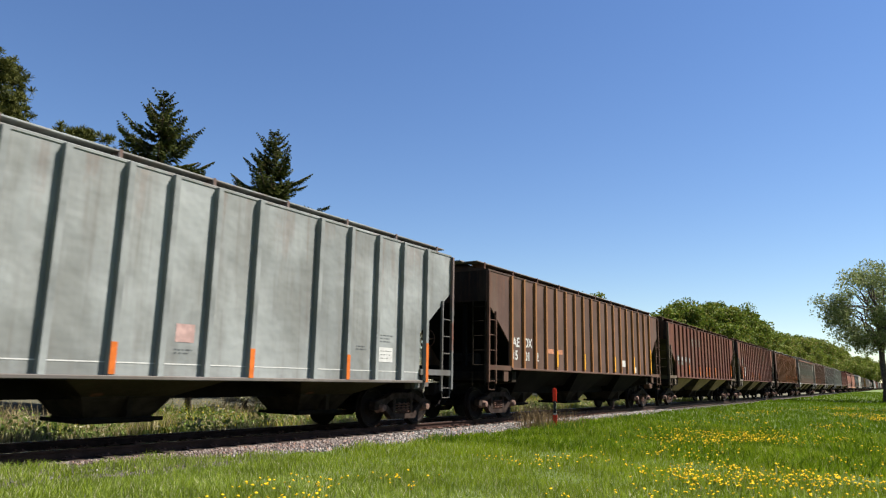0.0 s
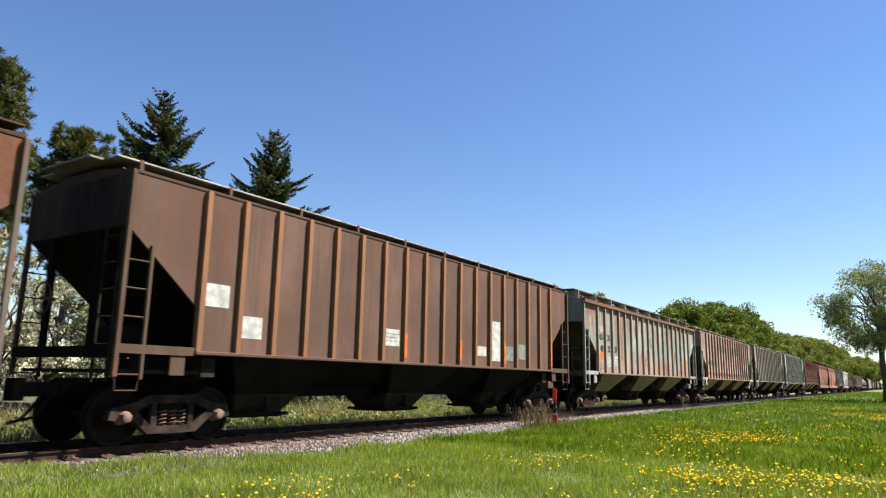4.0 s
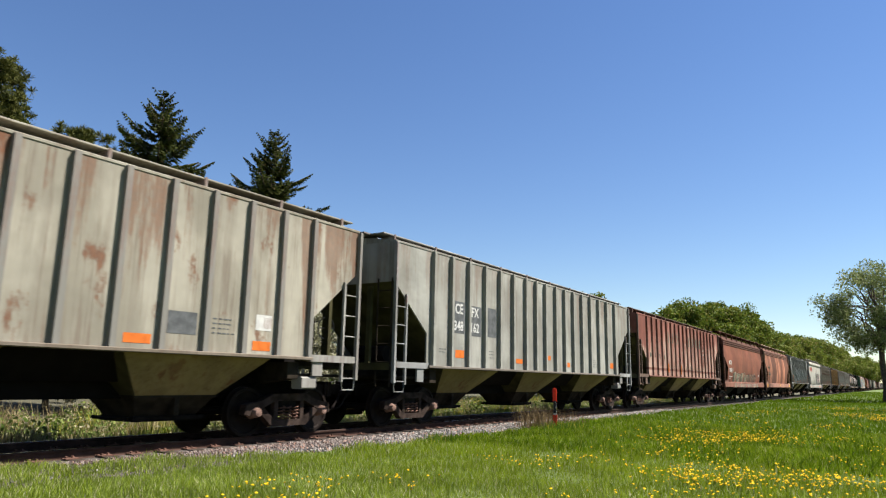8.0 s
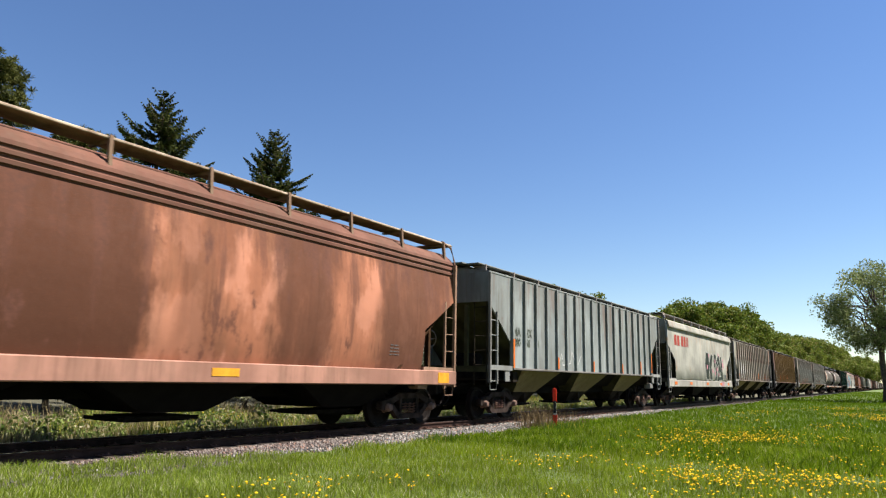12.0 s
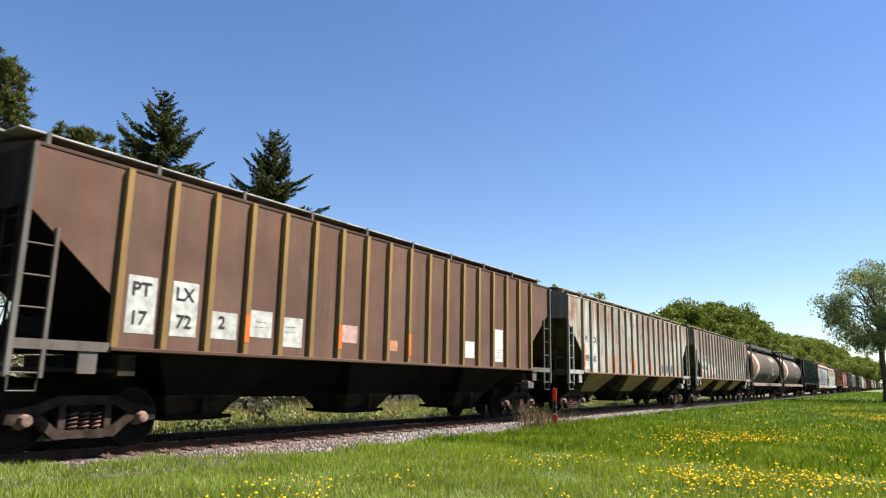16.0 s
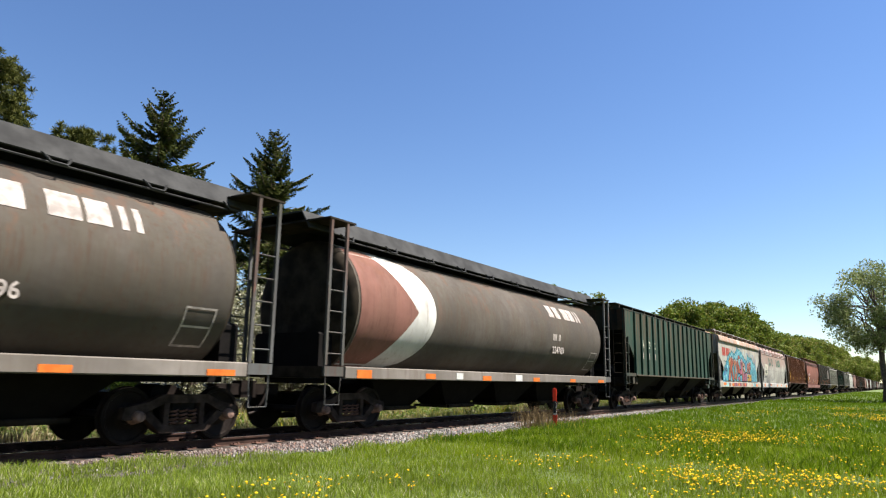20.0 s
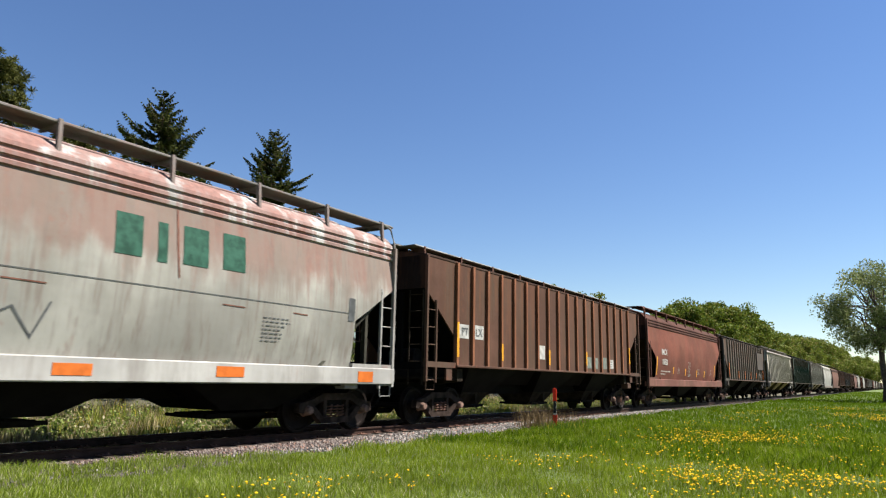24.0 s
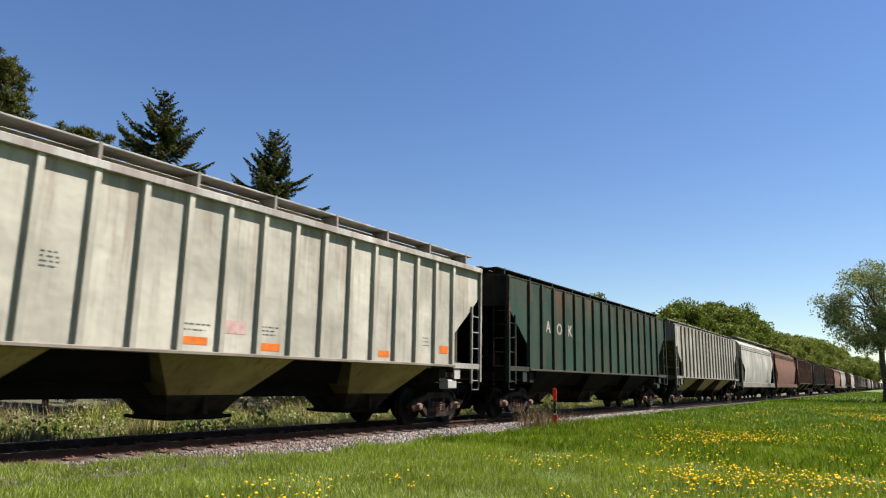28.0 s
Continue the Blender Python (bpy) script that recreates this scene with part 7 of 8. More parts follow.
    for i in range(9):
        x = 4.15 + i * 0.14 if i < 5 else 5.6 + (i - 5) * 0.14
        shape("spray_stripe", car, [(x, 2.8), (x + 0.06, 2.8), (x + 0.06, 3.42), (x, 3.42)], pale if i % 2 else blue, flat_y, 0.0030)
    loose = [(4.85, 3.72, 0.16), (5.1, 3.58, 0.14), (4.95, 3.48, 0.12), (6.3, 3.86, 0.2), (6.9, 3.92, 0.18), (7.72, 3.83, 0.2), (8.08, 3.82, 0.22), (7.89, 3.62, 0.2), (9.64, 3.3, 0.16), (10.21, 3.53, 0.2), (10.52, 3.57, 0.18), (10.92, 3.52, 0.14), (11.57, 3.66, 0.16), (11.38, 3.45, 0.16), (11.7, 3.4, 0.16), (12.88, 3.5, 0.24), (13.23, 3.27, 0.22), (12.87, 3.08, 0.24), (13.74, 2.95, 0.28), (14.1, 2.7, 0.26), (14.08, 3.16, 0.2)]
    for x, z, r in loose:
        shape("spray_dot", car, oval(x, z, r, r, 14), slate, flat_y, 0.001)
    for x, z, r in ((8.73, 3.45, 0.2), (8.95, 3.6, 0.16), (9.75, 3.45, 0.16), (12.3, 3.62, 0.2), (12.45, 3.45, 0.14), (11.95, 3.5, 0.13)):
        shape("spray_dot", car, oval(x, z, r, r, 14), pale, flat_y, 0.001)
    big = [([(2.76, 1.46), (3.30, 1.46), (3.72, 2.15), (3.98, 2.98), (3.58, 3.05), (3.25, 2.25)], brick), ([(4.02, 3.03), (4.46, 3.05), (4.66, 2.75), (4.12, 2.30), (4.66, 1.48), (4.16, 1.46), (3.82, 2.12)], red), ([(4.80, 2.86), (5.36, 2.95), (5.92, 2.75), (5.98, 1.92), (5.52, 1.50), (4.95, 1.66)], brick), ([(6.12, 2.93), (6.50, 2.97), (6.68, 2.50), (6.92, 2.46), (7.00, 2.05), (6.42, 2.00), (6.18, 2.35)], red), ([(7.39, 2.87), (7.93, 3.05), (7.90, 2.81), (7.72, 2.75), (7.86, 2.45), (7.82, 1.96), (7.10, 1.92), (7.05, 2.22), (7.45, 2.28)], pink), ([(7.97, 3.05), (8.39, 2.79), (8.30, 2.35), (8.14, 2.05), (8.10, 1.45), (7.72, 1.45), (7.88, 2.0), (7.96, 2.6)], brick), ([(8.12, 1.46), (8.20, 2.0), (8.43, 2.17), (8.68, 2.08), (8.80, 1.72), (9.02, 1.75), (9.06, 2.0), (9.68, 2.08), (9.48, 1.47)], pink), ([(8.36, 2.82), (8.97, 2.72), (8.80, 2.58), (8.36, 2.60)], tan), ([(8.66, 2.31), (9.16, 2.72), (9.14, 2.12)], tan)]
    for pts, ink in big:
        stroke(car, flat_y, pts + pts[:1], 0.20, dark, 0.0040)
    for i, (pts, ink) in enumerate(big):
        shape("spray_shape", car, pts, ink, flat_y, 0.0060 + 0.0003 * (i % 3))
        top = max(range(len(pts)), key=lambda q: pts[q][1])
        stroke(car, flat_y, [pts[top - 1], pts[top], pts[(top + 1) % len(pts)]], 0.035, shine, 0.0072)
    for i, (pts, ink) in enumerate((([(5.20, 2.50), (5.48, 2.58), (5.60, 2.28), (5.52, 1.95), (5.28, 1.92)], mid), ([(8.55, 1.50), (8.62, 1.72), (8.70, 1.50)], teal))):
        stroke(car, flat_y, pts + pts[:1], 0.06, dark, 0.0074)
        shape("spray_shape", car, pts, ink, flat_y, 0.0080)
    words = []
    # the two short words at the end
    words += [
        ([(10.1, 2.18), (10.2, 2.78), (10.45, 2.42), (10.75, 2.8), (10.78, 2.22)], 0.17, red), ([(11.05, 2.18), (11.15, 2.8), (11.5, 2.82)], 0.17, red), ([(11.12, 2.5), (11.4, 2.5)], 0.15, red),
        ([(10.45, 1.88), (10.08, 1.88), (10.02, 1.56), (10.4, 1.52)], 0.17, gold), ([(10.62, 1.52), (10.7, 1.88), (10.95, 1.84), (10.76, 1.68), (11.0, 1.52)], 0.15, gold), ([(11.18, 1.88), (11.16, 1.56), (11.45, 1.55), (11.55, 1.92)], 0.16, gold)]
    for i, (pts, w, ink) in enumerate(words):
        stroke(car, flat_y, pts, w + 0.20, dark, 0.0040)
    for i, (pts, w, ink) in enumerate(words):
        stroke(car, flat_y, [(x - 0.03, z + 0.03) for x, z in pts], w + 0.02, shine, 0.0055)
    for i, (pts, w, ink) in enumerate(words):
        stroke(car, flat_y, pts, w, ink, 0.0070 + 0.0002 * (i % 3))
    for w, ink, lift in ((0.78, dark, 0.0045), (0.60, red, 0.0085)):
        shape("spray_shape", car, oval(6.85, 3.17, w, w * 0.42, 16), ink, flat_y, lift)
    shape("spray_shape", car, oval(6.6, 1.62, 0.95, 0.36, 16), dark, flat_y, 0.0048)
    shape("spray_shape", car, oval(6.6, 1.62, 0.80, 0.26, 16), pink, flat_y, 0.0085)
    for grow, ink, lift in ((1.35, dark, 0.0046), (1.0, gold, 0.0088)):
        star = [(3.35 + grow * (0.34 if k % 2 == 0 else 0.14) * math.sin(k * math.pi / 5), 2.72 + grow * (0.34 if k % 2 == 0 else 0.14) * math.cos(k * math.pi / 5)) for k in range(10)]
        shape("spray_star", car, star, ink, flat_y, lift)
    # colour that ran over onto the sill
    for i, (x, w, ink) in enumerate(((1.5, 1.2, pale), (2.75, 0.55, brick), (4.0, 0.7, brick), (4.75, 0.9, pink), (5.75, 0.6, brick), (6.45, 0.8, pink), (7.72, 0.42, brick), (8.15, 1.3, pink), (11.7, 0.9, pale), (12.75, 0.9, mid))):
        shape("spray_shape", car, [(x, 1.06), (x + w, 1.06), (x + w, 1.31), (x + 0.04, 1.31)], ink, sill_y, 0.0015 + 0.0002 * (i % 2))
    for x in (12.25, 12.5, 12.75, 13.0):
        spray(car, lambda z: flat_y(z) + 0.004, [(x, 2.05), (x + 0.12, 2.2), (x + 0.05, 1.95), (x + 0.18, 1.98)], 0.03, dark)


def emblem(car, arm, field):
    """A half-disc field with a wedge on a barrel's side."""
    n = 14
    top, low, x0 = 4.18, 1.30, 1.05
    mid, half = (top + low) / 2, (top - low) / 2
    disc = [(x0, low)] + [(2.35 + 1.68 * math.sqrt(max(0.0, 1 - u * u)), mid + half * u) for u in (-1 + 2 * i / n for i in range(n + 1))] + [(x0, top)]
    shape("emblem_field", car, disc, field, barrel_y, 0.0, "white half-round painted field")
    shape("emblem_wedge", car, [(x0, low + 0.05), (1.95, low + 0.05), (3.25, mid), (1.95, top - 0.05), (x0, top - 0.05)], arm, barrel_y, 0.005, "brown painted wedge")


def cars_third():
    grey_walk = plain("grey_roof_plate", (0.030, 0.029, 0.028), 0.7, 0.0, 0.35, 2.0)
    brown_arm = paint("wedge_brown", (0.225, 0.098, 0.072), 19.3, rust=0.08, streak=0.25, panels=0.0, runs=0.1, dirt=0.3)
    chalk_line = plain("chalky_spray", (0.240, 0.200, 0.140), 0.7, 0.0, 0.4, 3.0)
    spray_shadow = plain("spray_shadow", (0.036, 0.029, 0.023), 0.7, 0.0, 0.4, 3.0)
    ochre_spray = plain("ochre_spray", (0.135, 0.118, 0.050), 0.7, 0.0, 0.3, 3.0)
    for n, seed, white, word in ((19, 19, (0.68, 0.58, 0.43), "334696"), (20, 20, (0.84, 0.80, 0.73), "334769")):
        c = cylinder_car(START[n], "black-grey cylindrical hopper car with a white half-round emblem" if n == 20 else "sooty grey cylindrical hopper car with yellowed emblem and chalky scrawls", dict(kit(seed, (0.104, 0.086, 0.069), rust=0.03, streak=0.35, sill=(0.25, 0.215, 0.185), trim=(0.13, 0.13, 0.125), panels=0.0), walk=grey_walk, slope=M["grime_shade"]))
        emblem(c, brown_arm, paint("emblem_white", white, seed + 0.2, rust=0.16, streak=0.3, runs=0.25 if n == 19 else 0.1, panels=0.0, dirt=0.35))
        for i, (x, w) in enumerate(((11.44, 0.4), (12.0, 0.4), (12.76, 0.5), (13.28, 0.4), (13.7, 0.12), (13.95, 0.12))):
            shape("painted_block", c, rect(x, 3.55, w, 0.42), INK["wl"], barrel_y)
        letters(c, "c", "wl", [(word, 11.75, 2.22, 0.24)])
        marks(c, "c", [("wl", 11.4, 2.64, 0.3, 0.22), ("wl", 11.8, 2.64, 0.14, 0.22), ("o", 3.77, 1.26, 0.44, 0.11), ("o", 6.6, 1.24, 0.48, 0.12), ("o", 9.81, 1.23, 0.46, 0.13), ("o", 12.79, 1.21, 0.47, 0.14), ("o", 15.6, 1.2, 0.6, 0.15), ("o", 1.2, 1.25, 0.5, 0.2)] + ([("w", 5.14, 1.28, 0.32, 0.14), ("w", 8.58, 1.26, 0.44, 0.2)] if n == 20 else [("wl", 5.3, 1.25, 0.5, 0.13)]))
        for f in ([(14.9, 1.62), (15.5, 1.62), (15.5, 2.25), (14.9, 2.25), (14.9, 1.62)], [(14.9, 1.94), (15.5, 1.94)]):
            spray(c, barrel_y, f, 0.035, INK["wl"])
        if n == 19:
            # big rounded outlines, dark inside, and two small words beside them
            for x, z, w, h in ((6.42, 1.98, 0.78, 0.72), (7.66, 1.95, 0.56, 0.78), (8.42, 2.02, 0.72, 0.76)):
                shape("spray_shadow", c, oval(x, z, w, h, 14, 0.25, x), spray_shadow, barrel_y, -0.002)
            arches = ([(5.98, 1.42), (5.90, 1.75), (5.95, 2.10), (6.08, 2.33), (6.27, 2.45), (6.48, 2.43), (6.62, 2.30), (6.85, 2.32), (6.88, 2.26), (7.12, 2.28), (7.18, 2.22), (7.31, 2.20)], [(7.34, 1.80), (7.30, 2.12), (7.40, 2.33), (7.60, 2.41), (7.82, 2.36), (7.98, 2.20), (7.96, 1.90)], [(7.99, 2.20), (8.12, 2.40), (8.40, 2.50), (8.68, 2.44), (8.84, 2.26), (8.80, 2.02), (8.86, 1.84), (8.78, 1.60), (8.84, 1.44)], [(8.90, 1.70), (8.86, 1.92), (9.05, 2.07), (9.44, 2.06), (9.40, 1.82), (9.26, 1.68), (9.16, 1.44)], [(6.45, 1.82), (6.50, 1.74), (6.80, 1.75)], [(6.52, 1.88), (6.82, 1.90)], [(7.62, 1.55), (7.60, 1.42)])
            for line in arches:
                spray(c, barrel_y, rounded(line), 0.034, chalk_line, name="spray_outline", round_ends=True)
            letters(c, "c", ochre_spray, [("deeply", 10.0, 1.95, 0.13), ("depressed", 10.18, 1.70, 0.13)])
            spray(c, barrel_y, [(9.62, 1.83), (10.75, 1.86)], 0.022, ochre_spray)
            for x, z, w, h in ((1.90, 2.16, 0.50, 0.16), (1.86, 2.02, 0.46, 0.22), (1.96, 2.22, 0.22, 0.18), (2.02, 1.90, 0.34, 0.26)):
                loop = oval(x, z, w, h, 12, 0.3, x + z)
                spray(c, lambda z: barrel_y(z) + 0.008, loop + loop[:1], 0.026, INK["wl"], name="spray_loop")
    c = ribbed_car(START[21], "dark green covered hopper car with pale yellow lettering", kit(21, GREEN, bay=BLACK, rust=0.06, streak=0.3, trim=(0.03, 0.05, 0.04)), zt=4.34, ribs=16)
    letters(c, "r", "c", [("A", 2.6, 2.95, 0.35), ("O", 3.5, 2.95, 0.35), ("K", 4.4, 2.95, 0.35)])
    marks(c, "r", [("wl", 2.6, 2.4, 0.3, 0.3), ("wl", 3.5, 2.4, 0.3, 0.3), ("wl", 4.4, 2.4, 0.3, 0.3)])
    rusty_roof = paint("roof_paint", (0.52, 0.49, 0.44), 22.7, rust=0.52, rust_col=(0.40, 0.20, 0.12), panels=0.0, streak=0.2)
    c = smooth_car(START[22], "cream hopper car with a bright blue and red graffiti mural", dict(kit(22, (0.43, 0.415, 0.355), dirt=0.25, runs=0.12, rust=0.2, rust_col=(0.36, 0.16, 0.085), streak=0.2, trim=(0.60, 0.58, 0.54), sill=(0.50, 0.46, 0.38), walk_col=(0.27, 0.27, 0.26), panels=0.0), roof=rusty_roof), style="band", bay=(0.105, 0.085, 0.042))
    for x, w in ((1.43, 0.46), (1.96, 0.46), (2.69, 0.46), (3.17, 0.34), (3.52, 0.11), (3.82, 0.14)):
        shape("painted_block", c, rect(x, 3.38, w, 0.56), INK["lr"], flat_y)
    mural(c)
    letters(c, "f", "k", [("115624", 2.05, 2.18, 0.24)])
    marks(c, "f", [("o", 1.45, 1.27, 0.84, 0.14), ("o", 4.1, 1.23, 0.59, 0.14), ("o", 6.31, 1.24, 0.47, 0.16), ("o", 8.77, 1.24, 0.5, 0.16), ("o", 11.66, 1.21, 0.49, 0.15), ("o", 13.82, 1.2, 0.8, 0.16), ("k", 1.75, 2.75, 0.2, 0.09), ("k", 2.05, 2.72, 0.2, 0.09)])
    c = smooth_car(START[23], "off-white smooth hopper car with rust-red upper half and green lettering", dict(kit(23, (0.44, 0.425, 0.37), dirt=0.4, rust=0.20, rust_col=(0.26, 0.13, 0.10), streak=0.45, roof=(0.42, 0.36, 0.32), sill=(0.54, 0.52, 0.48), trim=(0.52, 0.50, 0.46), walk_col=(0.25, 0.235, 0.22), panels=0.0, upper=(0.165, 0.098, 0.078)), roof=paint("roof_paint", (0.56, 0.54, 0.51), 23.7, rust=0.60, rust_col=(0.27, 0.14, 0.115), panels=0.0, streak=0.3)))
    marks(c, "s", [("c", 2.54, 2.57, 1.62, 0.9), ("gg", 4.6, 3.28, 0.46, 0.72), ("ggr", 5.45, 3.29, 0.55, 0.74), ("ggr", 6.43, 3.28, 0.62, 0.74), ("gg", 9.05, 3.27, 0.46, 0.66), ("gg", 9.64, 3.24, 0.18, 0.66), ("gg", 10.28, 3.27, 0.5, 0.66), ("gg", 11.09, 3.3, 0.5, 0.66), ("dk", 2.27, 1.92, 1.29, 0.11), ("o", 1.07, 1.25, 0.46, 0.23), ("o", 4.6, 1.28, 0.53, 0.15), ("o", 8.38, 1.23, 0.57, 0.15), ("o", 11.15, 1.25, 0.6, 0.16), ("o", 14.82, 1.19, 0.5, 0.25), ("k", 3.14, 1.2, 0.29, 0.2), ("dk", 14.31, 2.58, 0.2, 0.5), ("k", 12.2, 2.0, 0.7, 0.5)])
    letters(c, "s", "dk", [("ICE", 2.41, 2.78, 0.24), ("50352", 2.42, 2.40, 0.26)])
    spray(c, smooth_y, [(1.6, 2.52), (14.3, 2.50)], 0.014, INK["dk"])
    for x, w in ((7.3, 0.6), (10.9, 0.5), (12.6, 0.4)):
        spray(c, smooth_y, [(x, 2.36), (x + w, 2.35)], 0.02, INK["rr"])
    for x, z in ((5.9, 2.6), (9.9, 2.7)):
        spray(c, smooth_y, [(x, 3.85), (x + 0.02, 3.2), (x + 0.08, z)], 0.035, INK["rr"])
    spray(c, smooth_y, [(4.1, 2.3), (4.4, 1.9), (4.9, 2.1), (5.2, 1.6), (5.4, 2.3), (5.6, 1.6), (5.9, 1.9), (6.1, 1.6), (6.3, 2.0), (6.5, 1.6), (6.9, 2.2), (7.0, 1.7), (7.5, 2.0), (7.8, 1.6), (8.0, 2.1)], 0.03, INK["dk"])
    c = ribbed_car(START[24], "dark chestnut-brown covered hopper car with cream patches and yellow strips", kit(24, (0.135, 0.064, 0.040), walk_col=(0.36, 0.34, 0.31), rib=(0.30, 0.115, 0.055), bay=BLACK, rust=0.18, trim=(0.15, 0.08, 0.055)), zt=4.28)
    marks(c, "r", [("w2", 1.9, 2.44, 0.5, 0.38), ("w2", 2.68, 2.46, 0.5, 0.39), ("y", 1.63, 2.2, 0.14, 0.93), ("y", 3.73, 1.96, 0.13, 0.5), ("y", 6.99, 1.93, 0.17, 0.5), ("y", 10.77, 2.01, 0.2, 0.5), ("y", 15.7, 2.3, 0.2, 0.7), ("w2", 6.6, 2.08, 0.55, 0.45), ("g", 11.3, 1.87, 1.3, 0.42), ("g", 12.6, 1.9, 0.6, 0.45), ("w2", 13.5, 1.88, 0.4, 0.36), ("k", 13.5, 1.88, 0.32, 0.26)])
    letters(c, "r", "dk", [("PT", 1.9, 2.44, 0.22), ("LX", 2.68, 2.46, 0.22)])
    c = smooth_car(START[25], "clean red-brown smooth-sided covered hopper car with white lettering", kit(25, (0.20, 0.060, 0.036), rust=0.05, streak=0.2, dirt=0.3, runs=0.0, sill=(0.24, 0.10, 0.075), trim=(0.18, 0.075, 0.055), walk_col=(0.15, 0.055, 0.045), panels=0.0))
    letters(c, "s", "w", [("IMCX", 2.77, 2.72, 0.28), ("10333", 2.83, 2.23, 0.28)])
    marks(c, "s", [("y", 1.5, 2.01, 0.12, 0.9), ("y", 4.5, 1.84, 0.12, 0.34), ("y", 6.97, 1.77, 0.12, 0.4), ("y", 9.51, 1.76, 0.12, 0.4), ("y", 11.42, 1.73, 0.13, 0.4), ("y", 14.1, 1.99, 0.13, 0.7), ("k", 11.76, 1.78, 0.45, 0.36), ("wl", 2.56, 1.76, 0.7, 0.06), ("wl", 3.45, 1.75, 0.93, 0.06), ("wl", 2.64, 1.62, 0.84, 0.05)])
    fine_print(c, 7.8, 1.95, 0.62, 0.85, INK["wl"], smooth_y)
    for x in (5.55, 9.92, 13.04):
        fine_print(c, x, 1.85, 0.42, 0.34, INK["wl"], smooth_y)
    c = ribbed_car(START[26], "dark grey-brown hopper car with green-grey posts and orange strips", kit(26, (0.128, 0.088, 0.066), dents=7.0, blotch=0.35, walk_col=(0.15, 0.155, 0.13), rib=(0.135, 0.145, 0.118), bay=(0.028, 0.025, 0.021), rust=0.2, trim=(0.12, 0.12, 0.11)), zt=4.30)
    marks(c, "r", [("o", 1.64, 2.2, 0.15, 0.98), ("o", 4.54, 1.92, 0.15, 0.54), ("o", 7.05, 1.91, 0.18, 0.53), ("o", 9.88, 1.92, 0.2, 0.54), ("o", 12.52, 1.91, 0.2, 0.5), ("o", 15.6, 2.0, 0.2, 0.8), ("w", 14.66, 1.95, 0.4, 0.33), ("k", 14.66, 1.95, 0.32, 0.24), ("pg", 2.35, 2.42, 0.62, 0.15), ("pg", 3.28, 2.36, 0.66, 0.15), ("pg", 4.05, 2.32, 0.3, 0.13), ("fd", 2.5, 2.75, 0.5, 0.13), ("fd", 3.4, 2.72, 0.4, 0.12), ("fd", 3.4, 3.0, 0.35, 0.2), ("fd", 4.2, 3.0, 0.3, 0.2)])
    part("patch_plate", Geo().prism_y([(x - HALF, z) for x, z in ((13.0, 2.45), (15.75, 2.45), (15.9, 2.6), (15.9, 3.83), (13.0, 3.83))], -1.598, -1.50), M["patch"], c, "dark grey patch plate over the posts")
    c = ribbed_car(START[27], "clean cream hopper car with overhanging roof edge and black lettering", kit(27, (0.56, 0.52, 0.425), dents=8.0, dirt=0.25, panels=0.06, bay=(0.21, 0.185, 0.075), rust=0.05, streak=0.14, chord=(0.58, 0.55, 0.50), trim=(0.50, 0.47, 0.41), walk_col=(0.33, 0.32, 0.29)), zt=4.25, chord=0.09, walk_high=0.42)
    letters(c, "r", "k", [("MO", 2.68, 2.92, 0.25), ("CX", 3.5, 2.91, 0.25), ("48", 2.68, 2.39, 0.25), ("20", 3.5, 2.38, 0.25), ("33", 4.3, 2.38, 0.25)])
    marks(c, "r", [("o", 1.85, 1.98, 0.45, 0.22), ("k", 1.85, 1.77, 0.31, 0.14), ("g", 2.7, 3.47, 0.33, 0.12), ("o", 4.3, 1.69, 0.43, 0.12), ("o", 7.55, 1.7, 0.51, 0.13), ("o", 9.25, 1.67, 0.5, 0.14), ("o", 12.7, 1.69, 0.39, 0.14), ("k", 5.1, 2.7, 0.31, 0.28), ("k", 2.7, 2.09, 0.37, 0.11), ("k", 3.5, 2.11, 0.39, 0.11), ("k", 7.55, 1.93, 0.6, 0.19), ("p", 8.4, 1.98, 0.5, 0.23), ("k", 9.2, 1.97, 0.48, 0.21), ("k", 14.4, 2.06, 0.32, 0.27), ("o", 15.2, 1.9, 0.4, 0.2)])
    c = ribbed_car(START[28], "dark green covered hopper car with pale lettering and rusty posts", kit(28, GREEN, bay=BLACK, rust=0.16, streak=0.35, trim=(0.03, 0.05, 0.04)), zt=4.34, ribs=16)
    letters(c, "r", "wl", [("A", 3.3, 2.98, 0.4), ("O", 4.2, 2.96, 0.4), ("K", 5.1, 2.96, 0.4)])
    c = ribbed_car(START[29], "light grey covered hopper car with even posts", kit(29, (0.42, 0.40, 0.34), bay=(0.2, 0.18, 0.1), rust=0.2, streak=0.4), zt=4.32)


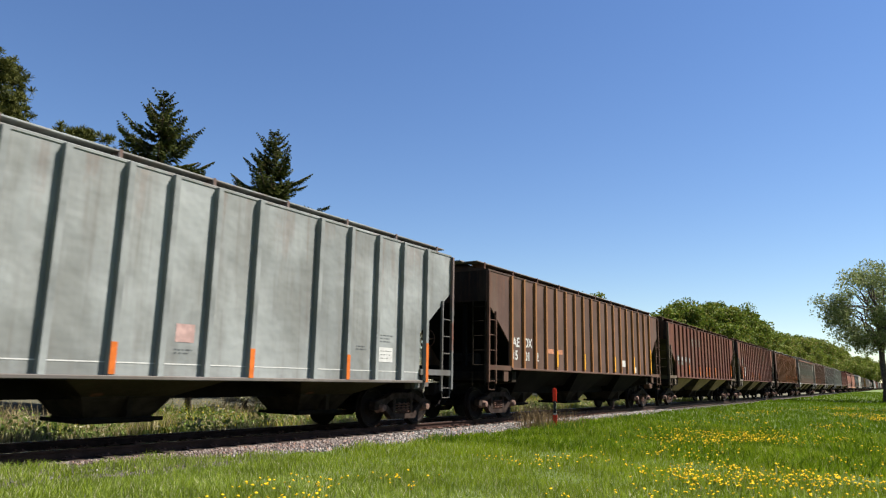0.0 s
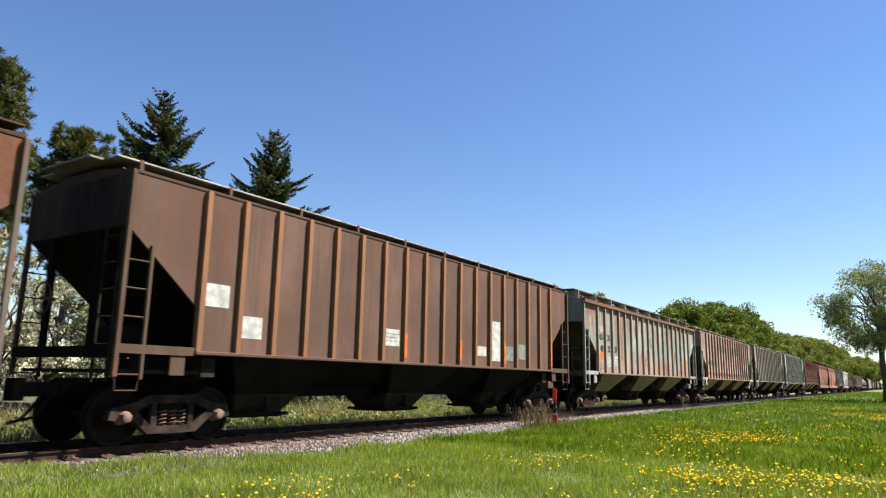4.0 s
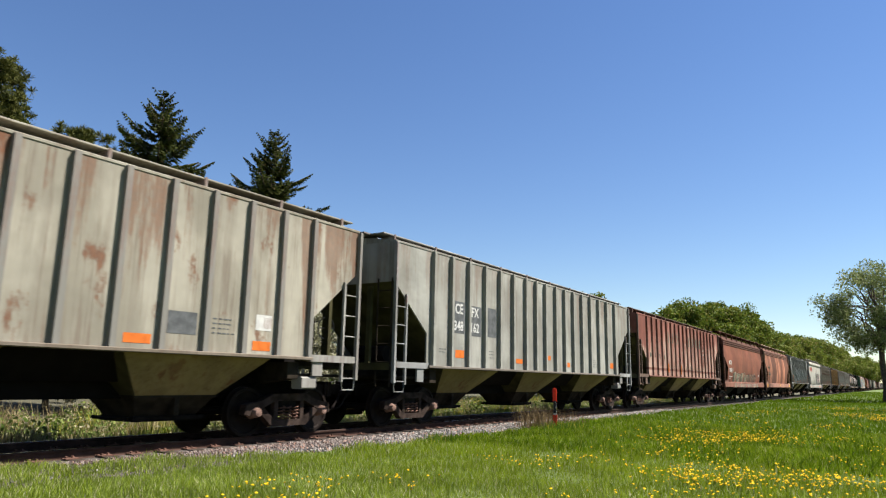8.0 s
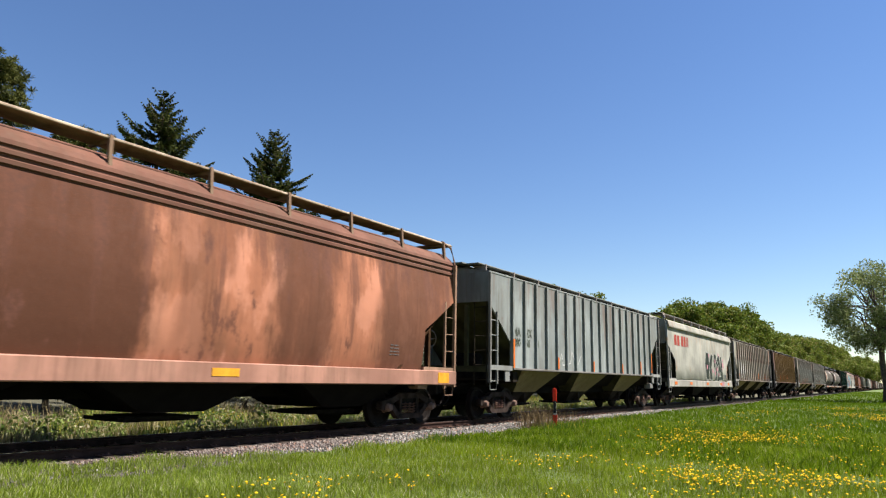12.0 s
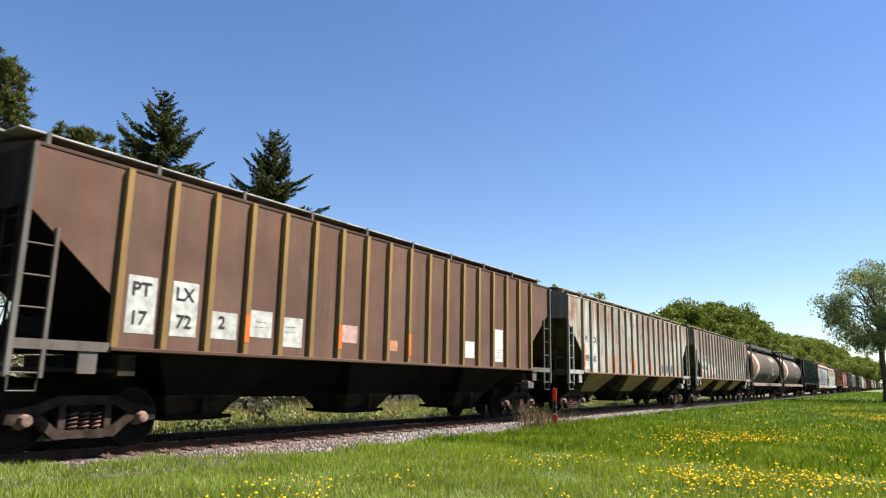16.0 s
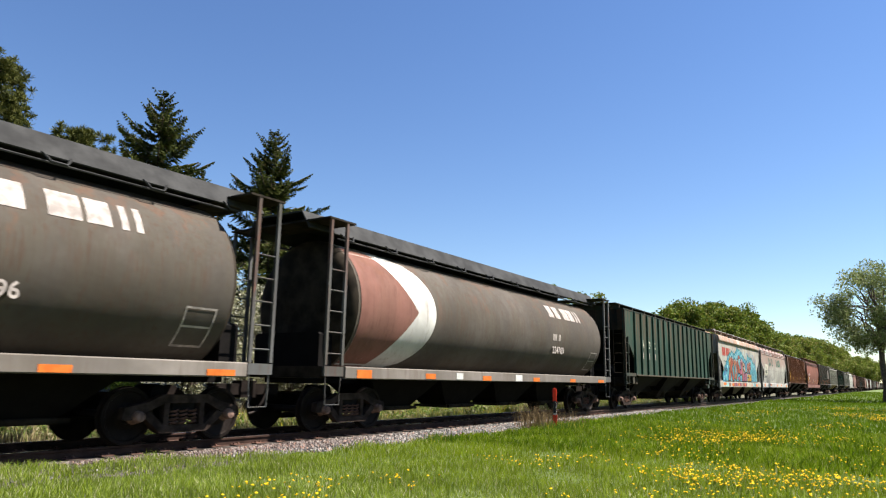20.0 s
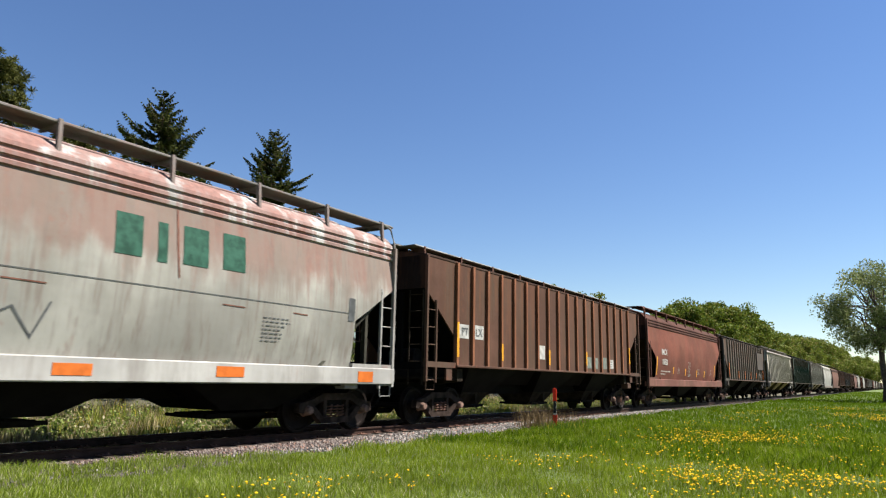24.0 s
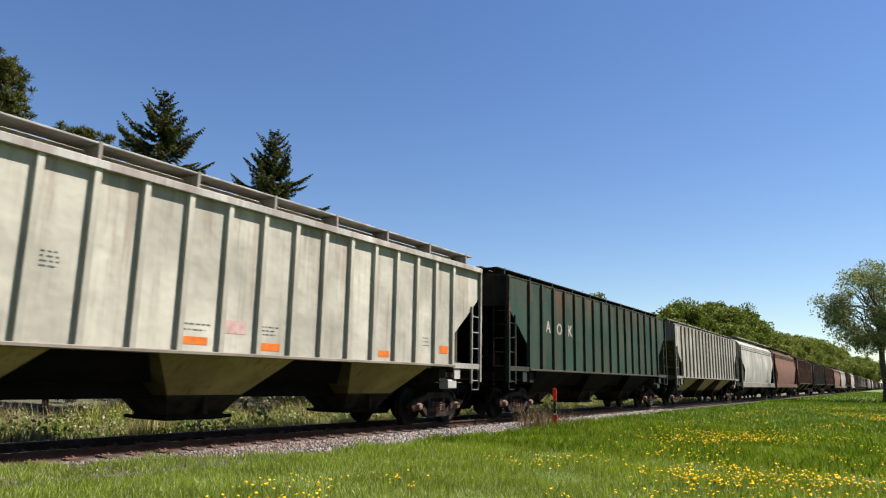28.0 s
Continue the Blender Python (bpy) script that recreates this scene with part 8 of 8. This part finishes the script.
def cars_far():
    """Cars that stay far up the track."""
    tones = [("s", PALE, "cream smooth-sided hopper car far up the track"), ("s", (0.2, 0.09, 0.065), "red-brown smooth-sided hopper car far up the track"), ("r", BROWN, "dark brown ribbed hopper car far up the track"), ("r", (0.26, 0.22, 0.18), "tan ribbed hopper car far up the track"), ("r", RED, "rust-red ribbed hopper car far up the track"), ("r", BROWN, "dark brown ribbed hopper car far up the track"), ("r", GREY, "grey ribbed hopper car far up the track"), ("r", (0.15, 0.10, 0.08), "brown ribbed hopper car far up the track"), ("s", GREY, "grey smooth-sided hopper car far up the track"), ("r", (0.07, 0.07, 0.065), "black ribbed hopper car far up the track"), ("r", GREY, "grey ribbed hopper car far up the track")]
    kits = [kit(40 + i, col, rust=0.25, streak=0.4) for i, (k, col, lab) in enumerate(tones)]
    x = START[30]
    for n in range(30, 66):
        i = (n * 7 + (n // 11) * 3) % len(tones) if n > 32 else n - 30
        kind, col, lab = tones[i]
        if kind == "s":
            smooth_car(x, lab, kits[i], simple=True)
            x += 17.3
        else:
            ribbed_car(x, lab, kits[i], zt=4.32, simple=True)
            x += 18.5


# ---- the place ----
ground_sheet()
bed = track()
ballast_stones()
plants()
marker_post()
cars_first()
cars_second()
cars_third()
cars_far()
ties(bed)


def motions():
    times_at = [0.0, 2.0, 4.0, 6.0, 8.0, 10.0, 12.0, 14.0, 16.0, 18.0, 20.0, 22.0, 24.0, 26.0, 28.0]
    for car, x, wheels in CARS:
        walk(car, [(t, pose(x - travel(t), 0, 0)) for t in times_at])
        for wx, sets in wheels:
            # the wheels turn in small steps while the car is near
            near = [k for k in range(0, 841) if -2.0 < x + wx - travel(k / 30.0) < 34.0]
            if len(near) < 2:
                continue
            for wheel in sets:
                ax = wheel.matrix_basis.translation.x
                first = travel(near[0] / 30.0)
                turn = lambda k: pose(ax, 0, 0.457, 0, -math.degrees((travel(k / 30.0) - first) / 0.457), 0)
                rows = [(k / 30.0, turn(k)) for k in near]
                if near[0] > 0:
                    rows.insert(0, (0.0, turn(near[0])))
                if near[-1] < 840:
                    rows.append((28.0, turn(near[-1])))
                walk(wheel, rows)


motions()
